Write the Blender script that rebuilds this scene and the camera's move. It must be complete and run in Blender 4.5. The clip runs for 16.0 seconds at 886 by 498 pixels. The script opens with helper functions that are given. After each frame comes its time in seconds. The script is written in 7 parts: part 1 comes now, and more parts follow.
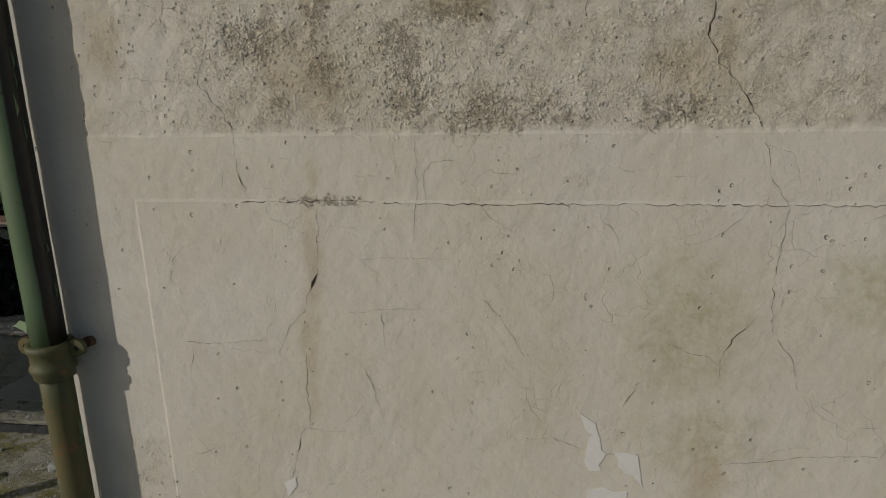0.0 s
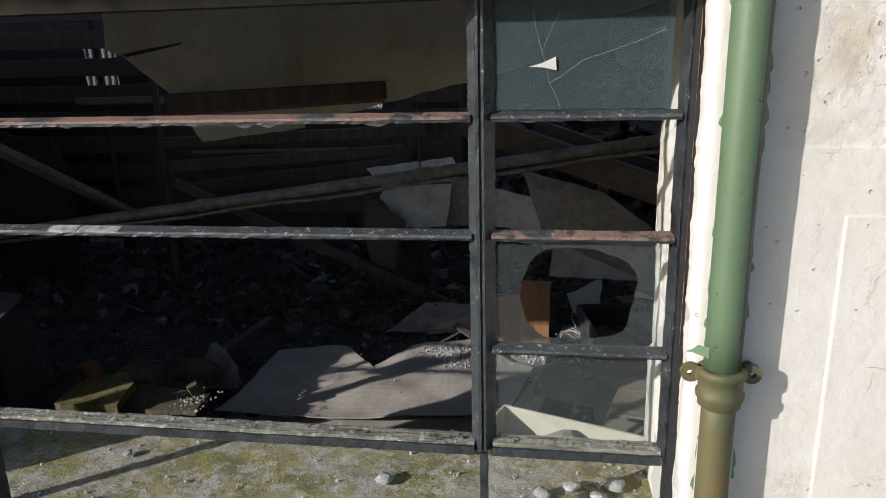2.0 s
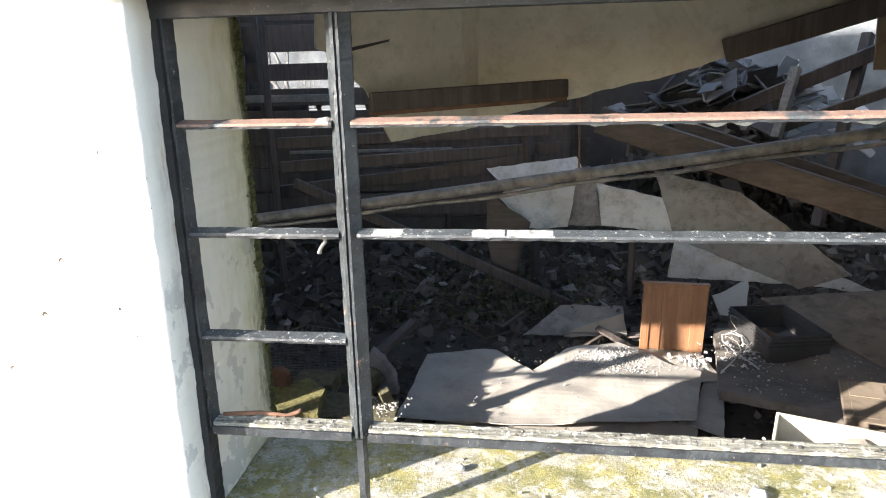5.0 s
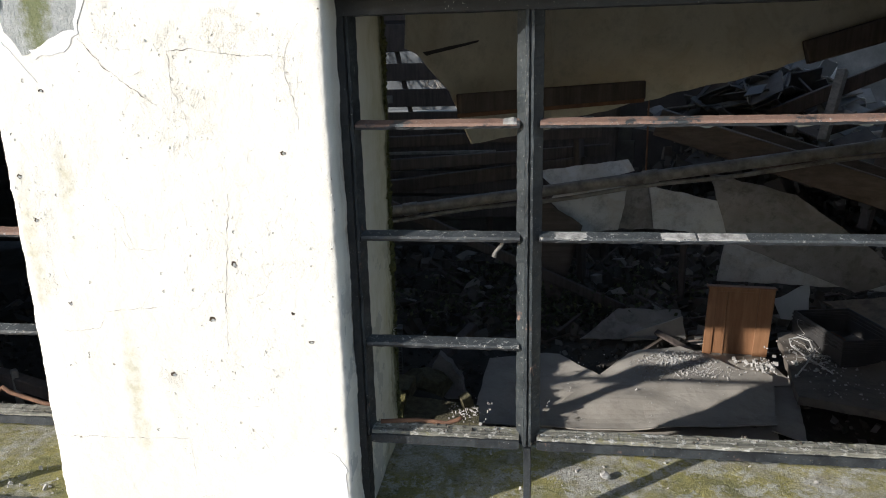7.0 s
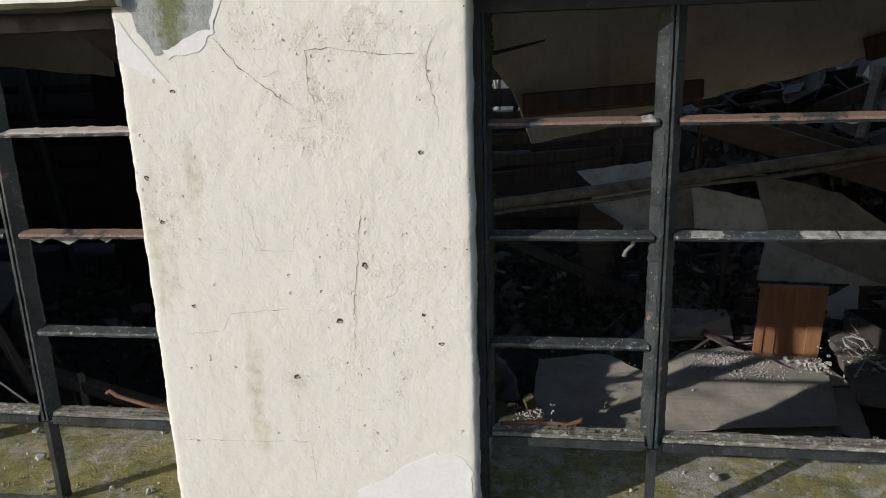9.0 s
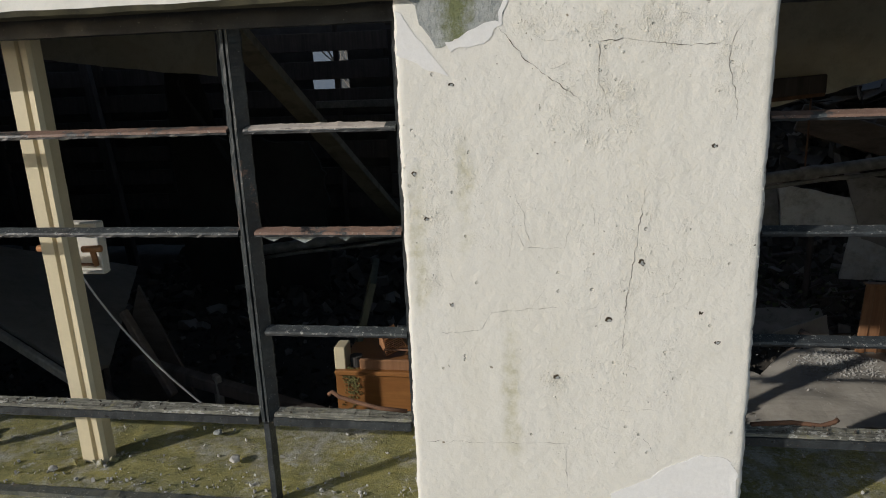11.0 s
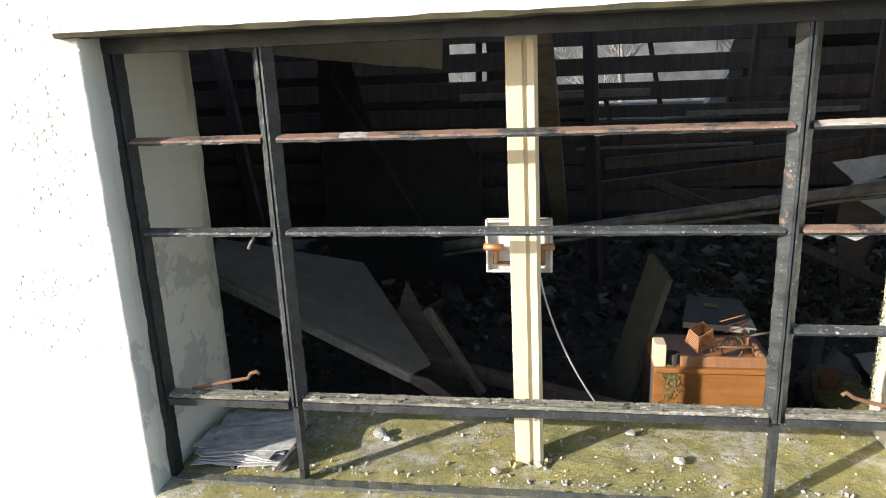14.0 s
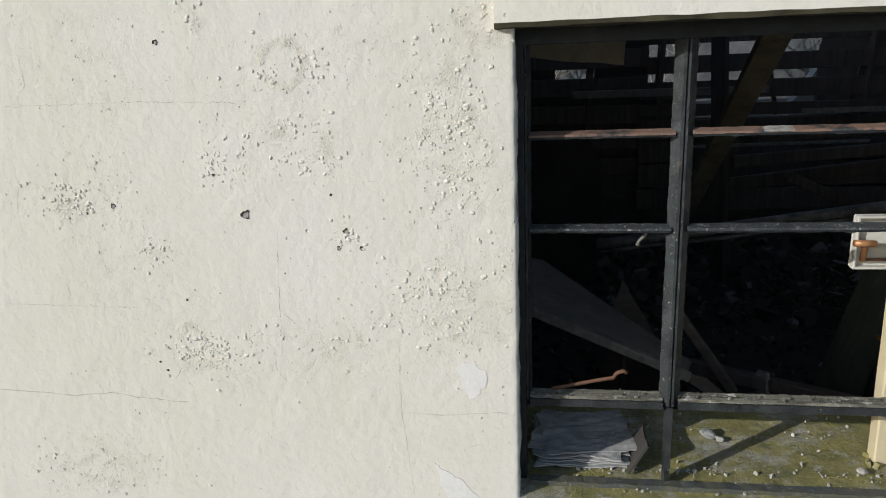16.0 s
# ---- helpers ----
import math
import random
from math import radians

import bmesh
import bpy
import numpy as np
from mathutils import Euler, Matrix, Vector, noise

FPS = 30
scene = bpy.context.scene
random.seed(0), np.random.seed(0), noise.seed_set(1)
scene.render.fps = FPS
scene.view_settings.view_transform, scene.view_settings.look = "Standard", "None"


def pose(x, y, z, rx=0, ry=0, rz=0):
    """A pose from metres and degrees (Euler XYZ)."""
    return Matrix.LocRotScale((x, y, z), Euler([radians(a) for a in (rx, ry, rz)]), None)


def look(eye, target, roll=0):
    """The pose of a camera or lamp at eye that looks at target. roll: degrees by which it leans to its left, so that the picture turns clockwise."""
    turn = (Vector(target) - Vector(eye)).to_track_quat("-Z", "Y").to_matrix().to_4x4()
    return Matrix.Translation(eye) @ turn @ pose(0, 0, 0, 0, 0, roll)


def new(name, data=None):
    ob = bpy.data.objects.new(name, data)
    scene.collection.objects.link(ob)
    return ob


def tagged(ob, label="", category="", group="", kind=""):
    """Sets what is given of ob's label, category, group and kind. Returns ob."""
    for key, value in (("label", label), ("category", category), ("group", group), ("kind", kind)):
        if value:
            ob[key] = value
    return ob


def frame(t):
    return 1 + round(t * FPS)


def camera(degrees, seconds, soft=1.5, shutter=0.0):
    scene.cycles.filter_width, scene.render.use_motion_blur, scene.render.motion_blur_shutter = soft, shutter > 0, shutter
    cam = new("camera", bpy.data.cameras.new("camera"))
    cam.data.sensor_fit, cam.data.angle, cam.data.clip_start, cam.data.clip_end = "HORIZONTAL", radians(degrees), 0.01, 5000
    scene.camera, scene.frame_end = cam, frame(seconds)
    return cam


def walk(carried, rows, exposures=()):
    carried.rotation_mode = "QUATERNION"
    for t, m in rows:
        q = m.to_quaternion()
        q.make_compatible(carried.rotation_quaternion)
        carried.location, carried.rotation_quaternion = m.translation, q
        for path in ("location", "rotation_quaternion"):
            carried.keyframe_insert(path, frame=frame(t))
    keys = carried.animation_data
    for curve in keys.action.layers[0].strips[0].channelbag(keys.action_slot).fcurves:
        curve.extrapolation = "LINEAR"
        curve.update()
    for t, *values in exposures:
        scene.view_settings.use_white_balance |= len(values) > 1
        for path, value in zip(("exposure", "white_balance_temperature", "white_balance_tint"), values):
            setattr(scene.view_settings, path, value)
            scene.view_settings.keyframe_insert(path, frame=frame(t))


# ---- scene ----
cam = camera(65.0, 16.0, soft=1.0)
PATH = [
    (0, (0.293, -1.297, 1.799), (0.004, 0.61, 1.269), -1.4),
    (0.2, (0.13, -1.305, 1.805), (-0.16, 0.602, 1.277), -1.6),
    (0.5, (-0.122, -1.32, 1.815), (-0.41, 0.587, 1.285), -1.6),
    (0.6, (-0.197, -1.331, 1.816), (-0.497, 0.574, 1.289), -1.5),
    (1, (-0.54, -1.346, 1.826), (-0.83, 0.561, 1.297), -1.6),
    (1.5, (-0.922, -1.379, 1.831), (-1.212, 0.53, 1.311), -1.5),
    (2, (-1.101, -1.39, 1.832), (-1.394, 0.519, 1.314), -1.4),
    (2.5, (-1.302, -1.404, 1.843), (-1.59, 0.505, 1.319), -1.4),
    (3, (-1.464, -1.413, 1.845), (-1.754, 0.496, 1.323), -1.4),
    (3.5, (-1.657, -1.425, 1.847), (-1.942, 0.485, 1.325), -1.4),
    (4, (-1.817, -1.431, 1.849), (-2.103, 0.478, 1.326), -1.4),
    (4.5, (-1.999, -1.439, 1.847), (-2.28, 0.472, 1.326), -1.4),
    (5, (-2.144, -1.445, 1.846), (-2.427, 0.466, 1.327), -1.5),
    (7.3, (-2.608, -1.465, 1.848), (-2.885, 0.449, 1.337), -1.4),
    (7.5, (-2.625, -1.46, 1.851), (-2.903, 0.453, 1.338), -1.4),
    (8, (-2.681, -1.46, 1.851), (-2.958, 0.454, 1.339), -1.5),
    (8.2, (-2.714, -1.466, 1.853), (-2.99, 0.448, 1.341), -1.6),
    (10.3, (-3.234, -1.513, 1.835), (-3.54, 0.4, 1.339), -2.1),
    (10.5, (-3.305, -1.52, 1.838), (-3.61, 0.393, 1.34), -2.1),
    (11, (-3.477, -1.54, 1.849), (-3.783, 0.371, 1.345), -2.2),
    (11.5, (-3.686, -1.561, 1.858), (-3.994, 0.348, 1.349), -2.2),
    (12, (-3.884, -1.584, 1.866), (-4.19, 0.325, 1.353), -2.2),
    (12.5, (-4.119, -1.607, 1.881), (-4.428, 0.299, 1.359), -2.4),
    (13, (-4.34, -1.634, 1.888), (-4.65, 0.271, 1.366), -2.4),
    (13.5, (-4.611, -1.669, 1.896), (-4.916, 0.237, 1.374), -2.4),
    (14, (-4.857, -1.696, 1.905), (-5.16, 0.21, 1.381), -2.4),
    (14.3, (-5.029, -1.712, 1.914), (-5.336, 0.193, 1.387), -2.4),
    (14.5, (-5.143, -1.723, 1.92), (-5.446, 0.182, 1.39), -2.4),
    (15, (-5.407, -1.751, 1.93), (-5.706, 0.153, 1.396), -2.3),
    (15.5, (-5.714, -1.789, 1.925), (-6.005, 0.119, 1.399), -2.3),
    (16, (-5.977, -1.812, 1.931), (-6.262, 0.096, 1.403), -2.3),
]
EXPOSURES = [(0, -1.12, 6850, 10), (0.5, -1.02, 6750, 10), (1.0, -0.70, 6550, 11), (1.5, -0.08, 6100, 14), (2.0, 0.36, 6250, 15), (2.5, 0.78, 6400, 17), (3.0, 1.38, 6500, 16), (3.5, 2.0, 6400, 15), (5.0, 2.5, 6550, 14), (7.5, 0.3, 6300, 12), (8.0, 0.18, 6350, 12), (10.5, -0.32, 6500, 10), (12.5, -0.02, 6400, 10), (13.0, 0.38, 6450, 11), (13.5, 1.0, 6550, 11), (14.0, 1.35, 6800, 12), (14.5, 1.5, 6900, 12), (15.0, 0.95, 6650, 12), (15.5, 0.28, 6450, 10), (16.0, -0.12, 6350, 9)]
walk(cam, [(t, look(eye, target, roll)) for t, eye, target, roll in PATH], EXPOSURES)
SKY, SUN = 0.112, 3.6

# ---- world and sun ----
SUN_DIR = Vector((1.30, 1.0, -0.61)).normalized()
world = bpy.data.worlds.new("world")
scene.world = world
world.use_nodes = True
wn = world.node_tree.nodes
sky = wn.new("ShaderNodeTexSky")
sky.sky_type, sky.sun_disc = "NISHITA", False
sky.sun_elevation = math.asin(-SUN_DIR.z)
sky.sun_rotation = math.atan2(-SUN_DIR.x, -SUN_DIR.y)
wn["Background"].inputs[1].default_value = SKY
world.node_tree.links.new(sky.outputs[0], wn["Background"].inputs[0])
sun = new("sun", bpy.data.lights.new("sun", "SUN"))
sun.data.energy, sun.data.angle, sun.data.color = SUN, radians(0.5), (1.0, 0.95, 0.88)
sun.matrix_world = look(Vector((0, 0, 6)) - 6 * SUN_DIR, (0, 0, 6))


# ---- materials ----
class Mat:
    """Small helper round a node tree."""

    def __init__(self, name, rough=0.8, metal=0.0):
        self.m = bpy.data.materials.new(name)
        self.m.use_nodes = True
        self.t = self.m.node_tree
        self.b = self.t.nodes["Principled BSDF"]
        self.b.inputs["Roughness"].default_value = rough
        self.b.inputs["Metallic"].default_value = metal
        self.co = self.t.nodes.new("ShaderNodeTexCoord").outputs["Object"]

    def put(self, socket, value):
        if hasattr(value, "is_linked"):
            self.t.links.new(value, socket)
        else:
            socket.default_value = value

    def map(self, scale, at=(0, 0, 0)):
        n = self.t.nodes.new("ShaderNodeMapping")
        n.inputs["Scale"].default_value = scale
        n.inputs["Location"].default_value = at
        self.t.links.new(self.co, n.inputs[0])
        return n.outputs[0]

    def noise(self, scale, detail=6, rough=0.6, co=None, distort=0.0):
        n = self.t.nodes.new("ShaderNodeTexNoise")
        n.inputs["Scale"].default_value, n.inputs["Detail"].default_value = scale, detail
        n.inputs["Roughness"].default_value, n.inputs["Distortion"].default_value = rough, distort
        self.t.links.new(co or self.co, n.inputs["Vector"])
        return n.outputs["Fac"]

    def voronoi(self, scale, feature="F1", co=None, rnd=1.0):
        n = self.t.nodes.new("ShaderNodeTexVoronoi")
        n.feature = feature
        n.inputs["Scale"].default_value, n.inputs["Randomness"].default_value = scale, rnd
        self.t.links.new(co or self.co, n.inputs["Vector"])
        return n.outputs["Distance"]

    def wave(self, scale, distort, co=None, direction="X", detail=3):
        n = self.t.nodes.new("ShaderNodeTexWave")
        n.bands_direction = direction
        n.inputs["Scale"].default_value, n.inputs["Distortion"].default_value = scale, distort
        n.inputs["Detail"].default_value = detail
        self.t.links.new(co or self.co, n.inputs["Vector"])
        return n.outputs["Fac"]

    def ramp(self, fac, stops):
        n = self.t.nodes.new("ShaderNodeValToRGB")
        e = n.color_ramp.elements
        while len(e) < len(stops):
            e.new(0.5)
        for k, (at, c) in zip(e, stops):
            k.position = at
            k.color = (*c, 1) if isinstance(c, tuple) else (c, c, c, 1)
        self.put(n.inputs[0], fac)
        return n.outputs[0]

    def mix(self, fac, a, b, kind="MIX"):
        n = self.t.nodes.new("ShaderNodeMixRGB")
        n.blend_type = kind
        self.put(n.inputs[0], fac)
        for s, v in ((n.inputs[1], a), (n.inputs[2], b)):
            self.put(s, (*v, 1) if isinstance(v, tuple) else v)
        return n.outputs[0]

    def math(self, op, a, b=0.0):
        n = self.t.nodes.new("ShaderNodeMath")
        n.operation = op
        self.put(n.inputs[0], a)
        self.put(n.inputs[1], b)
        return n.outputs[0]

    def axis(self, v, n):
        s = self.t.nodes.new("ShaderNodeSeparateXYZ")
        self.t.links.new(v, s.inputs[0])
        return s.outputs[n]

    def sep(self, axis):
        n = self.t.nodes.new("ShaderNodeSeparateXYZ")
        self.t.links.new(self.co, n.inputs[0])
        return n.outputs[axis]

    def warp(self, scale, amount):
        """Coordinates pushed about by a noise."""
        n = self.t.nodes.new("ShaderNodeTexNoise")
        n.inputs["Scale"].default_value, n.inputs["Detail"].default_value = scale, 3
        self.t.links.new(self.co, n.inputs["Vector"])
        s = self.t.nodes.new("ShaderNodeVectorMath")
        s.operation = "MULTIPLY_ADD"
        s.inputs[1].default_value = (amount,) * 3
        self.t.links.new(n.outputs["Color"], s.inputs[0])
        self.t.links.new(self.co, s.inputs[2])
        return s.outputs[0]

    def cells(self, scale, co=None):
        """Distance to the cell's middle, and a random value for each cell."""
        n = self.t.nodes.new("ShaderNodeTexVoronoi")
        n.inputs["Scale"].default_value = scale
        self.t.links.new(co or self.co, n.inputs["Vector"])
        return n.outputs["Distance"], self.t_red(n.outputs["Color"])

    def t_red(self, c):
        n = self.t.nodes.new("ShaderNodeSeparateColor")
        self.t.links.new(c, n.inputs[0])
        return n.outputs[0]

    def away(self, x, z, rx, rz):
        """Distance from a place on the wall, 1 on an ellipse round it."""
        n = self.t.nodes.new("ShaderNodeVectorMath")
        n.operation = "LENGTH"
        self.t.links.new(self.map((1 / rx, 0, 1 / rz), (-x / rx, 0, -z / rz)), n.inputs[0])
        return n.outputs["Value"]

    def zones(self, places):
        """Highest at the middle of the nearest place (1), 0 at its rim, below that outside."""
        best = None
        for p in places:
            v = self.math("SUBTRACT", 1.0, self.away(*p))
            best = v if best is None else self.math("MAXIMUM", best, v)
        return best

    def add(self, *v):
        out = v[0]
        for w in v[1:]:
            out = self.math("ADD", out, w)
        return out

    def mul(self, *v):
        out = v[0]
        for w in v[1:]:
            out = self.math("MULTIPLY", out, w)
        return out

    def rand(self):
        return self.t.nodes.new("ShaderNodeObjectInfo").outputs["Random"]

    def island(self):
        return self.t.nodes.new("ShaderNodeNewGeometry").outputs["Random Per Island"]

    def color(self, v):
        self.put(self.b.inputs["Base Color"], (*v, 1) if isinstance(v, tuple) else v)
        return self

    def rough(self, v):
        self.put(self.b.inputs["Roughness"], v)
        return self

    def bump(self, *layers):
        """layers: (height, strength, metres)."""
        last = None
        for h, s, d in layers:
            n = self.t.nodes.new("ShaderNodeBump")
            n.inputs["Strength"].default_value, n.inputs["Distance"].default_value = s, d
            self.t.links.new(h, n.inputs["Height"])
            if last:
                self.t.links.new(last, n.inputs["Normal"])
            last = n.outputs[0]
        self.t.links.new(last, self.b.inputs["Normal"])
        return self


# where the render is rough, and where mould and rust have stained it: x, z, half width, half height
ROUGH = [(-6.20, 1.75, 0.13, 0.30), (-6.20, 1.25, 0.20, 0.20), (-6.13, 1.99, 0.10, 0.12), (-6.6, 1.13, 0.16, 0.10), (-6.98, 1.07, 0.12, 0.06),
         (-6.68, 1.75, 0.05, 0.06), (-6.79, 1.68, 0.03, 0.08), (-6.56, 1.72, 0.05, 0.06), (-6.89, 2.08, 0.04, 0.06), (-7.32, 1.58, 0.1, 0.1),
         (-7.07, 1.42, 0.05, 0.04), (-7.4, 0.7, 0.25, 0.12), (-3.37, 1.75, 0.12, 0.14), (-3.30, 1.92, 0.22, 0.07), (-3.12, 1.85, 0.05, 0.12),
         (-3.49, 1.96, 0.08, 0.07), (-3.76, 1.53, 0.05, 0.05), (-3.27, 1.41, 0.03, 0.04), (-3.75, 1.4, 0.04, 0.10), (-3.46, 1.12, 0.05, 0.06)]
MOULD = [(-0.26, 1.845, 0.08, 0.045), (-0.12, 1.80, 0.05, 0.05), (-0.125, 1.88, 0.025, 0.05), (0.04, 1.745, 0.06, 0.08), (0.22, 1.705, 0.15, 0.05), (0.53, 1.70, 0.08, 0.04),
         (0.14, 1.88, 0.09, 0.03), (-0.21, 1.72, 0.03, 0.03), (0.02, 1.83, 0.10, 0.05), (-0.13, 1.533, 0.09, 0.012)]
RUSTED = [(-0.17, 1.40, 0.03, 0.20), (-0.19, 1.20, 0.03, 0.2), (-0.16, 1.58, 0.02, 0.07), (-0.17, 1.78, 0.10, 0.16), (0.14, 1.89, 0.10, 0.04), (0.53, 1.78, 0.09, 0.10), (-0.56, 1.83, 0.04, 0.1), (0.62, 0.97, 0.07, 0.13), (0.60, 1.80, 0.04, 0.12), (-0.57, 1.85, 0.06, 0.12)]
GREEN = [(0.57, 1.30, 0.16, 0.22), (0.9, 1.38, 0.12, 0.12), (0.6, 1.05, 0.2, 0.1), (-3.57, 1.08, 0.035, 0.28), (-3.78, 1.45, 0.03, 0.25), (-3.67, 1.6, 0.03, 0.2)]


def mat_render_wall():
    """Cream-white masonry paint on rough render; the mesh says where it is rough, mouldy, rusty, green and damp."""
    k = Mat("painted_render", 0.85)
    a = k.t.nodes.new("ShaderNodeAttribute")
    a.attribute_name = "wear"
    b = k.t.nodes.new("ShaderNodeAttribute")
    b.attribute_name = "stain"
    rough, mould, rust = (k.axis(a.outputs["Vector"], n) for n in range(3))
    green, bare, right = (k.axis(b.outputs["Vector"], n) for n in range(3))
    fine = k.noise(38, 6, 0.75)
    # colour
    c = k.mix(k.ramp(k.noise(1.3, 5, 0.6), [(0.35, 0.0), (0.7, 1.0)]), (0.70, 0.688, 0.63), (0.75, 0.745, 0.71))
    drip = k.ramp(k.noise(1.0, 5, 0.65, k.map((8, 8, 1.0))), [(0.52, 0.0), (0.78, 1.0)])
    c = k.mix(k.mul(drip, 0.16), c, (0.55, 0.50, 0.33))
    damp = k.ramp(k.noise(2.1, 6, 0.7), [(0.38, 0.0), (0.68, 1.0)])
    c = k.mix(k.mul(right, k.add(k.mul(damp, 0.42), 0.12)), c, (0.47, 0.41, 0.265))
    pale = k.ramp(k.add(k.noise(3.4, 8, 0.72), k.mul(k.add(k.noise(23, 5, 0.7), -0.5), 0.2)), [(0.46, 0.0), (0.60, 1.0)])
    c = k.mix(k.mul(pale, right, 0.65), c, (0.64, 0.615, 0.58))
    c = k.mix(k.mul(rough, right, 0.45), c, (0.62, 0.53, 0.38))
    blotch = k.ramp(k.noise(9, 8, 0.75, k.map((1, 1, 0.7), (5, 2, 1))), [(0.55, 0.0), (0.68, 1.0)])
    c = k.mix(k.mul(blotch, right, 0.3), c, (0.50, 0.44, 0.33))
    c = k.mix(k.mul(green, k.add(0.22, k.mul(k.ramp(fine, [(0.45, 0.0), (0.6, 1.0)]), 0.4))), c, (0.36, 0.34, 0.17))
    c = k.mix(k.mul(bare, 0.15), c, (0.70, 0.64, 0.46))
    c = k.mix(k.mul(rust, k.add(0.1, k.mul(fine, 0.6))), c, (0.38, 0.28, 0.13))
    grit = k.ramp(k.add(k.noise(88, 7, 0.8), k.mul(mould, 0.10)), [(0.585, 0.0), (0.64, 1.0)])
    crusted = k.mul(grit, k.ramp(mould, [(0.02, 0.0), (0.55, 1.0)]))
    c = k.mix(k.mul(mould, 0.22), c, (0.46, 0.38, 0.25))
    c = k.mix(k.mul(crusted, 0.34), c, (0.13, 0.10, 0.062))
    # sparse round pits, denser where it is rough
    warped = k.warp(45, 0.012)
    few = k.add(k.mul(rough, k.add(0.06, k.mul(right, 0.09))), 0.003, k.mul(right, 0.006))
    d1, r1 = k.cells(95, warped)
    p1 = k.mul(k.ramp(d1, [(0.22, 1.0), (0.36, 0.0)]), k.math("LESS_THAN", r1, few))
    d2, r2 = k.cells(45, warped)
    p2 = k.mul(k.ramp(d2, [(0.10, 1.0), (0.20, 0.0)]), k.math("LESS_THAN", r2, k.mul(few, 0.5)))
    pit = k.math("MAXIMUM", p1, p2)
    # fine wrinkles where the paint skin has lifted
    n = k.t.nodes.new("ShaderNodeTexVoronoi")
    n.feature = "DISTANCE_TO_EDGE"
    n.inputs["Scale"].default_value = 11
    k.t.links.new(k.warp(14, 0.11), n.inputs["Vector"])
    skin = k.mul(k.ramp(n.outputs["Distance"], [(0.003, 1.0), (0.013, 0.0)]), k.ramp(k.noise(5, 4, 0.6), [(0.52, 0.0), (0.66, 0.8)]), k.add(0.25, k.mul(right, 0.75)))
    c = k.mix(k.mul(pit, 0.2), c, (0.24, 0.20, 0.14))
    c = k.mix(k.mul(skin, 0.16), c, (0.34, 0.29, 0.21))
    c = k.mix(k.mul(fine, 0.22), c, (0.60, 0.57, 0.48))
    grain = k.ramp(k.noise(240, 4, 0.8), [(0.36, 1.0), (0.50, 0.0)])
    k.color(k.mix(k.mul(grain, k.add(0.06, k.mul(rough, right, 0.03))), c, (0.24, 0.20, 0.135)))
    # relief: one height in metres
    h = k.add(k.mul(k.noise(12, 4, 0.6), 0.004), k.mul(k.noise(36, 3, 0.55), 0.003))
    h = k.add(h, k.mul(k.add(k.noise(60, 4, 0.6), -0.5), rough, k.add(0.0012, k.mul(right, 0.0014))))
    h = k.add(h, k.mul(k.add(k.noise(190, 4, 0.7), -0.5), k.add(0.35, rough, k.mul(right, rough, 0.9)), 0.0014))
    h = k.add(h, k.mul(k.ramp(k.noise(62, 6, 0.75, k.warp(20, 0.02)), [(0.50, 0.0), (0.56, 1.0)]), rough, right, 0.0015), k.mul(crusted, -0.0016))
    lift = k.mul(k.ramp(k.noise(26, 6, 0.7, k.warp(9, 0.05)), [(0.50, 0.0), (0.53, 1.0)]), k.add(0.12, rough))
    h = k.add(h, k.mul(k.ramp(k.noise(95, 6, 0.75), [(0.42, 0.0), (0.66, 1.0)]), rough, 0.0005), k.mul(lift, 0.0006))
    h = k.add(h, k.mul(pit, -0.004), k.mul(skin, -0.0011))
    k.bump((h, 1.0, 1.0))
    return k.m


def mat_plain(name, c1, c2, scale=6, rough=0.8, bump=0.3, depth=0.003, metal=0.0, fine=90):
    k = Mat(name, rough, metal)
    f = k.ramp(k.noise(scale, 6, 0.65), [(0.3, 0.0), (0.7, 1.0)])
    c = k.mix(f, c1, c2)
    k.color(k.mix(k.math("MULTIPLY", k.noise(fine, 4, 0.7), 0.4), c, tuple(v * 0.6 for v in c1)))
    k.bump((k.noise(scale * 3, 5, 0.6), bump, depth), (k.noise(fine, 4, 0.7), bump, depth * 0.4))
    return k.m


def mat_cement():
    k = Mat("mossy_grey_cement", 0.95)
    c = k.mix(k.ramp(k.noise(22, 6, 0.75), [(0.3, 0.0), (0.7, 1.0)]), (0.26, 0.28, 0.27), (0.46, 0.48, 0.47))
    moss = k.ramp(k.add(k.zones([(-3.675, 2.0, 0.05, 0.22)]), k.mul(k.add(k.noise(24, 6, 0.8), -0.5), 2.4)), [(0.1, 0.0), (0.7, 1.0)])
    k.color(k.mix(k.mul(moss, 0.85), c, k.mix(k.noise(60, 4), (0.07, 0.09, 0.02), (0.20, 0.22, 0.07))))
    k.bump((k.noise(40, 6, 0.7), 0.8, 0.006), (k.noise(160, 5, 0.7), 0.8, 0.003))
    return k.m


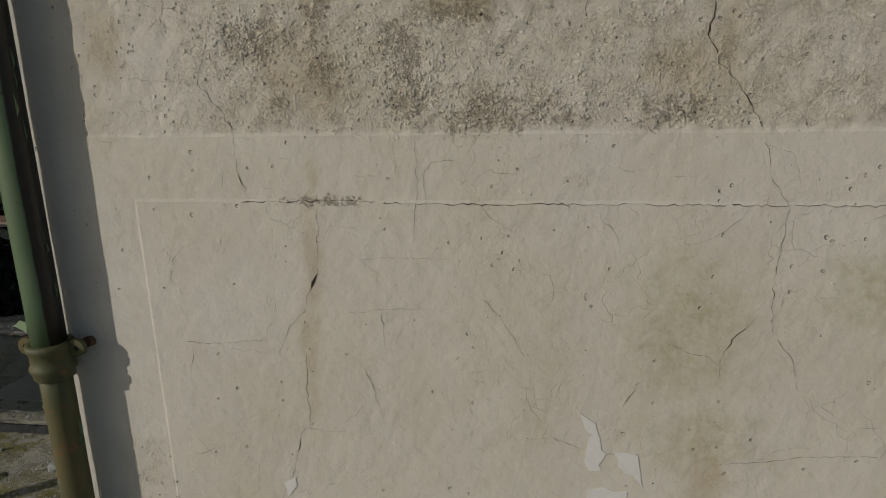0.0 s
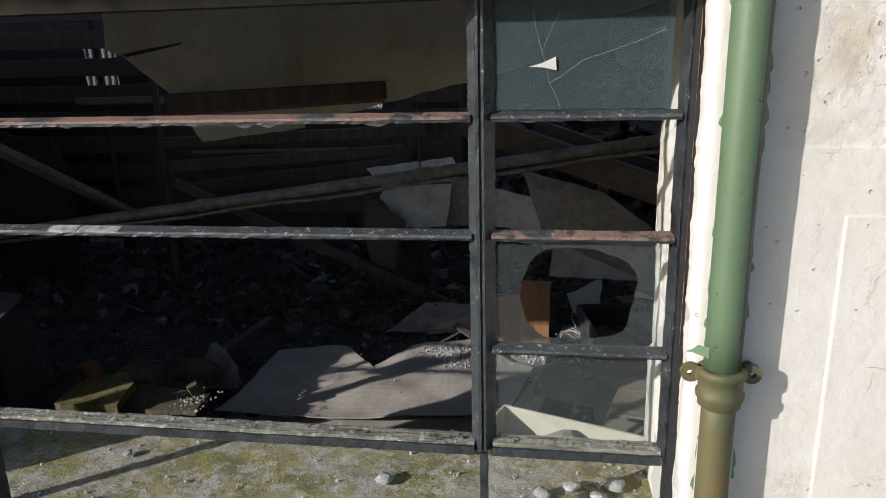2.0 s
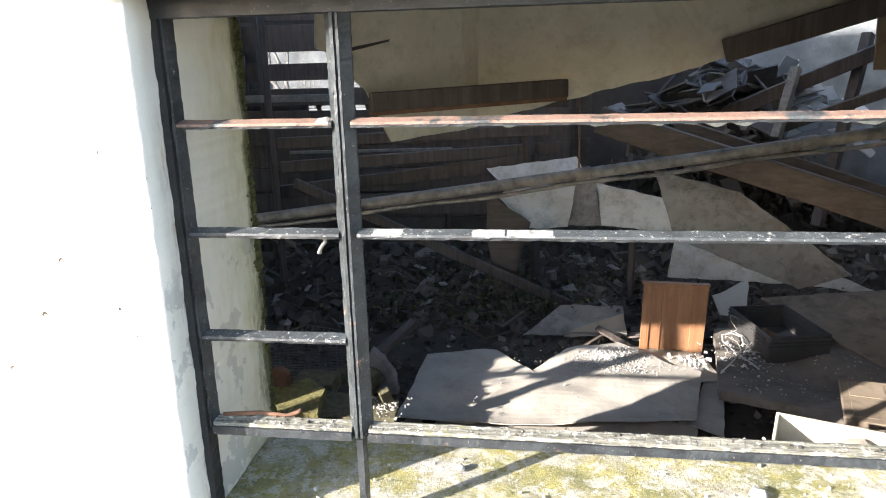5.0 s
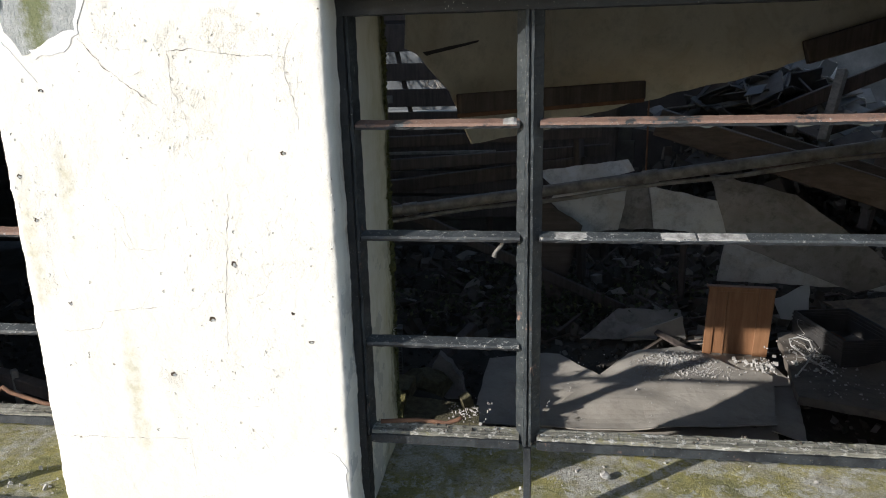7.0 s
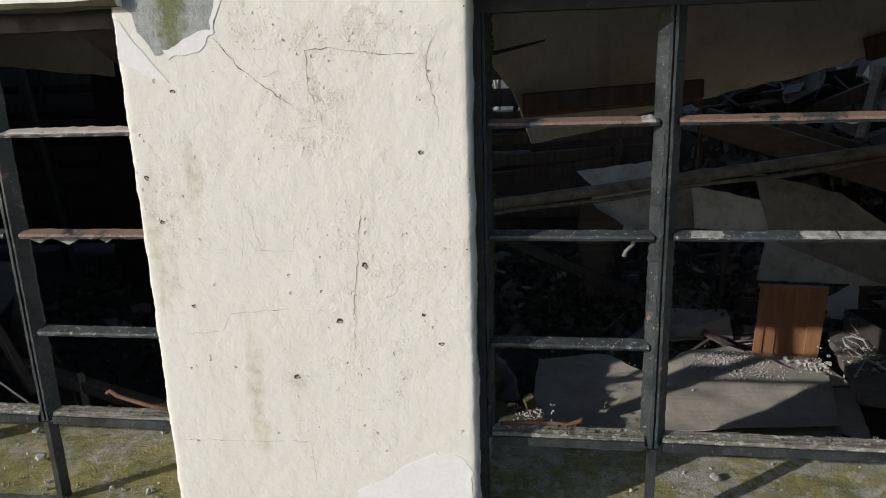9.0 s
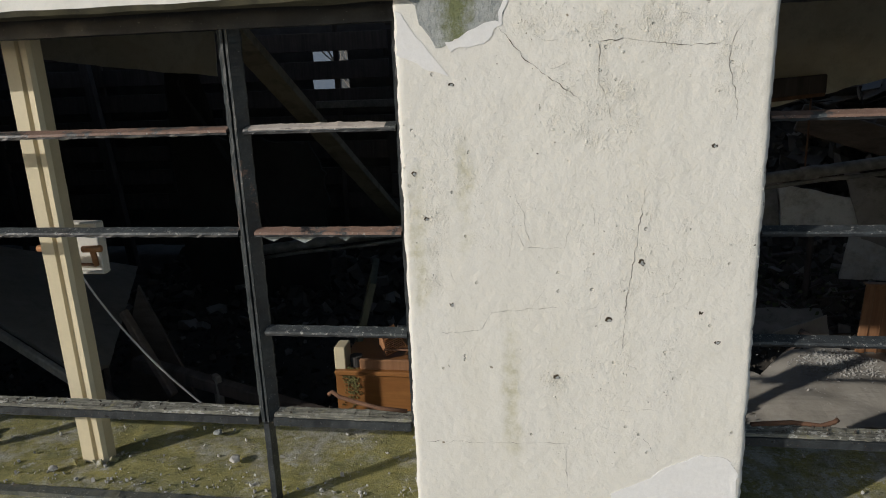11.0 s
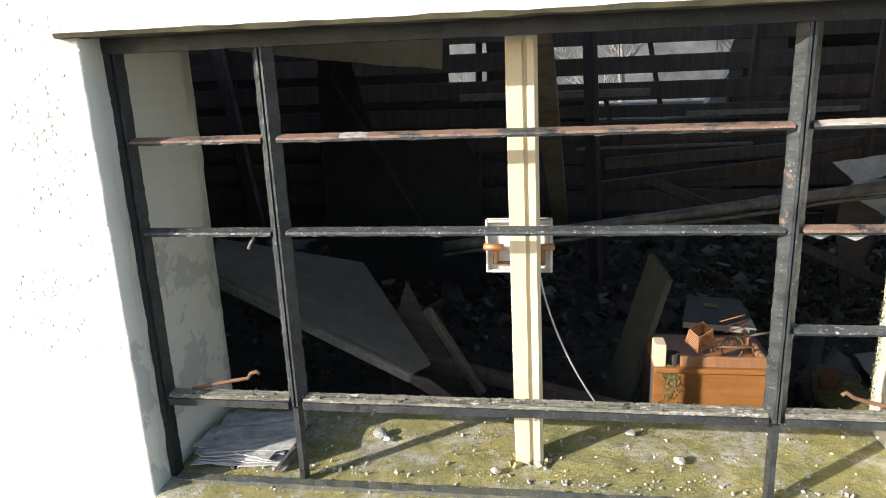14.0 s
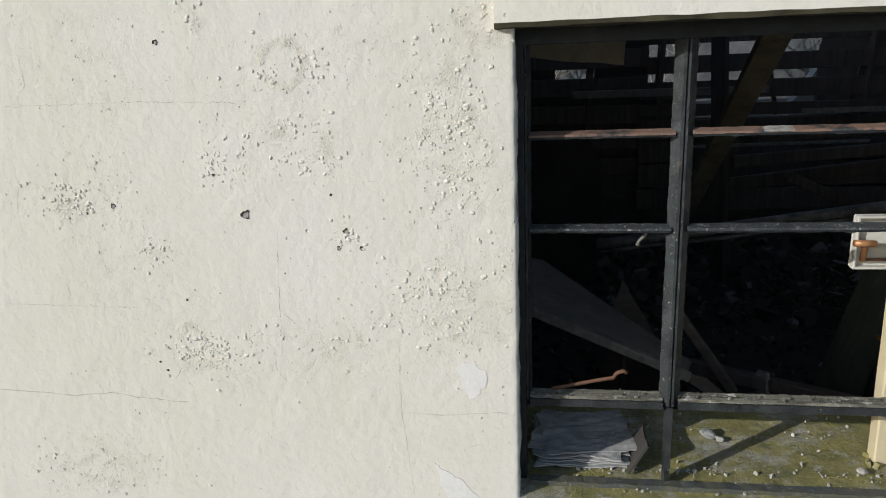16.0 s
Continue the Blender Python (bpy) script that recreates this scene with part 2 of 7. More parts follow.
def mat_steel(name, rust=0.5, paint=(0.011, 0.013, 0.016), white=0.5, chalk=1.0):
    """Old black-blue gloss paint on steel: chalked, speckled with chips of pale primer, rust coming through."""
    k = Mat(name, 0.4)
    worn = tuple(p + chalk * (c - p) for p, c in zip(paint, (0.075, 0.088, 0.092)))
    base = k.mix(k.ramp(k.noise(13, 7, 0.7), [(0.34, 0.0), (0.68, 1.0)]), paint, worn)
    base = k.mix(k.mul(k.ramp(k.noise(150, 4, 0.7), [(0.45, 0.0), (0.7, 1.0)]), 0.5), base, tuple(v * 0.45 for v in paint))
    r = k.ramp(k.add(k.noise(6, 7, 0.75), k.mul(k.add(k.noise(70, 4, 0.7), -0.5), 0.16)), [(rust, 0.0), (rust + 0.05, 1.0)])
    c = k.mix(r, base, k.mix(k.noise(90, 5, 0.7), (0.12, 0.068, 0.048), (0.27, 0.18, 0.14)))
    w = k.ramp(k.noise(75, 7, 0.75, k.warp(30, 0.02)), [(0.60 + 0.1 * white, 0.0), (0.625 + 0.1 * white, 1.0)])
    speck = k.ramp(k.noise(240, 3, 0.6), [(0.66 + 0.04 * white, 0.0), (0.70 + 0.04 * white, 1.0)])
    chip = k.math("MAXIMUM", w, speck)
    k.color(k.mix(k.mul(chip, 0.9), c, k.mix(k.noise(40, 4), (0.32, 0.32, 0.29), (0.50, 0.50, 0.47))))
    k.rough(k.ramp(k.add(k.noise(20, 4), k.mul(r, 0.3)), [(0.3, 0.3), (0.8, 0.75)]))
    k.bump((k.noise(60, 6, 0.75), 0.5, 0.0022), (k.noise(210, 4, 0.7), 0.4, 0.0008), (chip, 0.5, 0.001))
    return k.m


def mat_rail():
    """Bleached, lichened top of the casement rail, streaked along its length."""
    k = Mat("lichened_rail", 0.85)
    g = k.noise(2.2, 8, 0.75, k.map((3, 55, 55)))
    c = k.mix(k.ramp(g, [(0.38, 0.0), (0.64, 1.0)]), (0.045, 0.045, 0.038), (0.27, 0.265, 0.215))
    w = k.ramp(k.noise(58, 7, 0.75, k.map((0.6, 1, 1))), [(0.54, 0.0), (0.59, 1.0)])
    c = k.mix(k.mul(w, k.ramp(k.noise(6, 4), [(0.4, 0.1), (0.6, 0.9)])), c, (0.50, 0.50, 0.46))
    k.color(k.mix(k.mul(k.ramp(k.noise(26, 5, 0.7), [(0.58, 0.0), (0.68, 1.0)]), 0.7), c, (0.15, 0.145, 0.06)))
    k.bump((g, 0.6, 0.003), (w, 0.5, 0.002), (k.noise(150, 4, 0.7), 0.5, 0.001))
    return k.m


def mat_sill():
    """Weathered concrete: moss in cushions, most on the second sill, grey lichen crusts, dark pores."""
    k = Mat("mossy_concrete", 0.95)
    second = k.ramp(k.mul(k.add(k.sep(0), 4.4), 0.5), [(0.2, 1.0), (0.6, 0.0)])
    c = k.mix(k.ramp(k.noise(9, 8, 0.75), [(0.35, 0.0), (0.65, 1.0)]), (0.28, 0.265, 0.215), (0.58, 0.57, 0.51))
    patch = k.add(k.noise(4.2, 8, 0.78), k.mul(k.add(k.noise(26, 6, 0.75), -0.5), 0.35), k.mul(second, 0.045))
    moss = k.ramp(patch, [(0.40, 0.0), (0.56, 1.0)])
    tint = k.mix(k.ramp(k.noise(11, 6, 0.7), [(0.35, 0.0), (0.68, 1.0)]), (0.165, 0.17, 0.05), (0.42, 0.37, 0.10))
    c = k.mix(k.mul(moss, 0.9), c, tint)
    crust = k.add(k.noise(12, 8, 0.8, k.map((1, 1, 1), (3, 5, 1))), 0.025, k.mul(second, -0.06))
    pale = k.ramp(crust, [(0.545, 0.0), (0.585, 1.0)])
    c = k.mix(k.mul(pale, 0.7), c, k.mix(k.noise(120, 4, 0.7), (0.42, 0.42, 0.38), (0.68, 0.68, 0.65)))
    grain = k.ramp(k.noise(210, 4, 0.75), [(0.42, 1.0), (0.58, 0.0)])
    c = k.mix(k.mul(grain, 0.28), c, (0.085, 0.08, 0.05))
    dark = k.ramp(k.noise(52, 6, 0.75), [(0.56, 0.0), (0.66, 1.0)])
    k.color(k.mix(k.mul(dark, 0.6), c, (0.06, 0.057, 0.035)))
    k.bump((k.noise(22, 7, 0.75), 0.9, 0.010), (k.noise(110, 5, 0.75), 0.8, 0.004), (k.noise(300, 3, 0.7), 0.6, 0.0015), (pale, 0.4, 0.002))
    return k.m


def mat_reveal(name):
    """Peeling off-white paint on the reveals: yellow-green damp towards the room, most in the first window, dark moss at the inner arris."""
    k = Mat(name, 0.8)
    y, wet = k.sep(1), k.ramp(k.mul(k.add(k.sep(0), 4.0), 0.25), [(0.1, 0.3), (0.2, 1.0), (0.4, 1.0), (0.6, 0.25)])
    low = k.ramp(k.add(k.mul(k.sep(2), -1.0), 1.85, k.mul(k.noise(3, 4), 0.5)), [(0.65, 0.0), (0.95, 1.0)])
    peel = k.mul(k.ramp(k.noise(5.2, 6, 0.65), [(0.52, 0.0), (0.53, 1.0)]), k.add(0.2, low))
    peel = k.ramp(peel, [(0.5, 0.0), (0.6, 1.0)])
    c = k.mix(k.noise(3, 5, 0.6), (0.66, 0.66, 0.60), (0.74, 0.74, 0.70))
    c = k.mix(peel, c, k.mix(k.noise(25, 4), (0.46, 0.475, 0.46), (0.55, 0.56, 0.54)))
    wob = k.mul(k.add(k.noise(9, 6, 0.75, k.map((1, 1, 0.35))), -0.5), 0.5)
    edge = k.ramp(k.add(y, wob), [(0.26, 0.0), (0.50, 1.0)])
    c = k.mix(k.mul(edge, wet, k.add(0.35, k.mul(k.ramp(k.noise(1, 7, 0.7, k.map((11, 11, 5))), [(0.4, 0.0), (0.62, 1.0)]), 0.45))), c, k.mix(k.noise(30, 6, 0.75), (0.26, 0.25, 0.08), (0.52, 0.49, 0.27)))
    stain = k.mul(k.ramp(k.math("ABSOLUTE", k.add(y, -0.10)), [(0.01, 1.0), (0.05, 0.0)]), k.ramp(k.noise(1, 5, 0.7, k.map((30, 30, 3))), [(0.5, 0.0), (0.64, 1.0)]))
    c = k.mix(k.mul(stain, 0.7), c, (0.27, 0.15, 0.07))
    rim = k.ramp(k.add(y, k.mul(wob, 0.45)), [(0.495, 0.0), (0.55, 1.0)])
    c = k.mix(k.mul(rim, k.add(0.1, wet)), c, k.mix(k.noise(70, 4, 0.7), (0.02, 0.025, 0.008), (0.12, 0.12, 0.035)))
    k.color(k.mix(k.mul(k.noise(60, 5, 0.75), 0.2), c, (0.42, 0.41, 0.33)))
    k.bump((k.mul(peel, -1.0), 0.8, 0.002), (k.mul(k.noise(45, 5, 0.7), k.add(0.3, rim)), 0.8, 0.006), (k.noise(140, 4, 0.7), 0.4, 0.0015))
    return k.m


def mat_pipe_upper():
    """Green gloss on the sunward side of the pipe; the side in shade is painted black."""
    k = Mat("green_gloss_pipe", 0.42)
    # mask of the shaded side, turned away from the sun
    back = k.ramp(k.add(k.mul(k.add(k.sep(0), 0.752), 0.85 * 12), k.mul(k.add(k.sep(1), 0.052), 0.53 * 12), 0.5, k.mul(k.add(k.noise(14, 5, 0.7, k.map((1, 1, 0.3))), -0.5), 0.15)), [(0.53, 0.0), (0.57, 1.0)])
    c = k.mix(k.noise(5, 5, 0.6), (0.085, 0.145, 0.075), (0.125, 0.19, 0.105))
    chip = k.ramp(k.noise(42, 5, 0.7), [(0.66, 0.0), (0.69, 1.0)])
    c = k.mix(chip, c, (0.05, 0.04, 0.03))
    c = k.mix(k.ramp(k.noise(8, 5, 0.6, k.map((1, 1, 0.15))), [(0.55, 0.0), (0.75, 0.5)]), c, (0.10, 0.13, 0.09))
    k.color(k.mix(back, c, k.mix(k.noise(40, 5), (0.012, 0.012, 0.01), (0.04, 0.034, 0.025))))
    k.rough(k.ramp(k.noise(16, 4), [(0.3, 0.3), (0.7, 0.6)]))
    k.bump((k.noise(26, 4, 0.6), 0.3, 0.003), (chip, 0.4, -0.001))
    return k.m


def mat_board(name, c1, c2, stain=(0.30, 0.22, 0.11), much=0.6, dirt=0.6, dust=None):
    """Old sheet material: water stains with a rim, dirt and scuffs."""
    k = Mat(name, 0.85)
    c = k.mix(k.ramp(k.noise(3, 6, 0.65), [(0.3, 0.0), (0.7, 1.0)]), c1, c2)
    s = k.noise(2.3, 5, 0.6, k.map((1, 1, 1), (3, 1, 7)), 0.6)
    rimmed = k.ramp(s, [(0.50, 0.0), (0.56, 0.9), (0.60, 0.45), (0.75, 0.6)])
    c = k.mix(k.mul(rimmed, much), c, stain)
    c = k.mix(k.mul(k.ramp(k.noise(9, 7, 0.75), [(0.5, 0.0), (0.68, 1.0)]), dirt), c, tuple(v * 0.28 for v in c1))
    c = k.mix(k.mul(k.ramp(k.noise(85, 5, 0.75), [(0.58, 0.0), (0.66, 1.0)]), 0.5 * dirt), c, (0.06, 0.055, 0.045))
    if dust:
        # plaster dust spilt round one place
        n = k.t.nodes.new("ShaderNodeVectorMath")
        n.operation = "LENGTH"
        k.t.links.new(k.map((3.2, 4.2, 0), (-dust[0] * 3.2, -dust[1] * 4.2, 0)), n.inputs[0])
        d = k.add(k.mul(n.outputs["Value"], -0.5), 0.30, k.mul(k.noise(16, 8, 0.75), 0.75))
        c = k.mix(k.ramp(d, [(0.46, 0.0), (0.62, 0.9)]), c, (0.74, 0.73, 0.70))
    k.color(c)
    k.bump((k.noise(7, 5, 0.6), 0.4, 0.006), (k.noise(110, 4, 0.7), 0.4, 0.0015))
    return k.m


def mat_wood(name, c1, c2, scale=3.0, axis=(0.6, 0.6, 9), rough=0.6, grime=0.3):
    k = Mat(name, rough)
    g = k.noise(scale, 8, 0.65, k.map(axis), 0.6)
    c = k.mix(k.ramp(g, [(0.3, 0.0), (0.7, 1.0)]), c1, c2)
    k.color(k.mix(k.math("MULTIPLY", k.ramp(k.noise(9, 5, 0.7), [(0.45, 0.0), (0.7, 1.0)]), grime), c, tuple(v * 0.3 for v in c1)))
    k.bump((g, 0.35, 0.002), (k.noise(90, 4, 0.7), 0.2, 0.001))
    return k.m


def mat_glass(name, dirt=0.3, tint=(0.85, 0.93, 0.92), film=(0.30, 0.34, 0.34)):
    k = Mat(name, 0.04)
    k.b.inputs["Transmission Weight"].default_value = 1.0
    k.b.inputs["IOR"].default_value = 1.05
    k.b.inputs["Base Color"].default_value = (*tint, 1)
    d = k.t.nodes.new("ShaderNodeBsdfDiffuse")
    d.inputs[0].default_value = (*film, 1)
    s = k.t.nodes.new("ShaderNodeMixShader")
    k.put(s.inputs[0], k.math("MULTIPLY", k.ramp(k.noise(5, 6, 0.65), [(0.2, 0.55), (0.8, 1.0)]), dirt))
    k.t.links.new(k.b.outputs[0], s.inputs[1])
    k.t.links.new(d.outputs[0], s.inputs[2])
    k.t.links.new(s.outputs[0], k.t.nodes["Material Output"].inputs[0])
    return k.m


WALL = mat_render_wall()
SILL = mat_sill()
REVEAL = mat_reveal("peeling_reveal")
STEEL = mat_steel("black_painted_steel", 0.64, chalk=0.6)
# paler copy of the steel: chalk, and sunlit edges put into the colour
STEEL_LIT = mat_steel("lit_chalky_blue_grey_steel", 0.66, (0.020, 0.025, 0.028), 0.25, 0.75)
STEEL_RUST = mat_steel("rusty_steel_bar", 0.42, white=0.2)
STEEL_WHITE = mat_steel("flaking_steel_bar", 0.66, (0.03, 0.034, 0.038), white=-0.15)
# shade on head, jambs and grooves is put into this blacker paint
STEEL_DARK = mat_steel("black_steel_with_shade", 0.68, (0.009, 0.010, 0.012), 0.9, 0.15)
STEEL_FLAKE = mat_rail()
RAILRUST = mat_steel("rusted_sill_rail", 0.60, (0.13, 0.125, 0.085), 0.1, 1.2)
FLOOR = mat_plain("rubble_floor", (0.035, 0.03, 0.023), (0.09, 0.077, 0.06), 5, 0.95, 0.9, 0.012)
INNER = mat_plain("grey_inner_plaster", (0.20, 0.20, 0.19), (0.34, 0.34, 0.32), 2.5, 0.9, 0.3)
GROUND = mat_plain("pale_bounce_ground", (0.15, 0.143, 0.13), (0.26, 0.25, 0.228), 3, 0.95, 0.5, 0.01)
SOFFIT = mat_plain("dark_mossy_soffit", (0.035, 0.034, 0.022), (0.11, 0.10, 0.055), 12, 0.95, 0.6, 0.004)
PALE = mat_plain("pale_plaster", (0.52, 0.53, 0.52), (0.66, 0.66, 0.63), 3, 0.85, 0.3)
BLUE = mat_plain("blue_paint", (0.10, 0.145, 0.21), (0.14, 0.19, 0.26), 3, 0.6, 0.2)
DARKWOOD = mat_wood("dark_old_timber", (0.055, 0.043, 0.037), (0.12, 0.098, 0.085), 3, (9, 0.6, 0.6), 0.8)
BROWNWOOD = mat_wood("brown_joist_timber", (0.065, 0.05, 0.04), (0.135, 0.106, 0.086), 3, (0.6, 9, 9), 0.75)
OAK = mat_wood("orange_oak_veneer", (0.22, 0.105, 0.05), (0.35, 0.19, 0.10), 2.2, (11, 11, 0.7), 0.45, 0.15)
VARNISH = mat_wood("varnished_orange_wood", (0.21, 0.085, 0.025), (0.33, 0.15, 0.045), 2.0, (0.7, 9, 9), 0.45, 0.25)
GREYWOOD = mat_wood("grey_weathered_timber", (0.16, 0.15, 0.13), (0.30, 0.28, 0.25), 3, (9, 0.7, 9), 0.85)
GREENWOOD = mat_wood("green_stained_plank", (0.05, 0.06, 0.045), (0.09, 0.10, 0.075), 3, (9, 9, 0.7), 0.8)
METALSHEET = mat_plain("grey_sheet_cladding", (0.035, 0.039, 0.044), (0.065, 0.07, 0.077), 3, 0.6, 0.2)
CRUMB = mat_plain("pale_plaster_crumb", (0.34, 0.33, 0.31), (0.62, 0.61, 0.58), 30, 0.95, 0.5)
OUTWALL = mat_plain("stained_grey_outbuilding", (0.06, 0.067, 0.07), (0.17, 0.185, 0.195), 2.2, 0.9, 0.6, 0.02, 0.0, 14)
FARWALL = mat_plain("stained_pale_far_wall", (0.16, 0.175, 0.18), (0.36, 0.385, 0.40), 2.2, 0.9, 0.6, 0.02, 0.0, 14)
SLATE = mat_plain("grey_slate", (0.075, 0.068, 0.064), (0.16, 0.15, 0.14), 7, 0.7, 0.4)
CREAMBOARD = mat_board("cream_ceiling_board", (0.50, 0.47, 0.37), (0.60, 0.57, 0.47), (0.36, 0.30, 0.18), 0.35, 0.3)
WHITEBOARD = mat_board("stained_white_board", (0.52, 0.53, 0.52), (0.68, 0.69, 0.68), (0.34, 0.27, 0.15), 0.3, 0.5)
GREYBOARD = mat_board("grey_fibre_board", (0.20, 0.195, 0.185), (0.32, 0.31, 0.295), (0.13, 0.11, 0.085), 0.5)
DARKBOARD = mat_board("dark_grey_board", (0.165, 0.148, 0.125), (0.245, 0.222, 0.19), (0.11, 0.09, 0.065), 0.3, 0.3)
FLOORBOARD = mat_board("dusty_floor_sheet", (0.34, 0.315, 0.27), (0.44, 0.41, 0.36), (0.24, 0.21, 0.165), 0.3, 0.25, (-1.72, 2.87))
IRON = mat_plain("grey_painted_iron_pipe", (0.07, 0.065, 0.058), (0.32, 0.31, 0.29), 11, 0.5, 0.7, 0.003, 0.0, 60)
RUST = mat_plain("rusted_iron", (0.10, 0.05, 0.03), (0.24, 0.125, 0.07), 14, 0.85, 0.6, 0.002)
COPPER = mat_plain("rusty_copper_tube", (0.42, 0.19, 0.08), (0.55, 0.30, 0.16), 20, 0.45, 0.3, 0.001, 0.4)
PIPEGREEN = mat_plain("green_gloss_paint", (0.13, 0.22, 0.115), (0.19, 0.29, 0.155), 5, 0.42, 0.15, 0.0015)
CAGE = mat_plain("grey_wire", (0.13, 0.12, 0.105), (0.22, 0.21, 0.19), 20, 0.6, 0.2)
WIRE = mat_plain("pale_bare_wire", (0.40, 0.40, 0.38), (0.55, 0.55, 0.52), 20, 0.5, 0.2)
CRATE = mat_plain("dark_grey_plastic", (0.035, 0.034, 0.034), (0.075, 0.073, 0.07), 6, 0.6, 0.3, 0.002)
WHITEPAINT = mat_plain("dirty_white_paint", (0.58, 0.58, 0.54), (0.70, 0.69, 0.64), 6, 0.6, 0.2, 0.001)
PLASTER = mat_plain("bare_white_plaster", (0.76, 0.76, 0.75), (0.84, 0.84, 0.83), 9, 0.9, 0.5, 0.003)
CEMENT = mat_cement()
CREAMPOST = mat_plain("cream_painted_timber", (0.62, 0.54, 0.36), (0.70, 0.62, 0.44), 3, 0.5, 0.15, 0.001)
MOSSDARK = mat_plain("olive_lichen", (0.07, 0.065, 0.042), (0.20, 0.18, 0.10), 34, 0.95, 0.9, 0.008)
PALEWOOD = mat_wood("pale_orange_offcut", (0.42, 0.27, 0.14), (0.58, 0.40, 0.23), 3, (0.7, 9, 9), 0.7)
MOSSY = mat_plain("yellow_green_moss", (0.10, 0.095, 0.04), (0.32, 0.285, 0.10), 30, 0.95, 0.9, 0.01)
PAPER = mat_plain("sodden_paper", (0.26, 0.265, 0.27), (0.58, 0.585, 0.58), 13, 0.9, 0.4, 0.003)
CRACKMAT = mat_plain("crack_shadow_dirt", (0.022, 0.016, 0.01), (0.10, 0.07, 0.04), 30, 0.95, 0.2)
# colour of the shade in the smallest chips
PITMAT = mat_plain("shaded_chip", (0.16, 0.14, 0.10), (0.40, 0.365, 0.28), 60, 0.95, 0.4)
SHARD = mat_plain("dirty_glass_edge", (0.20, 0.23, 0.23), (0.42, 0.45, 0.44), 40, 0.3, 0.2)
CABLE = mat_plain("white_cable_sheath", (0.55, 0.54, 0.56), (0.66, 0.65, 0.66), 8, 0.5, 0.1)
CLOTH = mat_plain("dark_felt", (0.04, 0.037, 0.035), (0.075, 0.07, 0.067), 4, 0.95, 0.6, 0.01)
GLASS = mat_glass("dirty_glass", 0.065)
GLASS_BLUE = mat_glass("grimy_blue_glass", 0.6, (0.5, 0.62, 0.64), (0.07, 0.094, 0.098))


def mat_pipe_lower():
    k = Mat("mossy_green_paint", 0.6)
    c = k.mix(k.ramp(k.noise(9, 5, 0.6, k.map((1, 1, 0.4))), [(0.35, 0.0), (0.65, 1.0)]), (0.07, 0.085, 0.04), (0.13, 0.11, 0.045))
    k.color(k.mix(k.ramp(k.noise(16, 5, 0.7), [(0.6, 0.0), (0.72, 1.0)]), c, (0.22, 0.10, 0.04)))
    k.bump((k.noise(60, 5, 0.7), 0.5, 0.002))
    return k.m


def mat_chunks():
    """Rubble: each piece takes its own tone between dark slate and pale plaster."""
    k = Mat("mixed_rubble", 0.9)
    c = k.ramp(k.island(), [(0.0, (0.03, 0.026, 0.021)), (0.6, (0.075, 0.063, 0.05)), (0.9, (0.15, 0.128, 0.105)), (1.0, (0.36, 0.34, 0.31))])
    k.color(k.mix(k.math("MULTIPLY", k.noise(40, 4), 0.5), c, (0.06, 0.055, 0.045)))
    k.bump((k.noise(70, 4, 0.7), 0.6, 0.003))
    return k.m


def mat_leaf():
    k = Mat("ivy_leaf", 0.55)
    k.color(k.ramp(k.island(), [(0.0, (0.035, 0.04, 0.016)), (0.7, (0.06, 0.075, 0.026)), (1.0, (0.15, 0.14, 0.06))]))
    k.bump((k.noise(60, 3), 0.3, 0.002))
    return k.m


PIPELOW = mat_pipe_lower()
PIPEUPPER = mat_pipe_upper()
CHUNKS = mat_chunks()
LEAF = mat_leaf()
RAFTER = mat_board("khaki_painted_rafter", (0.22, 0.195, 0.14), (0.30, 0.27, 0.195), (0.13, 0.10, 0.065), 0.6)
CRUSTWHITE = mat_plain("flaking_white_crust", (0.12, 0.12, 0.115), (0.56, 0.56, 0.53), 55, 0.9, 0.8, 0.003)
CRUSTPALE = mat_plain("pale_pink_crust", (0.36, 0.32, 0.285), (0.52, 0.475, 0.43), 40, 0.95, 0.8, 0.003)
ORANGERUST = mat_plain("orange_rust_bloom", (0.30, 0.14, 0.05), (0.48, 0.29, 0.14), 30, 0.95, 0.4)
BROWNBOARD = mat_board("brown_hardboard", (0.17, 0.135, 0.095), (0.24, 0.19, 0.135), (0.10, 0.075, 0.05), 0.5)


# ---- mesh helpers ----
from mathutils.geometry import delaunay_2d_cdt


def obj(name, bm, mat, parent=None, label="", smooth=False):
    me = bpy.data.meshes.new(name)
    bm.to_mesh(me)
    bm.free()
    for m in mat if isinstance(mat, (list, tuple)) else (mat,):
        me.materials.append(m)
    if smooth:
        for p in me.polygons:
            p.use_smooth = True
    ob = new(name, me)
    if parent:
        ob.parent = parent
    if label:
        ob["label"] = label
    return ob


def part(name, bm, mat, parent, label="", smooth=False):
    return obj(name, bm, mat, parent, label, smooth)


def thing(name, label, category, group="", kind=""):
    return tagged(new(name), label, category, group, kind)


def add_box(bm, lo, hi, m=None, bevel=0.0):
    b = bmesh.new()
    bmesh.ops.create_cube(b, size=1)
    for v in b.verts:
        v.co = Vector([l + (c + 0.5) * (h - l) for c, l, h in zip(v.co, lo, hi)])
    if bevel:
        bmesh.ops.bevel(b, geom=b.edges[:], offset=bevel, segments=1, affect="EDGES")
    if m:
        b.transform(m)
    tmp = bpy.data.meshes.new("tmp")
    b.to_mesh(tmp)
    b.free()
    bm.from_mesh(tmp)
    bpy.data.meshes.remove(tmp)
    return bm


def box(lo, hi, m=None, bevel=0.0):
    return add_box(bmesh.new(), lo, hi, m, bevel)


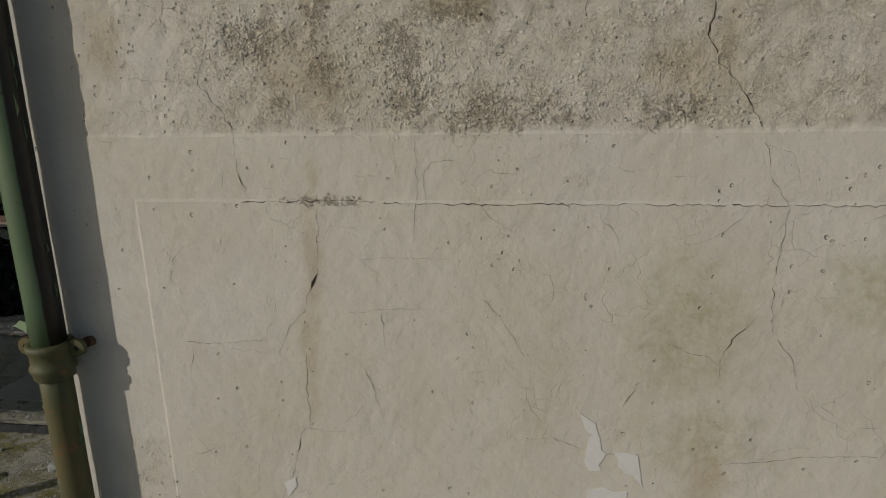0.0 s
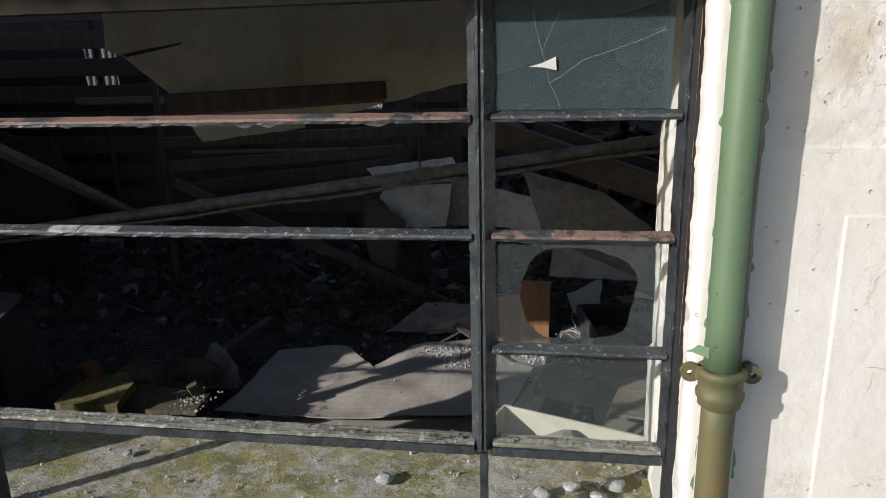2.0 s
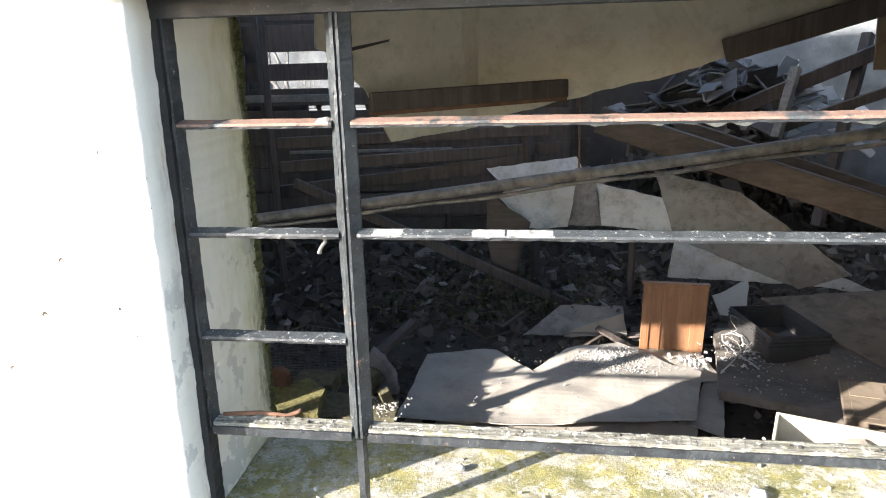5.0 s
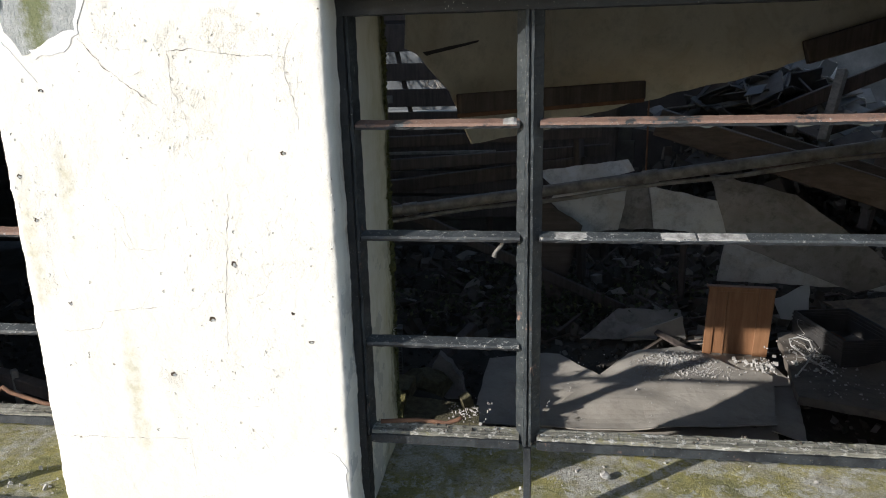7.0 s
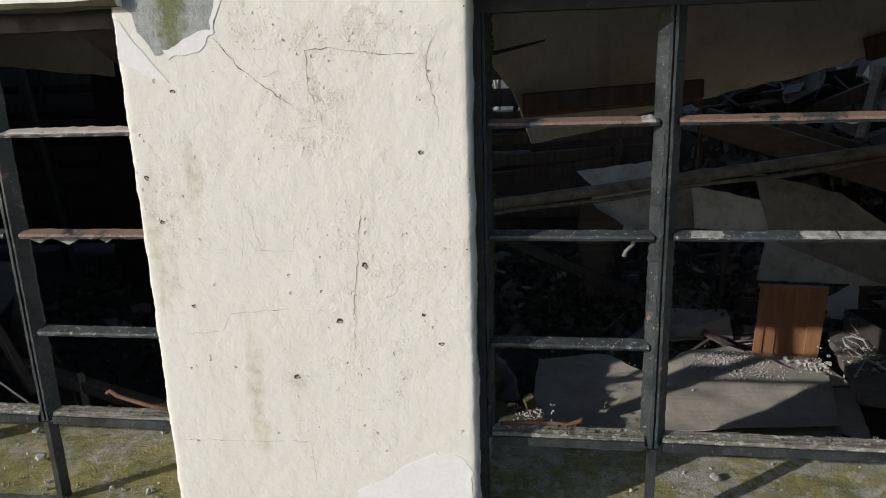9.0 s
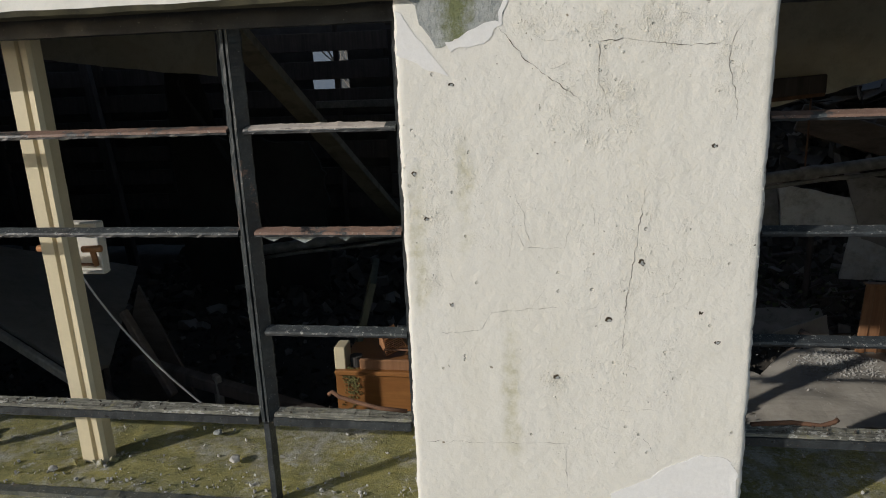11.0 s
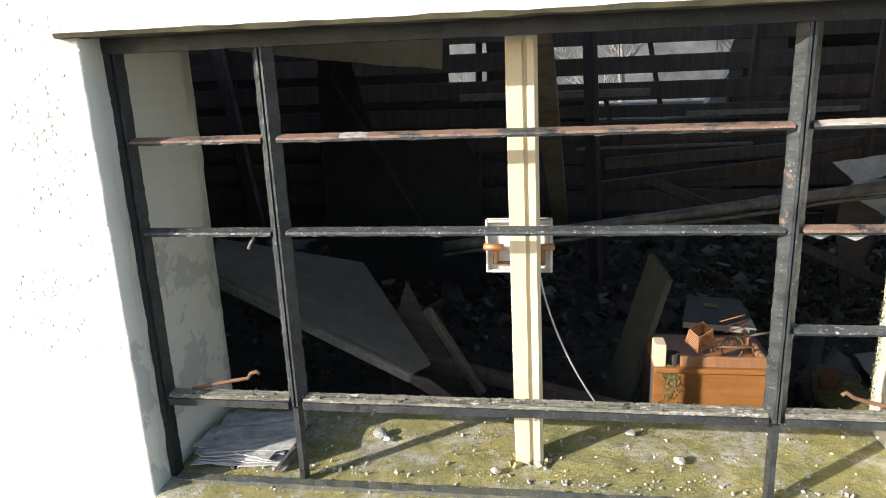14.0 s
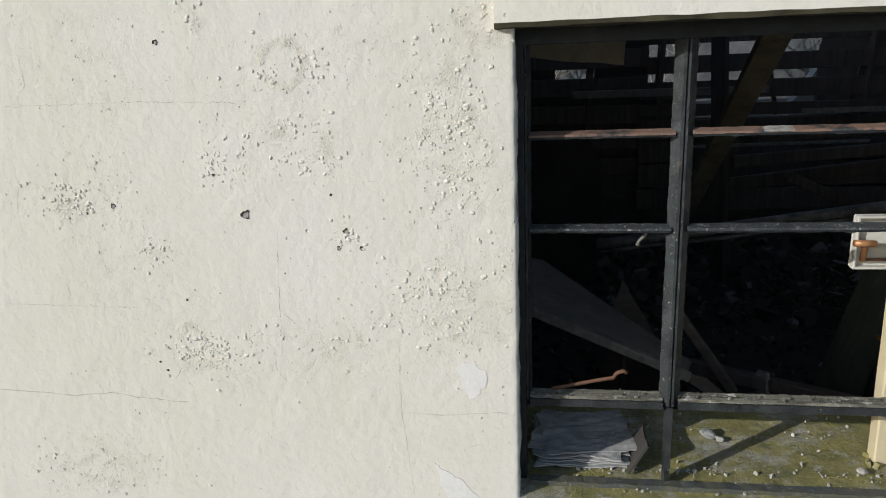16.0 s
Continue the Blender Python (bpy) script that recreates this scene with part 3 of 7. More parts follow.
def rough_bar(a, b, w, h, step=0.03, amp=0.0015, seed=0, flange=0.0):
    """A bar with a rectangular section w (in y) by h that runs from a to b, with uneven, flaking edges."""
    a, b = Vector(a), Vector(b)
    d = b - a
    n = max(2, int(d.length / step))
    t = d.normalized()
    side = Vector((0, 1, 0)) if abs(t.y) < 0.9 else Vector((1, 0, 0))
    up = t.cross(side).normalized()
    side = up.cross(t).normalized()
    sec = [(-w / 2, -h / 2), (w / 2, -h / 2), (w / 2, h / 2), (-w / 2, h / 2)]
    if flange:
        # a T shaped glazing section: a broad outer face and a narrow web
        sec = [(-w / 2, -h / 2), (-w / 2 + flange, -h / 2), (-w / 2 + flange, -h / 5), (w / 2, -h / 5),
               (w / 2, h / 5), (-w / 2 + flange, h / 5), (-w / 2 + flange, h / 2), (-w / 2, h / 2)]
    bm = bmesh.new()
    rings = []
    for i in range(n + 1):
        c = a + d * (i / n)
        ring = []
        for j, (s, u) in enumerate(sec):
            e = noise.noise_vector(c * 35 + Vector((seed, j * 3.1, 0))) * amp
            ring.append(bm.verts.new(c + side * (s + e.x) + up * (u + e.y)))
        rings.append(ring)
    k = len(sec)
    for r, q in zip(rings, rings[1:]):
        for j in range(k):
            bm.faces.new((r[j], r[(j + 1) % k], q[(j + 1) % k], q[j]))
    bm.faces.new(rings[0][::-1])
    bm.faces.new(rings[-1])
    bmesh.ops.recalc_face_normals(bm, faces=bm.faces)
    return bm


def tube(points, r, seg=12, amp=0.0, cap=True, seed=0):
    bm = bmesh.new()
    pts = [Vector(p) for p in points]
    rings = []
    for i, p in enumerate(pts):
        t = (pts[min(i + 1, len(pts) - 1)] - pts[max(i - 1, 0)]).normalized()
        side = t.orthogonal().normalized() if i == 0 else (rings[-1][1] - t * rings[-1][1].dot(t)).normalized()
        up = t.cross(side)
        rr = r[i] if isinstance(r, (list, tuple)) else r
        ring = []
        for j in range(seg):
            g = 2 * math.pi * j / seg
            e = 1 + amp * noise.noise(p * 9 + Vector((seed, j, 0)))
            ring.append(bm.verts.new(p + (side * math.cos(g) + up * math.sin(g)) * rr * e))
        rings.append((ring, side))
    for (q, _), (s, _) in zip(rings, rings[1:]):
        for j in range(seg):
            bm.faces.new((q[j], q[(j + 1) % seg], s[(j + 1) % seg], s[j]))
    if cap:
        bm.faces.new(rings[0][0][::-1])
        bm.faces.new(rings[-1][0])
    bmesh.ops.recalc_face_normals(bm, faces=bm.faces)
    return bm


def join(bm, other):
    tmp = bpy.data.meshes.new("tmp")
    other.to_mesh(tmp)
    other.free()
    bm.from_mesh(tmp)
    bpy.data.meshes.remove(tmp)
    return bm


def slab(corners, thick, jag=0.0, seed=0, sag=0.0, step=0.05):
    """A sheet through a few corners, with ragged edges and a thickness."""
    pts = [Vector(c) for c in corners]
    nrm = Vector((0, 0, 0))
    for a, b in zip(pts, pts[1:] + pts[:1]):
        nrm += a.cross(b)
    nrm.normalize()
    mid = sum(pts, Vector()) / len(pts)
    edge = []
    for a, b in zip(pts, pts[1:] + pts[:1]):
        n = max(1, int((b - a).length / step)) if jag else 1
        for i in range(n):
            p = a.lerp(b, i / n)
            out = (b - a).cross(nrm).normalized()
            e = jag * (noise.noise(p * 7 + Vector((seed, 0, 0))) + 0.6 * noise.noise(p * 23 + Vector((0, seed, 0)))) if i else 0.0
            edge.append(p + out * e)
    flat = [p - nrm * (p - mid).dot(nrm) for p in edge]
    bm = bmesh.new()
    top = [bm.verts.new(p + nrm * thick / 2 + nrm * sag * noise.noise(p * 1.7 + Vector((seed, 3, 0)))) for p in flat]
    low = [bm.verts.new(v.co - nrm * thick) for v in top]
    bm.faces.new(top)
    bm.faces.new(low[::-1])
    k = len(top)
    for i in range(k):
        bm.faces.new((top[i], low[i], low[(i + 1) % k], top[(i + 1) % k]))
    bmesh.ops.triangulate(bm, faces=[f for f in bm.faces if len(f.verts) > 4])
    bmesh.ops.recalc_face_normals(bm, faces=bm.faces)
    return bm


# ---- shapes for broken sheets and loose pieces ----
def beam(a, b, w, h, bevel=0.006, roll=0.0):
    """A squared timber from a to b, w wide and h deep."""
    a, b = Vector(a), Vector(b)
    m = Matrix.Translation((a + b) / 2) @ (b - a).to_track_quat("X", "Z").to_matrix().to_4x4() @ pose(0, 0, 0, roll)
    n = (b - a).length / 2
    return box((-n, -w / 2, -h / 2), (n, w / 2, h / 2), m, bevel)


def chunk(bm, at, size, rnd):
    """One angular lump."""
    q = Euler([rnd.uniform(0, 6.3) for _ in range(3)]).to_matrix().to_4x4()
    b = [Vector((sx, sy, sz)) for sx in (-1, 1) for sy in (-1, 1) for sz in (-1, 1)]
    s = Vector((rnd.uniform(0.6, 1.3), rnd.uniform(0.5, 1.1), rnd.uniform(0.25, 0.7))) * size / 2
    vs = []
    for p in b:
        p = Vector((p.x * s.x * rnd.uniform(0.5, 1.1), p.y * s.y * rnd.uniform(0.5, 1.1), p.z * s.z * rnd.uniform(0.6, 1.1)))
        vs.append(bm.verts.new(Vector(at) + q @ p))
    for f in ((0, 1, 3, 2), (4, 6, 7, 5), (0, 4, 5, 1), (2, 3, 7, 6), (0, 2, 6, 4), (1, 5, 7, 3)):
        bm.faces.new([vs[i] for i in f])


def lump(size, seed, flat=0.6):
    bm = bmesh.new()
    bmesh.ops.create_icosphere(bm, subdivisions=2, radius=size / 2)
    for v in bm.verts:
        v.co *= 1 + 0.45 * noise.noise(v.co * (2.2 / size) + Vector((seed, 0, 0)))
        v.co.z *= flat
    return bm


def single(name, bm, mat, label, category, group="", kind="", smooth=False):
    return tagged(obj(name, bm, mat, smooth=smooth), label, category, group, kind)


# ---- the front wall with its two window openings ----
OPEN = [(-3.028, -0.80), (-6.046, -3.813)]   # left and right edge of each opening
SILL_Z, HEAD_Z, THICK = 0.655, 2.015, 0.56
FRAME_Y = 0.115


def wall_depth(x, z):
    """How far the painted face stands off its plane: hand-laid render, and the sunk panel of the right-hand bay."""
    d = 0.003 * noise.noise(Vector((x * 1.1, 3, z * 1.1))) + 0.0015 * noise.noise(Vector((x * 6, 9, z * 6)))
    rough = max(0.0, noise.noise(Vector((x * 1.6, 1, z * 1.6))) + 0.15)
    d += 0.0018 * rough * noise.noise(Vector((x * 34, 5, z * 34)))
    wx, wz = 0.0012 * noise.noise(Vector((1, 2, z * 9))), 0.0015 * noise.noise(Vector((x * 9, 2, 1)))
    if x > PANEL_X - 0.003 + wx and z < PANEL_Z + 0.003 + wz:
        d -= 0.0035
    if x > -0.72 and z > BAND_Z + 0.003:
        d += 0.0025 + 0.003 * noise.noise(Vector((x * 38, 2, z * 38))) + 0.002 * noise.noise(Vector((x * 80, 2, z * 80)))
    return d


PANEL_X, PANEL_Z, BAND_Z = -0.535, 1.53, 1.66


def ease(v, lo, hi):
    v = min(1.0, max(0.0, (v - lo) / (hi - lo)))
    return v * v * (3 - 2 * v)


def near(places, x, z, wob):
    best = max(1 - math.hypot((x - px) / rx, (z - pz) / rz) for px, pz, rx, rz in places)
    return best + wob


def wear_of(x, z):
    """Rough, mould, rust / green, bare, damp at a place on the painted wall."""
    wob = sum(noise.noise(Vector((x * f, 4, z * f))) / (1 + 0.03 * f) for f in (14, 37, 83))
    right = ease(x, -0.75, -0.62)
    clump = ease(noise.noise(Vector((x * 21, 6, z * 21))) + 0.5 * noise.noise(Vector((x * 50, 6, z * 50))), -0.1, 0.45)
    patchy = (0.1 + 0.4 * clump) * ease(noise.noise(Vector((x * 2.3, 8, z * 2.3))) + 0.3 * wob, 0.0, 0.5)
    zone = ease(near(ROUGH, x, z, 0.9 * wob), -0.05, 0.7) * (0.3 + 0.7 * clump)
    ring = max((1 - ease(abs(math.hypot(x - px, (z - pz) * 0.9) / r - 1 + 0.3 * wob), 0.12, 0.30)) * ease(wob + math.atan2(z - pz, x - px) * 0.25 + 0.6, -0.2, 0.5) for px, pz, r in SCARS)
    top = right * ease(z + 0.01 * wob, BAND_Z, BAND_Z + 0.02)
    if x > PANEL_X and z < PANEL_Z:
        patchy *= 0.25
    rough = max(patchy, zone, ring, top * (0.25 + 0.75 * ease(x, -0.5, -0.3)) * (0.35 + 0.35 * clump + 0.2 * wob))
    return ((rough, ease(near(MOULD, x, z, 0.9 * wob), -0.25, 1.0), ease(near(RUSTED, x, z, 0.5 * wob), 0.0, 0.9)),
            (ease(near(GREEN, x, z, 0.5 * wob), 0.0, 0.9), max(zone * 0.8, ring), right))


SCARS = [(-6.655, 1.93, 0.055), (-7.015, 1.145, 0.04), (-3.25, 1.93, 0.035)]


def lines(lo, hi, step, extra):
    out = [lo]
    marks = sorted(e for e in extra if lo < e < hi) + [hi]
    for m in marks:
        n = max(1, round((m - out[-1]) / step))
        a = out[-1]
        out += [a + (m - a) * (i + 1) / n for i in range(n)]
    return out


def front_wall():
    xe = [e for o in OPEN for e in o]
    xs = [-14, -11, -9] + lines(-8.0, 1.5, 0.009, xe + [PANEL_X - v for v in (0.007, 0.005, 0.001, -0.001)]) + [3, 5]
    # the unseen top goes up to 6.2 m to keep sun off the battens
    zs = [-0.3, 0.1] + lines(0.55, 2.2, 0.009, [SILL_Z, HEAD_Z] + [b + v for b in (PANEL_Z, BAND_Z) for v in (-0.001, 0.001, 0.005, 0.007)]) + [2.8, 4.2, 6.2]
    bm = bmesh.new()

    def inside(x, z):
        return SILL_Z < z < HEAD_Z and any(a < x < b for a, b in OPEN)

    grid = {}
    def vert(i, j):
        if (i, j) not in grid:
            x, z = xs[i], zs[j]
            grid[i, j] = bm.verts.new((x, wall_depth(x, z), z))
        return grid[i, j]

    for i in range(len(xs) - 1):
        for j in range(len(zs) - 1):
            if not inside((xs[i] + xs[i + 1]) / 2, (zs[j] + zs[j + 1]) / 2):
                bm.faces.new((vert(i, j), vert(i + 1, j), vert(i + 1, j + 1), vert(i, j + 1)))
    # worn arrises
    for (i, j), v in grid.items():
        x, z = xs[i], zs[j]
        for a, b in OPEN:
            if SILL_Z <= z <= HEAD_Z and (abs(x - a) < 1e-4 or abs(x - b) < 1e-4):
                w = 0.004 * noise.noise(Vector((x, 7, z * 14))) + 0.003 * noise.noise(Vector((x, 1, z * 60)))
                v.co.x += w
                v.co.y += 0.003
    # reveals run back through the wall
    ys = [FRAME_Y * 0.5, FRAME_Y, 0.2, 0.3, 0.4, 0.5, THICK]
    rims = [e for e in bm.edges if len(e.link_faces) == 1 and all(-8.5 < v.co.x < 2 and SILL_Z - 0.01 < v.co.z < HEAD_Z + 0.01 for v in e.verts)]
    back = {}
    def column(v):
        if v not in back:
            col = [v]
            for y in ys:
                e = noise.noise_vector(Vector((v.co.x * 3, y * 9, v.co.z * 9))) * 0.006
                col.append(bm.verts.new((v.co.x + e.x, y, v.co.z + e.z * 0.5)))
            back[v] = col
        return back[v]
    made = []
    for e in rims:
        a, b = (column(v) for v in e.verts)
        for k in range(len(ys)):
            made.append(bm.faces.new((a[k], b[k], b[k + 1], a[k + 1])))
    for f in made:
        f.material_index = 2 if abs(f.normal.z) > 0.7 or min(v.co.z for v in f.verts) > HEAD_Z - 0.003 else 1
    # closing inner face, butted to the reveals
    for lo, hi in (((-14, -0.3), (-6.046, 6.2)), ((-3.813, -0.3), (-3.028, 6.2)), ((-0.80, -0.3), (5, 6.2)),
                   ((-6.046, -0.3), (-3.813, SILL_Z)), ((-3.028, -0.3), (-0.80, SILL_Z)),
                   ((-6.046, HEAD_Z), (-3.813, 6.2)), ((-3.028, HEAD_Z), (-0.80, 6.2))):
        bm.faces.new([bm.verts.new((x, THICK, z)) for x, z in ((lo[0], lo[1]), (lo[0], hi[1]), (hi[0], hi[1]), (hi[0], lo[1]))])
    bmesh.ops.recalc_face_normals(bm, faces=bm.faces)
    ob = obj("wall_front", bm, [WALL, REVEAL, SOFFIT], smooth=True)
    wear, stain = (ob.data.attributes.new(n, "FLOAT_VECTOR", "POINT") for n in ("wear", "stain"))
    both = [wear_of(v.co.x, v.co.z) for v in ob.data.vertices]
    wear.data.foreach_set("vector", [c for w, _ in both for c in w])
    stain.data.foreach_set("vector", [c for _, s in both for c in s])
    return tagged(ob, "cracked cream-white painted render wall with two window openings", "wall", kind="structure")


def lay_stuff(name, verts, faces, mats, flags, label, category):
    """Many small pieces on the wall's face, with the wall's own stains."""
    me = bpy.data.meshes.new(name)
    me.from_pydata(verts, [], faces)
    for m in mats:
        me.materials.append(m)
    me.polygons.foreach_set("material_index", flags)
    me.polygons.foreach_set("use_smooth", [True] * len(faces))
    wear, stain = (me.attributes.new(a, "FLOAT_VECTOR", "POINT") for a in ("wear", "stain"))
    both = [wear_of(v[0], v[2]) for v in verts[::7]]
    wear.data.foreach_set("vector", [c for w, _ in both for _ in range(7) for c in (0.25 * w[0], 0.4 * w[1], w[2])])
    stain.data.foreach_set("vector", [c for _, s in both for _ in range(7) for c in s])
    tagged(new(name, me), label, category, kind="stuff")


def wall_relief():
    """Grains that stand proud of the rough render, and pores and chips sunk in it."""
    r = random.Random(41)
    lumps, pores = ([], [], []), ([], [], [])

    def piece(store, x, z, size, high, flag):
        verts, faces, flags = store
        k = len(verts)
        y = wall_depth(x, z)
        squash, turn = r.uniform(0.3, 0.95), r.uniform(0, 3.14)
        verts.append((x + r.uniform(-0.2, 0.2) * size, y - high, z + r.uniform(-0.2, 0.2) * size))
        for i in range(6):
            g = math.pi * i / 3 + r.uniform(-0.3, 0.3)
            d = size * r.uniform(0.45, 1.3)
            a, b = d * math.cos(g), d * squash * math.sin(g)
            verts.append((x + a * math.cos(turn) - b * math.sin(turn), y + (0.0012 if flag == 0 else -0.0007), z + a * math.sin(turn) + b * math.cos(turn)))
        for i in range(6):
            faces.append((k, k + 1 + i, k + 1 + (i + 1) % 6))
            flags.append(flag)

    for x0, x1, n in ((-7.75, -6.05, 42000), (-3.81, -3.03, 15000), (-0.72, 1.05, 36000)):
        for _ in range(n):
            x, z = r.uniform(x0, x1), r.uniform(0.6, 2.08)
            (rough, mould, _), (_, bare, _) = wear_of(x, z)
            p = r.random()
            bunch = ease(noise.noise(Vector((x * 9, 2, z * 9))) + 0.6 * noise.noise(Vector((x * 30, 7, z * 30))), 0.1, 0.6)
            if p < rough * 0.75:
                s = r.choice((0.0014, 0.0018, 0.0024, 0.003, 0.0038, 0.005))
                piece(lumps, x, z, s, s * r.uniform(0.4, 0.75), 0)
            elif p < rough * (0.78 if x > -1 else 0.76) + 0.001 + (0.02 if x > -1 else 0.006) * bunch + mould * 0.14:
                s = r.choice((0.0006, 0.0008, 0.001, 0.0013, 0.0016, 0.0022)) * (1 + 0.8 * mould * r.random())
                piece(pores, x, z, s, 0.0007, 1)
                if r.random() < 0.7:
                    piece(lumps, x + s * 1.3, z - s * 0.8, s * 0.9, s * 0.45, 0)
    lay_stuff("render_grains", *lumps[:2], [WALL], lumps[2], "painted grains standing proud of the rough render", "grains")
    lay_stuff("render_pores", *pores[:2], [WALL, CRACKMAT], pores[2], "dark pores and mould spots in the rough render", "pores")


front_wall()
wall_relief()


ARRISMOSS = mat_plain("dark_green_moss", (0.03, 0.034, 0.012), (0.13, 0.13, 0.04), 40, 0.95, 0.8, 0.004)


def window_sill(a, b, name):
    nx, ny = int((b - a) / 0.02), 30
    bm = bmesh.new()
    g = []
    for i in range(nx + 1):
        row = []
        for j in range(ny + 1):
            x = a + (b - a) * i / nx
            y = -0.015 + (THICK + 0.015) * j / ny
            z = SILL_Z + 0.004 + 0.012 * (y / THICK) + 0.004 * noise.noise(Vector((x * 9, y * 9, 0))) + 0.003 * noise.noise(Vector((x * 30, y * 30, 4)))
            row.append(bm.verts.new((x, y, z)))
        g.append(row)
    for i in range(nx):
        for j in range(ny):
            bm.faces.new((g[i][j], g[i + 1][j], g[i + 1][j + 1], g[i][j + 1]))
    front = [g[i][0] for i in range(nx + 1)]
    low = [bm.verts.new((v.co.x, v.co.y, SILL_Z - 0.05)) for v in front]
    for i in range(nx):
        bm.faces.new((low[i], low[i + 1], front[i + 1], front[i]))
    ob = obj(name, bm, SILL, smooth=True)
    return tagged(ob, "weathered concrete window sill covered with moss and lichen", "window sill", kind="structure")


def arris_moss(x, s, z0, z1, n, seed, big=1.0):
    """Cushions of moss along the inner edge of a reveal."""
    r = random.Random(seed)
    bm = bmesh.new()
    for _ in range(n):
        z = r.uniform(z0, z1)
        thick = 0.35 + 0.65 * ease(noise.noise(Vector((seed, 3, z * 5))) + 0.4 * noise.noise(Vector((seed, 8, z * 17))), -0.3, 0.4)
        size = r.uniform(0.006, 0.02) * thick * big
        chunk(bm, (x + s * r.uniform(-0.002, 0.006), THICK - abs(r.gauss(0, 0.018)) * thick + 0.004, z), size, r)
    tagged(obj("reveal_moss", bm, ARRISMOSS), "dark green moss growing along the edge of the reveal", "moss", kind="stuff")


window_sill(*OPEN[0], "window_sill_1")
window_sill(*OPEN[1], "window_sill_2")
arris_moss(OPEN[0][0], 1, 0.7, 1.98, 1500, 1)
arris_moss(OPEN[1][1], -1, 0.7, 1.98, 420, 2, 0.5)


# ---- steel windows ----
BARS = [1.718, 1.457, 1.187, 0.93]


def prism(sec, lo, hi, axis="z", step=0.012, amp=0.0012, seed=0):
    """A bar of the given section (x, y for an upright, y, z for a level one) with slightly uneven, flaking edges."""
    n = max(2, int((hi - lo) / step))
    bm = bmesh.new()
    rings = []
    for i in range(n + 1):
        t = lo + (hi - lo) * i / n
        ring = []
        for j, (u, v) in enumerate(sec):
            p = Vector((u, v, t) if axis == "z" else (t, u, v))
            e = noise.noise_vector(p * 42 + Vector((seed, j * 3.1, 0))) * amp + noise.noise_vector(p * 130 + Vector((j, seed, 0))) * amp * 0.7
            ring.append(bm.verts.new(p + (Vector((e.x, e.y, 0)) if axis == "z" else Vector((0, e.y, e.z)))))
        rings.append(ring)
    k = len(sec)
    for r, q in zip(rings, rings[1:]):
        for j in range(k):
            bm.faces.new((r[j], r[(j + 1) % k], q[(j + 1) % k], q[j]))
    bm.faces.new(rings[0][::-1])
    bm.faces.new(rings[-1])
    bmesh.ops.recalc_face_normals(bm, faces=bm.faces)
    return bm


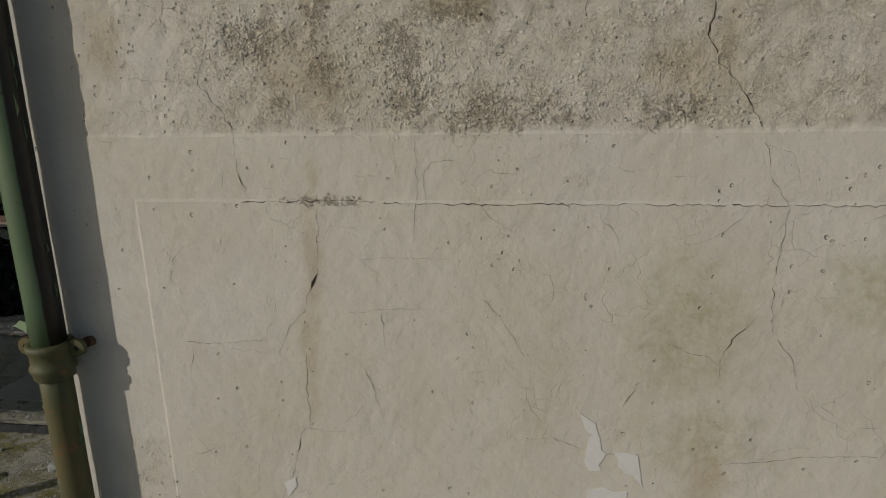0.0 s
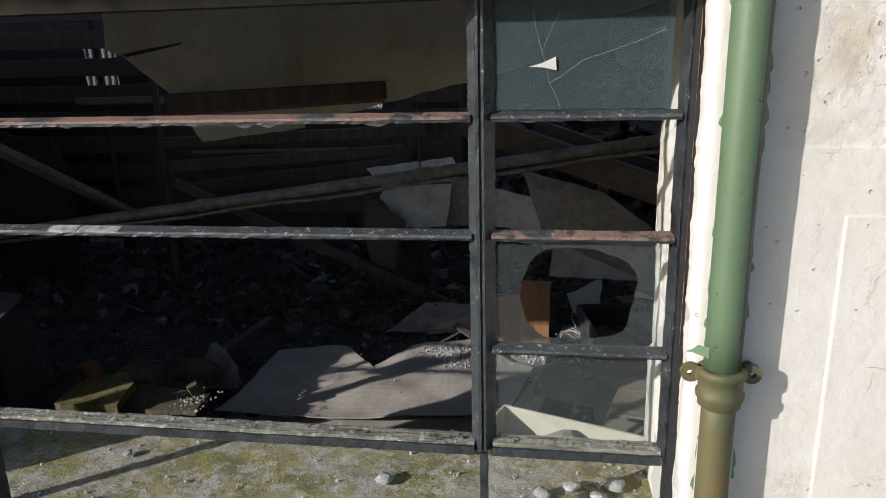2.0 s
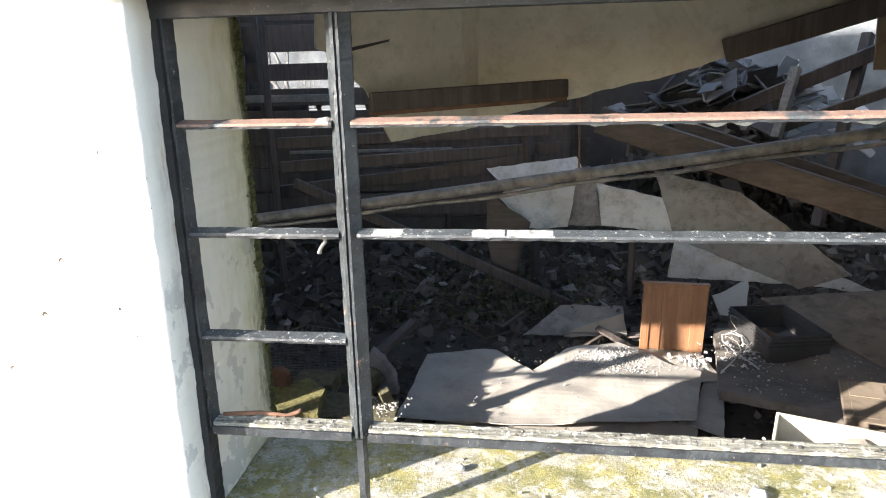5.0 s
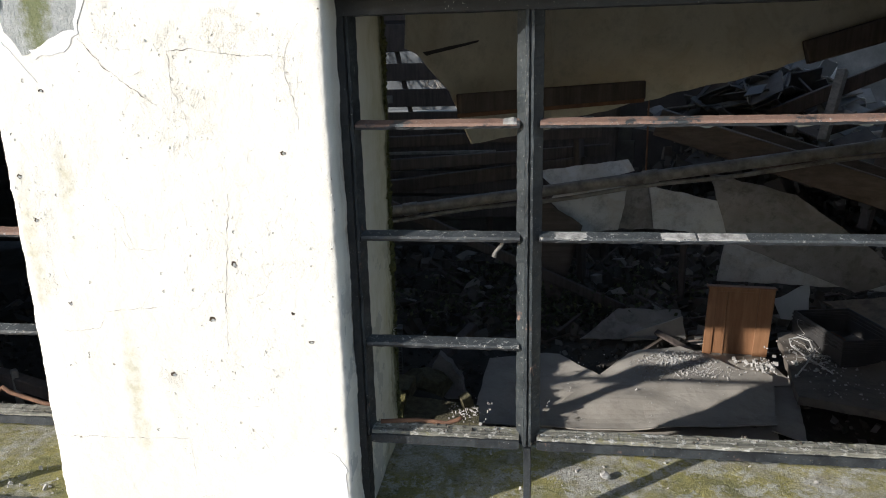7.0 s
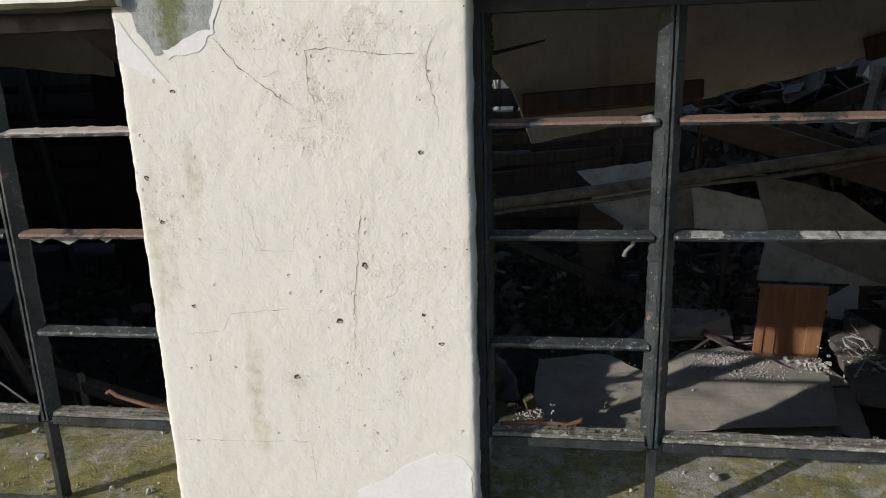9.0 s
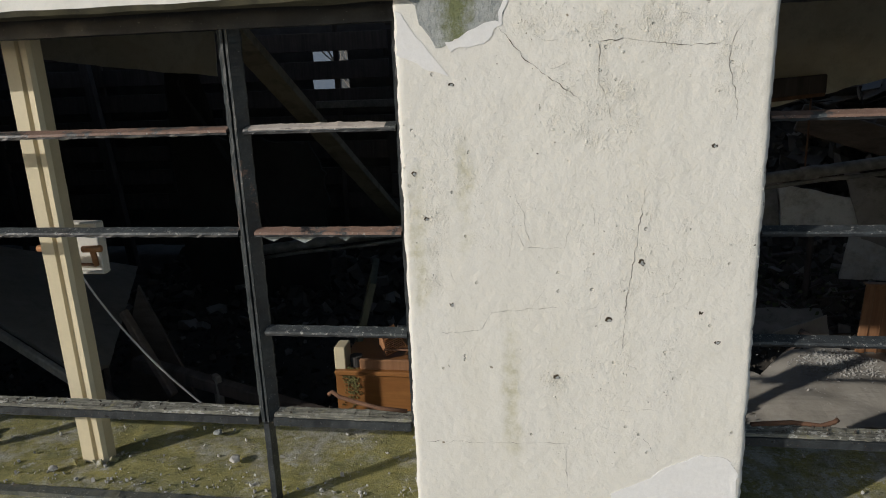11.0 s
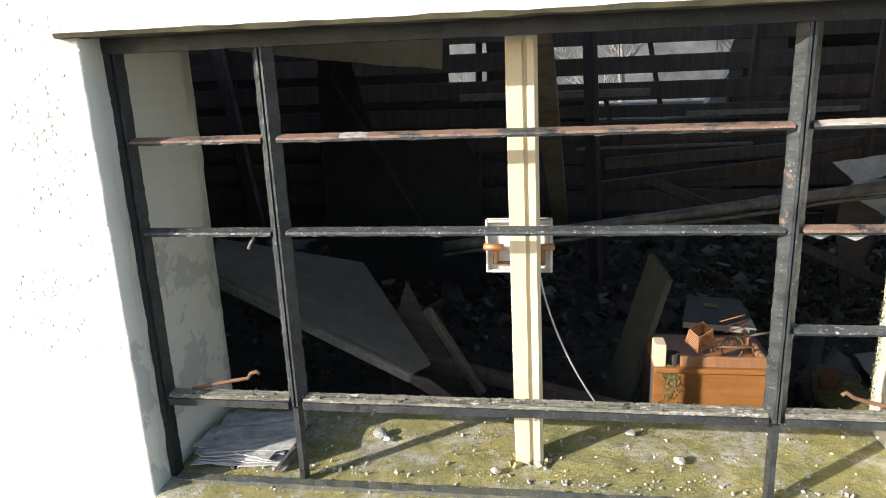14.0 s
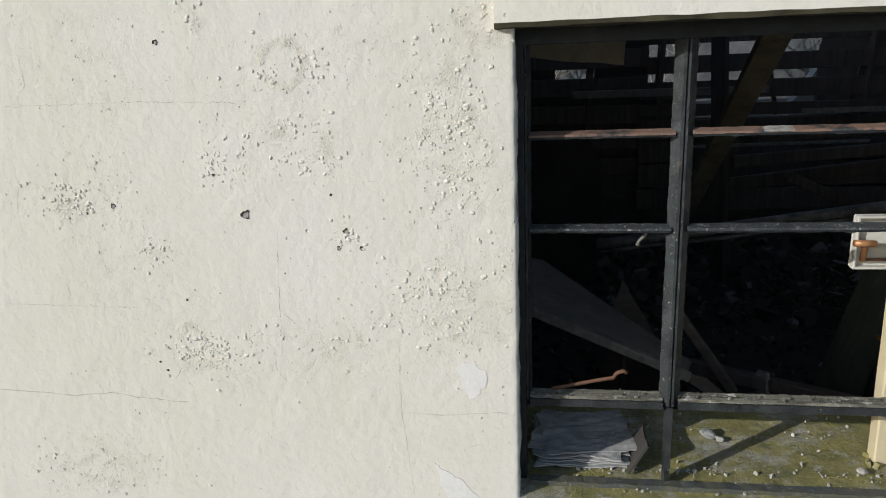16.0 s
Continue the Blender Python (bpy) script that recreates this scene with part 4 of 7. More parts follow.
def steel_window(name, a, b, m1, m2, bars3, label):
    """A black steel window: outer frame, two mullions with puttied casement stiles, glazing bars; bars3: the lights that have the third bar."""
    w = tagged(new(name), label, "window", kind="structure")
    y = FRAME_Y
    bot, top = SILL_Z + 0.01, HEAD_Z - 0.004
    j = 0.03
    for s, x in ((1, a), (-1, b)):
        jamb = part("jamb", prism([(x, y - 0.022), (x + s * 0.018, y - 0.022), (x + s * 0.02, y - 0.004), (x + s * 0.02, y + 0.022), (x, y + 0.022)], bot, top, seed=1 + s, amp=0.0018), STEEL_DARK, w)
        part("casement_stile", prism([(x + s * 0.02, y - 0.012), (x + s * 0.026, y - 0.012), (x + s * 0.036, y + 0.018), (x + s * 0.02, y + 0.018)], BARS[3], top - 0.05, seed=3 + s, amp=0.0018), STEEL, jamb)
    part("head", rough_bar((a, y, top - 0.027), (b, y, top - 0.027), 0.05, 0.054, seed=3), STEEL_DARK, w)
    part("bottom_rail", rough_bar((a + j, y - 0.03, bot + 0.002), (b - j, y - 0.03, bot + 0.0015), 0.034, 0.016, seed=4, amp=0.0035, step=0.012), RAILRUST, w, "rusted bottom rail sunk in the sill")
    for i, m in enumerate((m1, m2)):
        mull = part("mullion", prism([(m - 0.009, y - 0.018), (m + 0.007, y - 0.018), (m + 0.009, y + 0.018), (m - 0.011, y + 0.018)], bot, BARS[3] - 0.012, seed=5 + i), STEEL, w)
        part("mullion_web", prism([(m - 0.0035, y - 0.008), (m + 0.0015, y - 0.008), (m + 0.0015, y + 0.02), (m - 0.0035, y + 0.02)], BARS[3] - 0.012, top - 0.05, seed=6 + i), STEEL_DARK, mull)
        z0, z1 = BARS[3] - 0.008, top - 0.05
        # sunward pieces take the lit steel, the right-hand fillet the darker one
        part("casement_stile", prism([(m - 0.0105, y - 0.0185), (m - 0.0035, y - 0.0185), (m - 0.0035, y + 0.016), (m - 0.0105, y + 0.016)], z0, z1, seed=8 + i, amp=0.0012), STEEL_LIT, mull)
        part("putty_fillet", prism([(m - 0.029, y + 0.010), (m - 0.0105, y - 0.0165), (m - 0.0105, y + 0.016), (m - 0.030, y + 0.016)], z0, z1, seed=12 + i, amp=0.002, step=0.008), STEEL_LIT, mull, "chalky grey putty fillet with flaking edge, coloured paler as sunlit")
        part("casement_stile", prism([(m + 0.0015, y - 0.0165), (m + 0.0075, y - 0.0165), (m + 0.0075, y + 0.016), (m + 0.0015, y + 0.016)], z0, z1, seed=16 + i, amp=0.001), STEEL_LIT, mull)
        part("putty_fillet", prism([(m + 0.0075, y - 0.013), (m + 0.028, y + 0.010), (m + 0.029, y + 0.016), (m + 0.0075, y + 0.016)], z0, z1, seed=19 + i, amp=0.002, step=0.008), STEEL, mull, "putty fillet coloured darker as the shaded side")
    spans = [(a + j, m1 - 0.022), (m1 + 0.022, m2 - 0.022), (m2 + 0.022, b - j)]
    for i, (p, q) in enumerate(spans):
        for n, z in enumerate(BARS):
            if n == 2 and not bars3[i]:
                continue
            mat = STEEL_RUST if (n == 0) ^ (i == 2 and n < 2) else STEEL_WHITE
            if n == 3:
                part("transom", prism([(y - 0.019, z - 0.016), (y - 0.019, z + 0.006), (y + 0.02, z + 0.006), (y + 0.02, z - 0.016)], p, q, "x", seed=20 + i, amp=0.0018), STEEL, w)
                part("casement_rail", prism([(y - 0.012, z + 0.006), (y - 0.010, z + 0.015), (y + 0.018, z + 0.022), (y + 0.022, z + 0.022), (y + 0.022, z + 0.006)], p, q, "x", seed=33 + i, amp=0.0018, step=0.008), STEEL_FLAKE, w)
            else:
                bar = part("glazing_bar", prism([(y - 0.016, z - 0.004), (y - 0.015, z + 0.002), (y + 0.012, z + 0.010), (y + 0.016, z + 0.010), (y + 0.016, z - 0.004)], p, q, "x", seed=40 + 7 * i + n, amp=0.0012), mat, w)
                part("putty_line", prism([(y - 0.014, z - 0.010), (y - 0.014, z - 0.004), (y + 0.014, z - 0.004), (y + 0.014, z - 0.010)], p, q, "x", seed=60 + 7 * i + n, amp=0.0016), STEEL_DARK, bar)
    return w


win1 = steel_window("window_1", *OPEN[0], -2.600, -1.243, (True, False, True), "black painted steel window frame, rusty, mostly without glass")
win2 = steel_window("window_2", *OPEN[1], -5.608, -4.250, (False, False, True), "black painted steel window frame, flaking, without glass")


# ---- lintels ----
def lintel(name, a, b):
    n = int((b - a) / 0.02)
    bm = bmesh.new()
    prof = [(0.02, HEAD_Z + 0.16), (-0.02, HEAD_Z + 0.13), (-0.03, HEAD_Z - 0.006), (-0.024, HEAD_Z - 0.018), (0.03, HEAD_Z - 0.02)]
    rows = []
    for i in range(n + 1):
        x = a + (b - a) * i / n
        row = []
        for k, (y, z) in enumerate(prof):
            e = noise.noise_vector(Vector((x * 11, k, 3))) * 0.004
            row.append(bm.verts.new((x, y + e.y, z + e.z)))
        rows.append(row)
    for r, q in zip(rows, rows[1:]):
        for k in range(len(prof) - 1):
            f = bm.faces.new((r[k], r[k + 1], q[k + 1], q[k]))
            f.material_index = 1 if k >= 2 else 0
    bm.faces.new(rows[0])
    bm.faces.new(rows[-1][::-1])
    bmesh.ops.recalc_face_normals(bm, faces=bm.faces)
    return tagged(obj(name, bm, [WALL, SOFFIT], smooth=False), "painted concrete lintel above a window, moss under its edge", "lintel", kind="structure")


lintel("lintel_1", OPEN[0][0] - 0.05, OPEN[0][1] + 0.05)
lintel("lintel_2", OPEN[1][0] - 0.05, OPEN[1][1] + 0.03)


# ---- the ruined room behind ----
FLOOR_Z = -0.15
ROOM = (-10.0, 3.2, THICK, 8.0)


def floor_height(x, y):
    z = FLOOR_Z + 0.035 * noise.noise(Vector((x * 1.2, y * 1.2, 0))) + 0.022 * noise.noise(Vector((x * 6, y * 6, 2)))
    return z + 0.35 * max(0.0, (y - 4.4) / 3) + 0.25 * math.exp(-((y - 0.6) / 0.5) ** 2) * (x < -3.0)


def rubble_floor():
    nx, ny = 260, 150
    verts, faces = [], []
    for i in range(nx + 1):
        for j in range(ny + 1):
            x = ROOM[0] + (ROOM[1] - ROOM[0]) * i / nx
            y = ROOM[2] + (ROOM[3] - ROOM[2]) * j / ny
            verts.append((x, y, floor_height(x, y)))
    for i in range(nx):
        for j in range(ny):
            k = i * (ny + 1) + j
            faces.append((k, k + ny + 1, k + ny + 2, k + 1))
    me = bpy.data.meshes.new("floor")
    me.from_pydata(verts, [], faces)
    me.materials.append(FLOOR)
    for p in me.polygons:
        p.use_smooth = True
    tagged(new("floor", me), "dark floor strewn with earth and rubble", "floor", kind="structure")


rubble_floor()
tagged(obj("wall_back", box((-10.2, 8.0, -0.4), (-1.6, 8.25, 1.25)), INNER), "grey broken plastered back wall of the ruined room", "wall", kind="structure")
bm = bmesh.new()
edge = [(-3.0, 1.2), (-2.4, 2.1), (-1.6, 2.5), (-0.95, 2.62), (-0.55, 2.62), (-0.1, 2.62), (0.8, 2.55), (1.9, 2.6)]
for (x0, z0), (x1, z1) in zip(edge, edge[1:]):
    join(bm, slab([(x0, 7.45, -0.4), (x1, 7.45, -0.4), (x1, 7.45, z1), (x0, 7.45, z0)], 0.2, 0.0))
tagged(obj("wall_back_right", bm, FARWALL), "grey plastered back wall with a broken top", "wall", kind="structure")
tagged(obj("wall_left", box((-10.25, THICK, -0.4), (-10.0, 8.0, 3.2)), INNER), "grey plastered side wall of the ruined room", "wall", kind="structure")
tagged(obj("wall_right", box((1.9, THICK, -0.4), (2.15, 8.0, 3.2)), PALE), "pale plastered side wall of the ruined room", "wall", kind="structure")
tagged(obj("ceiling", box((-10.0, THICK, 2.6), (1.9, 3.1, 2.75)), INNER), "remains of the ceiling over the front of the room", "ceiling", kind="structure")
# roof pieces out of view, placed to set how much sky and sun enter
tagged(obj("roof", join(join(box((-10.0, 3.1, 2.62), (-4.3, 4.4, 2.72)), box((-2.4, 4.7, 2.62), (-1.1, 7.55, 2.72))), box((-0.9, 3.1, 2.62), (1.9, 4.9, 2.72))), DARKWOOD), "unseen remains of a boarded roof, added to shape the light inside", "roof", kind="structure")
# unseen ground; its pale colour is chosen to throw light up and indoors
tagged(obj("ground", box((-400, -400, -0.5), (400, 400, -0.3)), GROUND), "unseen ground outside the wall, kept pale to bounce light into the room", "ground", kind="structure")

# an outbuilding beyond, seen through gaps
outb = thing("outbuilding", "pale weathered outbuilding with a blue door and corrugated end", "building")
part("wall", box((-7.9, 13, -0.3), (6, 13.3, 3.4)), OUTWALL, outb)
part("corrugated_wall", box((-14, 13, -0.3), (-8.7, 13.3, 3.4)), METALSHEET, outb, "grey corrugated sheet wall")
for i in range(33):
    part("corrugation", tube([(-13.6 + i * 0.15, 12.995, -0.3), (-13.6 + i * 0.15, 12.995, 3.38)], 0.04, 8), METALSHEET, outb)
part("roof", box((-14.2, 12.8, 3.4), (6.2, 16, 3.55)), SLATE, outb)
part("door", box((-8.7, 12.94, -0.3), (-7.9, 13.1, 3.4)), BLUE, outb, "faded blue boarded door")


def bare_tree(at, high, seed):
    """A leafless tree: tapered trunk, limbs and twigs."""
    r = random.Random(seed)
    t = thing("bare_tree", "leafless grey tree with thin twigs behind the ruin", "tree", "trees behind the ruin")
    limbs = bmesh.new()

    def grow(p, d, n, rad, level):
        pts, radii = [p], [rad]
        for i in range(5):
            d = (d + Vector((r.uniform(-0.3, 0.3), r.uniform(-0.3, 0.3), r.uniform(-0.1, 0.25)))).normalized()
            p = p + d * n / 5
            pts.append(p)
            radii.append(rad * (1 - 0.15 * (i + 1)))
            if level < 3 and i > 0:
                for _ in range(2 if level else 1):
                    side = (d * 0.5 + Vector((r.uniform(-1, 1), r.uniform(-0.6, 0.6), r.uniform(0.0, 0.7)))).normalized()
                    grow(p, side, n * r.uniform(0.4, 0.6), rad * 0.45, level + 1)
        if level:
            join(limbs, tube(pts, radii, 5))
        else:
            part("trunk", tube(pts, radii, 10, 0.1), GREYWOOD, t)

    grow(Vector(at), Vector((0, 0, 1)), high, 0.09, 0)
    part("limbs", limbs, GREYWOOD, t)


bare_tree((-3.6, 10.4, -0.3), 2.6, 3)
bare_tree((-6.6, 11.2, -0.3), 2.6, 8)


# ---- downpipe on the front wall ----
def downpipe():
    t = thing("downpipe", "green painted cast-iron downpipe with a rusty socket joint", "downpipe")
    x, y, z = -0.752, -0.052, 1.185
    part("upper_pipe", tube([(x, y, z + 0.05 + i * 0.1) for i in range(21)], 0.0355, 24, 0.01), PIPEUPPER, t, smooth=True)
    part("lower_pipe", tube([(x, y, -0.3 + i * 0.1) for i in range(16)], 0.033, 24, 0.02), PIPELOW, t, "yellowed mossy lower pipe", smooth=True)
    prof = [(-0.035, 0.034), (-0.03, 0.041), (-0.018, 0.042), (-0.012, 0.046), (-0.002, 0.047), (0.003, 0.043), (0.028, 0.043), (0.034, 0.048), (0.046, 0.049), (0.05, 0.044), (0.05, 0.036)]
    c = part("socket_collar", tube([(x, y, z + h) for h, _ in prof], [r for _, r in prof], 24, 0.02), PIPELOW, t, "mossy yellow-green iron socket", smooth=True)
    for s in (-1, 1):
        bm = bmesh.new()
        n = 16
        ring = []
        for yy in (-0.006, 0.006):
            ring.append([bm.verts.new((x + s * (0.058 + 0.02 * math.cos(g)), y + 0.006 + yy, z + 0.035 + 0.02 * math.sin(g))) for g in [2 * math.pi * i / n for i in range(n)]])
        hole = []
        for yy in (-0.006, 0.006):
            hole.append([bm.verts.new((x + s * (0.06 + 0.006 * math.cos(g)), y + 0.006 + yy, z + 0.035 + 0.006 * math.sin(g))) for g in [2 * math.pi * i / n for i in range(n)]])
        for i in range(n):
            k = (i + 1) % n
            bm.faces.new((ring[0][i], ring[0][k], hole[0][k], hole[0][i]))
            bm.faces.new((ring[1][i], hole[1][i], hole[1][k], ring[1][k]))
            bm.faces.new((ring[0][i], ring[1][i], ring[1][k], ring[0][k]))
            bm.faces.new((hole[0][i], hole[0][k], hole[1][k], hole[1][i]))
        join(bm, box((x + min(s * 0.035, s * 0.05), y - 0.002, z + 0.02), (x + max(s * 0.035, s * 0.05), y + 0.014, z + 0.05), None, 0.003))
        bmesh.ops.recalc_face_normals(bm, faces=bm.faces)
        part("fixing_lug", bm, PIPELOW, c)
    part("wall_bolt", tube([(x + 0.06, y + 0.035, z + 0.035), (x + 0.062, 0.012, z + 0.03)], 0.012, 10, 0.1), RUST, t, "rusty wall bolt")
    part("torn_paint_flake", slab([(x - 0.03, y - 0.02, z + 0.075), (x - 0.075, y - 0.01, z + 0.085), (x - 0.05, y - 0.01, z + 0.1), (x - 0.03, y - 0.018, z + 0.098)], 0.0012, 0.004, 3, step=0.01), PIPEGREEN, t, "curled flake of green paint")
    flakes = bmesh.new()
    rnd = random.Random(4)
    for i in range(26):
        zz = rnd.uniform(0.8, 2.0)
        g = rnd.choice((2.8, 3.3, 0.0, 0.3)) + rnd.uniform(-0.15, 0.15)
        c0 = Vector((x + 0.036 * math.cos(g), y - 0.036 * abs(math.sin(g)), zz))
        w, h = rnd.uniform(0.002, 0.008), rnd.uniform(0.006, 0.03)
        o = Vector((math.cos(g), 0, 0)) * w
        vs = [flakes.verts.new(c0 + d) for d in (Vector((0, 0, -h)), o + Vector((0, 0, -h * 0.4)), o * 0.7 + Vector((0, 0, h * 0.3)), Vector((0, 0, h)))]
        flakes.faces.new(vs)
    tagged(part("paint_flakes", flakes, PIPEGREEN, t, "small flakes peeling off the pipe"), kind="stuff")
    return t


downpipe()


# ---- cracks, flakes and holes in the painted render ----
def crack(bm, pts, mm, rnd):
    path = []
    for (x0, z0), (x1, z1) in zip(pts, pts[1:]):
        n = max(2, int(math.hypot(x1 - x0, z1 - z0) / 0.009))
        for i in range(n):
            u = i / n
            path.append((x0 + (x1 - x0) * u + rnd.uniform(-1, 1) * 0.0026, z0 + (z1 - z0) * u + rnd.uniform(-1, 1) * 0.0026))
    path.append(pts[-1])
    rows = []
    k = len(path)
    for i, (x, z) in enumerate(path):
        a, b = path[max(i - 1, 0)], path[min(i + 1, k - 1)]
        d = Vector((b[0] - a[0], b[1] - a[1])).normalized()
        w = mm * 0.00030 * (0.15 + 2.6 * abs(noise.noise(Vector((x * 45, z * 45, mm))))) * (0.35 + min(1.0, min(i, k - 1 - i) / 4) * 0.65)
        y = wall_depth(x, z) - 0.001
        rows.append((bm.verts.new((x - d.y * w, y, z + d.x * w)), bm.verts.new((x + d.y * w, y, z - d.x * w))))
    for r, q in zip(rows, rows[1:]):
        bm.faces.new((r[0], r[1], q[1], q[0]))


def cracks():
    rnd = random.Random(11)
    right = [
        (1.6, [(-0.324, 1.913), (-0.346, 1.854), (-0.377, 1.760), (-0.339, 1.717), (-0.313, 1.668), (-0.312, 1.596), (-0.294, 1.537)]),
        (1.0, [(-0.517, 1.774), (-0.415, 1.765), (-0.377, 1.760)]),
        (1.0, [(-0.406, 1.916), (-0.376, 1.890), (-0.344, 1.869)]),
        (2.8, [(0.575, 1.883), (0.566, 1.828), (0.588, 1.781), (0.624, 1.742), (0.646, 1.704), (0.670, 1.666)]),
        (1.2, [(0.670, 1.666), (0.694, 1.574), (0.726, 1.531), (0.712, 1.385), (0.719, 1.284)]),
        (1.5, [(0.727, 1.273), (0.758, 1.239), (0.776, 1.170)]),
        (1.4, [(0.690, 1.317), (0.653, 1.276), (0.632, 1.234), (0.629, 1.186)]),
        (1.3, [(-0.152, 1.523), (-0.156, 1.459), (-0.160, 1.400)]),
        (6.5, [(-0.159, 1.395), (-0.172, 1.365), (-0.186, 1.338)]),
        (1.0, [(-0.186, 1.338), (-0.196, 1.300), (-0.235, 1.262), (-0.250, 1.220), (-0.272, 1.172)]),
        (1.5, [(-0.198, 1.210), (-0.204, 1.130), (-0.200, 1.045), (-0.222, 1.020)]),
        (3.2, [(-0.222, 1.022), (-0.230, 0.990), (-0.240, 0.962)]),
        (1.0, [(-0.240, 0.962), (-0.245, 0.930), (-0.284, 0.848)]),
    ]
    right_fine = [
        (1.0, [(-0.210, 1.033), (-0.166, 1.026), (-0.090, 1.028)]),
        (1.0, [(-0.467, 1.225), (-0.416, 1.222), (-0.275, 1.236)]),
        (1.2, [(-0.449, 1.214), (-0.464, 1.149)]),
        (1.2, [(0.049, 1.660), (0.049, 1.563), (0.038, 1.450)]),
        (1.3, [(-0.081, 1.192), (-0.059, 1.142), (-0.039, 1.063)]),
        (1.2, [(-0.033, 1.319), (-0.030, 1.245), (-0.026, 1.214)]),
        (0.9, [(-0.338, 1.515), (-0.350, 1.468), (-0.374, 1.420)]),
        (0.9, [(0.163, 1.348), (0.213, 1.296), (0.261, 1.213)]),
        (1.1, [(0.633, 1.000), (0.718, 1.009), (0.801, 1.027), (0.944, 1.039)]),
        (0.9, [(-0.092, 1.411), (-0.022, 1.420), (0.114, 1.419)]),
        (0.9, [(-0.111, 1.298), (-0.027, 1.313), (0.100, 1.313)]),
        (3.0, [(0.481, 1.173), (0.451, 1.116)]),
        (4.0, [(-0.307, 1.532), (-0.107, 1.534), (0.028, 1.529)]),
        (2.2, [(0.028, 1.529), (0.433, 1.530), (1.1, 1.530)]),
    ]
    pier = [
        (2.2, [(-3.583, 1.926), (-3.531, 1.860), (-3.459, 1.805), (-3.406, 1.766)]),
        (1.4, [(-3.379, 1.894), (-3.375, 1.802), (-3.353, 1.755), (-3.350, 1.725)]),
        (1.6, [(-3.384, 1.892), (-3.310, 1.893), (-3.220, 1.878), (-3.120, 1.874)]),
        (2.0, [(-3.077, 1.946), (-3.110, 1.888), (-3.119, 1.850), (-3.097, 1.759), (-3.096, 1.719)]),
        (1.6, [(-3.274, 1.578), (-3.295, 1.406), (-3.307, 1.312), (-3.314, 1.202)]),
        (1.3, [(-3.388, 1.561), (-3.381, 1.497)]),
        (1.0, [(-3.737, 1.234), (-3.642, 1.243), (-3.614, 1.291), (-3.463, 1.303)]),
        (1.0, [(-3.798, 0.945), (-3.442, 0.954), (-3.434, 0.822)]),
        (1.1, [(-3.283, 1.000), (-3.242, 0.957), (-3.221, 0.905)]),
        (0.9, [(-3.565, 1.504), (-3.534, 1.445), (-3.445, 1.445), (-3.433, 1.497)]),
    ]
    left = [
        (1.6, [(-7.700, 0.967), (-7.446, 0.951), (-7.308, 0.965), (-7.196, 0.949), (-7.048, 0.941)]),
        (0.9, [(-7.634, 1.255), (-7.405, 1.254), (-7.166, 1.248)]),
        (0.9, [(-6.715, 1.497), (-6.742, 1.084)]),
        (0.9, [(-6.387, 1.163), (-6.391, 0.948), (-6.364, 0.640)]),
        (1.0, [(-6.375, 0.930), (-6.274, 0.925), (-6.108, 0.940), (-6.052, 0.933)]),
        (0.8, [(-7.498, 1.847), (-7.067, 1.849), (-6.790, 1.838)]),
        (0.9, [(-7.414, 1.982), (-7.405, 1.906), (-7.475, 1.830)]),
        (0.9, [(-7.475, 1.670), (-7.510, 1.553), (-7.506, 1.484)]),
    ]
    bm = bmesh.new()
    for mm, pts in right + right_fine + pier + left:
        crack(bm, pts, mm, rnd)
    # stray hairlines
    for x0, x1, n in ((-0.5, 0.95, 95), (-3.78, -3.05, 16), (-7.6, -6.08, 16)):
        for _ in range(n):
            x, z = rnd.uniform(x0, x1), rnd.uniform(0.75, 1.95)
            g = rnd.uniform(0, 6.3)
            pts = [(x, z)]
            for _ in range(rnd.randint(1, 5)):
                g += rnd.uniform(-0.9, 0.9)
                s = rnd.uniform(0.012, 0.04)
                nx, nz = pts[-1][0] + math.cos(g) * s, pts[-1][1] + math.sin(g) * s
                if x0 < nx < x1:
                    pts.append((nx, nz))
            if len(pts) > 1:
                crack(bm, pts, rnd.uniform(0.5, 1.0), rnd)
    single("wall_cracks", bm, CRACKMAT, "branching dark cracks in the painted render", "cracks", kind="stuff")


cracks()


def wall_patch(pts, lift, seed, jag=0.013):
    path = []
    for (x0, z0), (x1, z1) in zip(pts, pts[1:] + pts[:1]):
        n = max(1, int(math.hypot(x1 - x0, z1 - z0) / 0.01))
        for i in range(n):
            u = i / n
            x, z = x0 + (x1 - x0) * u, z0 + (z1 - z0) * u
            e = noise.noise_vector(Vector((x * 40, seed, z * 40))) * jag
            path.append((x + e.x, z + e.z))
    bm = bmesh.new()
    top = [bm.verts.new((x, wall_depth(x, z) - lift, z)) for x, z in path]
    low = [bm.verts.new((x, wall_depth(x, z) + 0.004, z)) for x, z in path]
    bm.faces.new(top)
    k = len(top)
    for i in range(k):
        bm.faces.new((top[i], low[i], low[(i + 1) % k], top[(i + 1) % k]))
    bmesh.ops.triangulate(bm, faces=[f for f in bm.faces if len(f.verts) > 4])
    bmesh.ops.recalc_face_normals(bm, faces=bm.faces)
    return bm


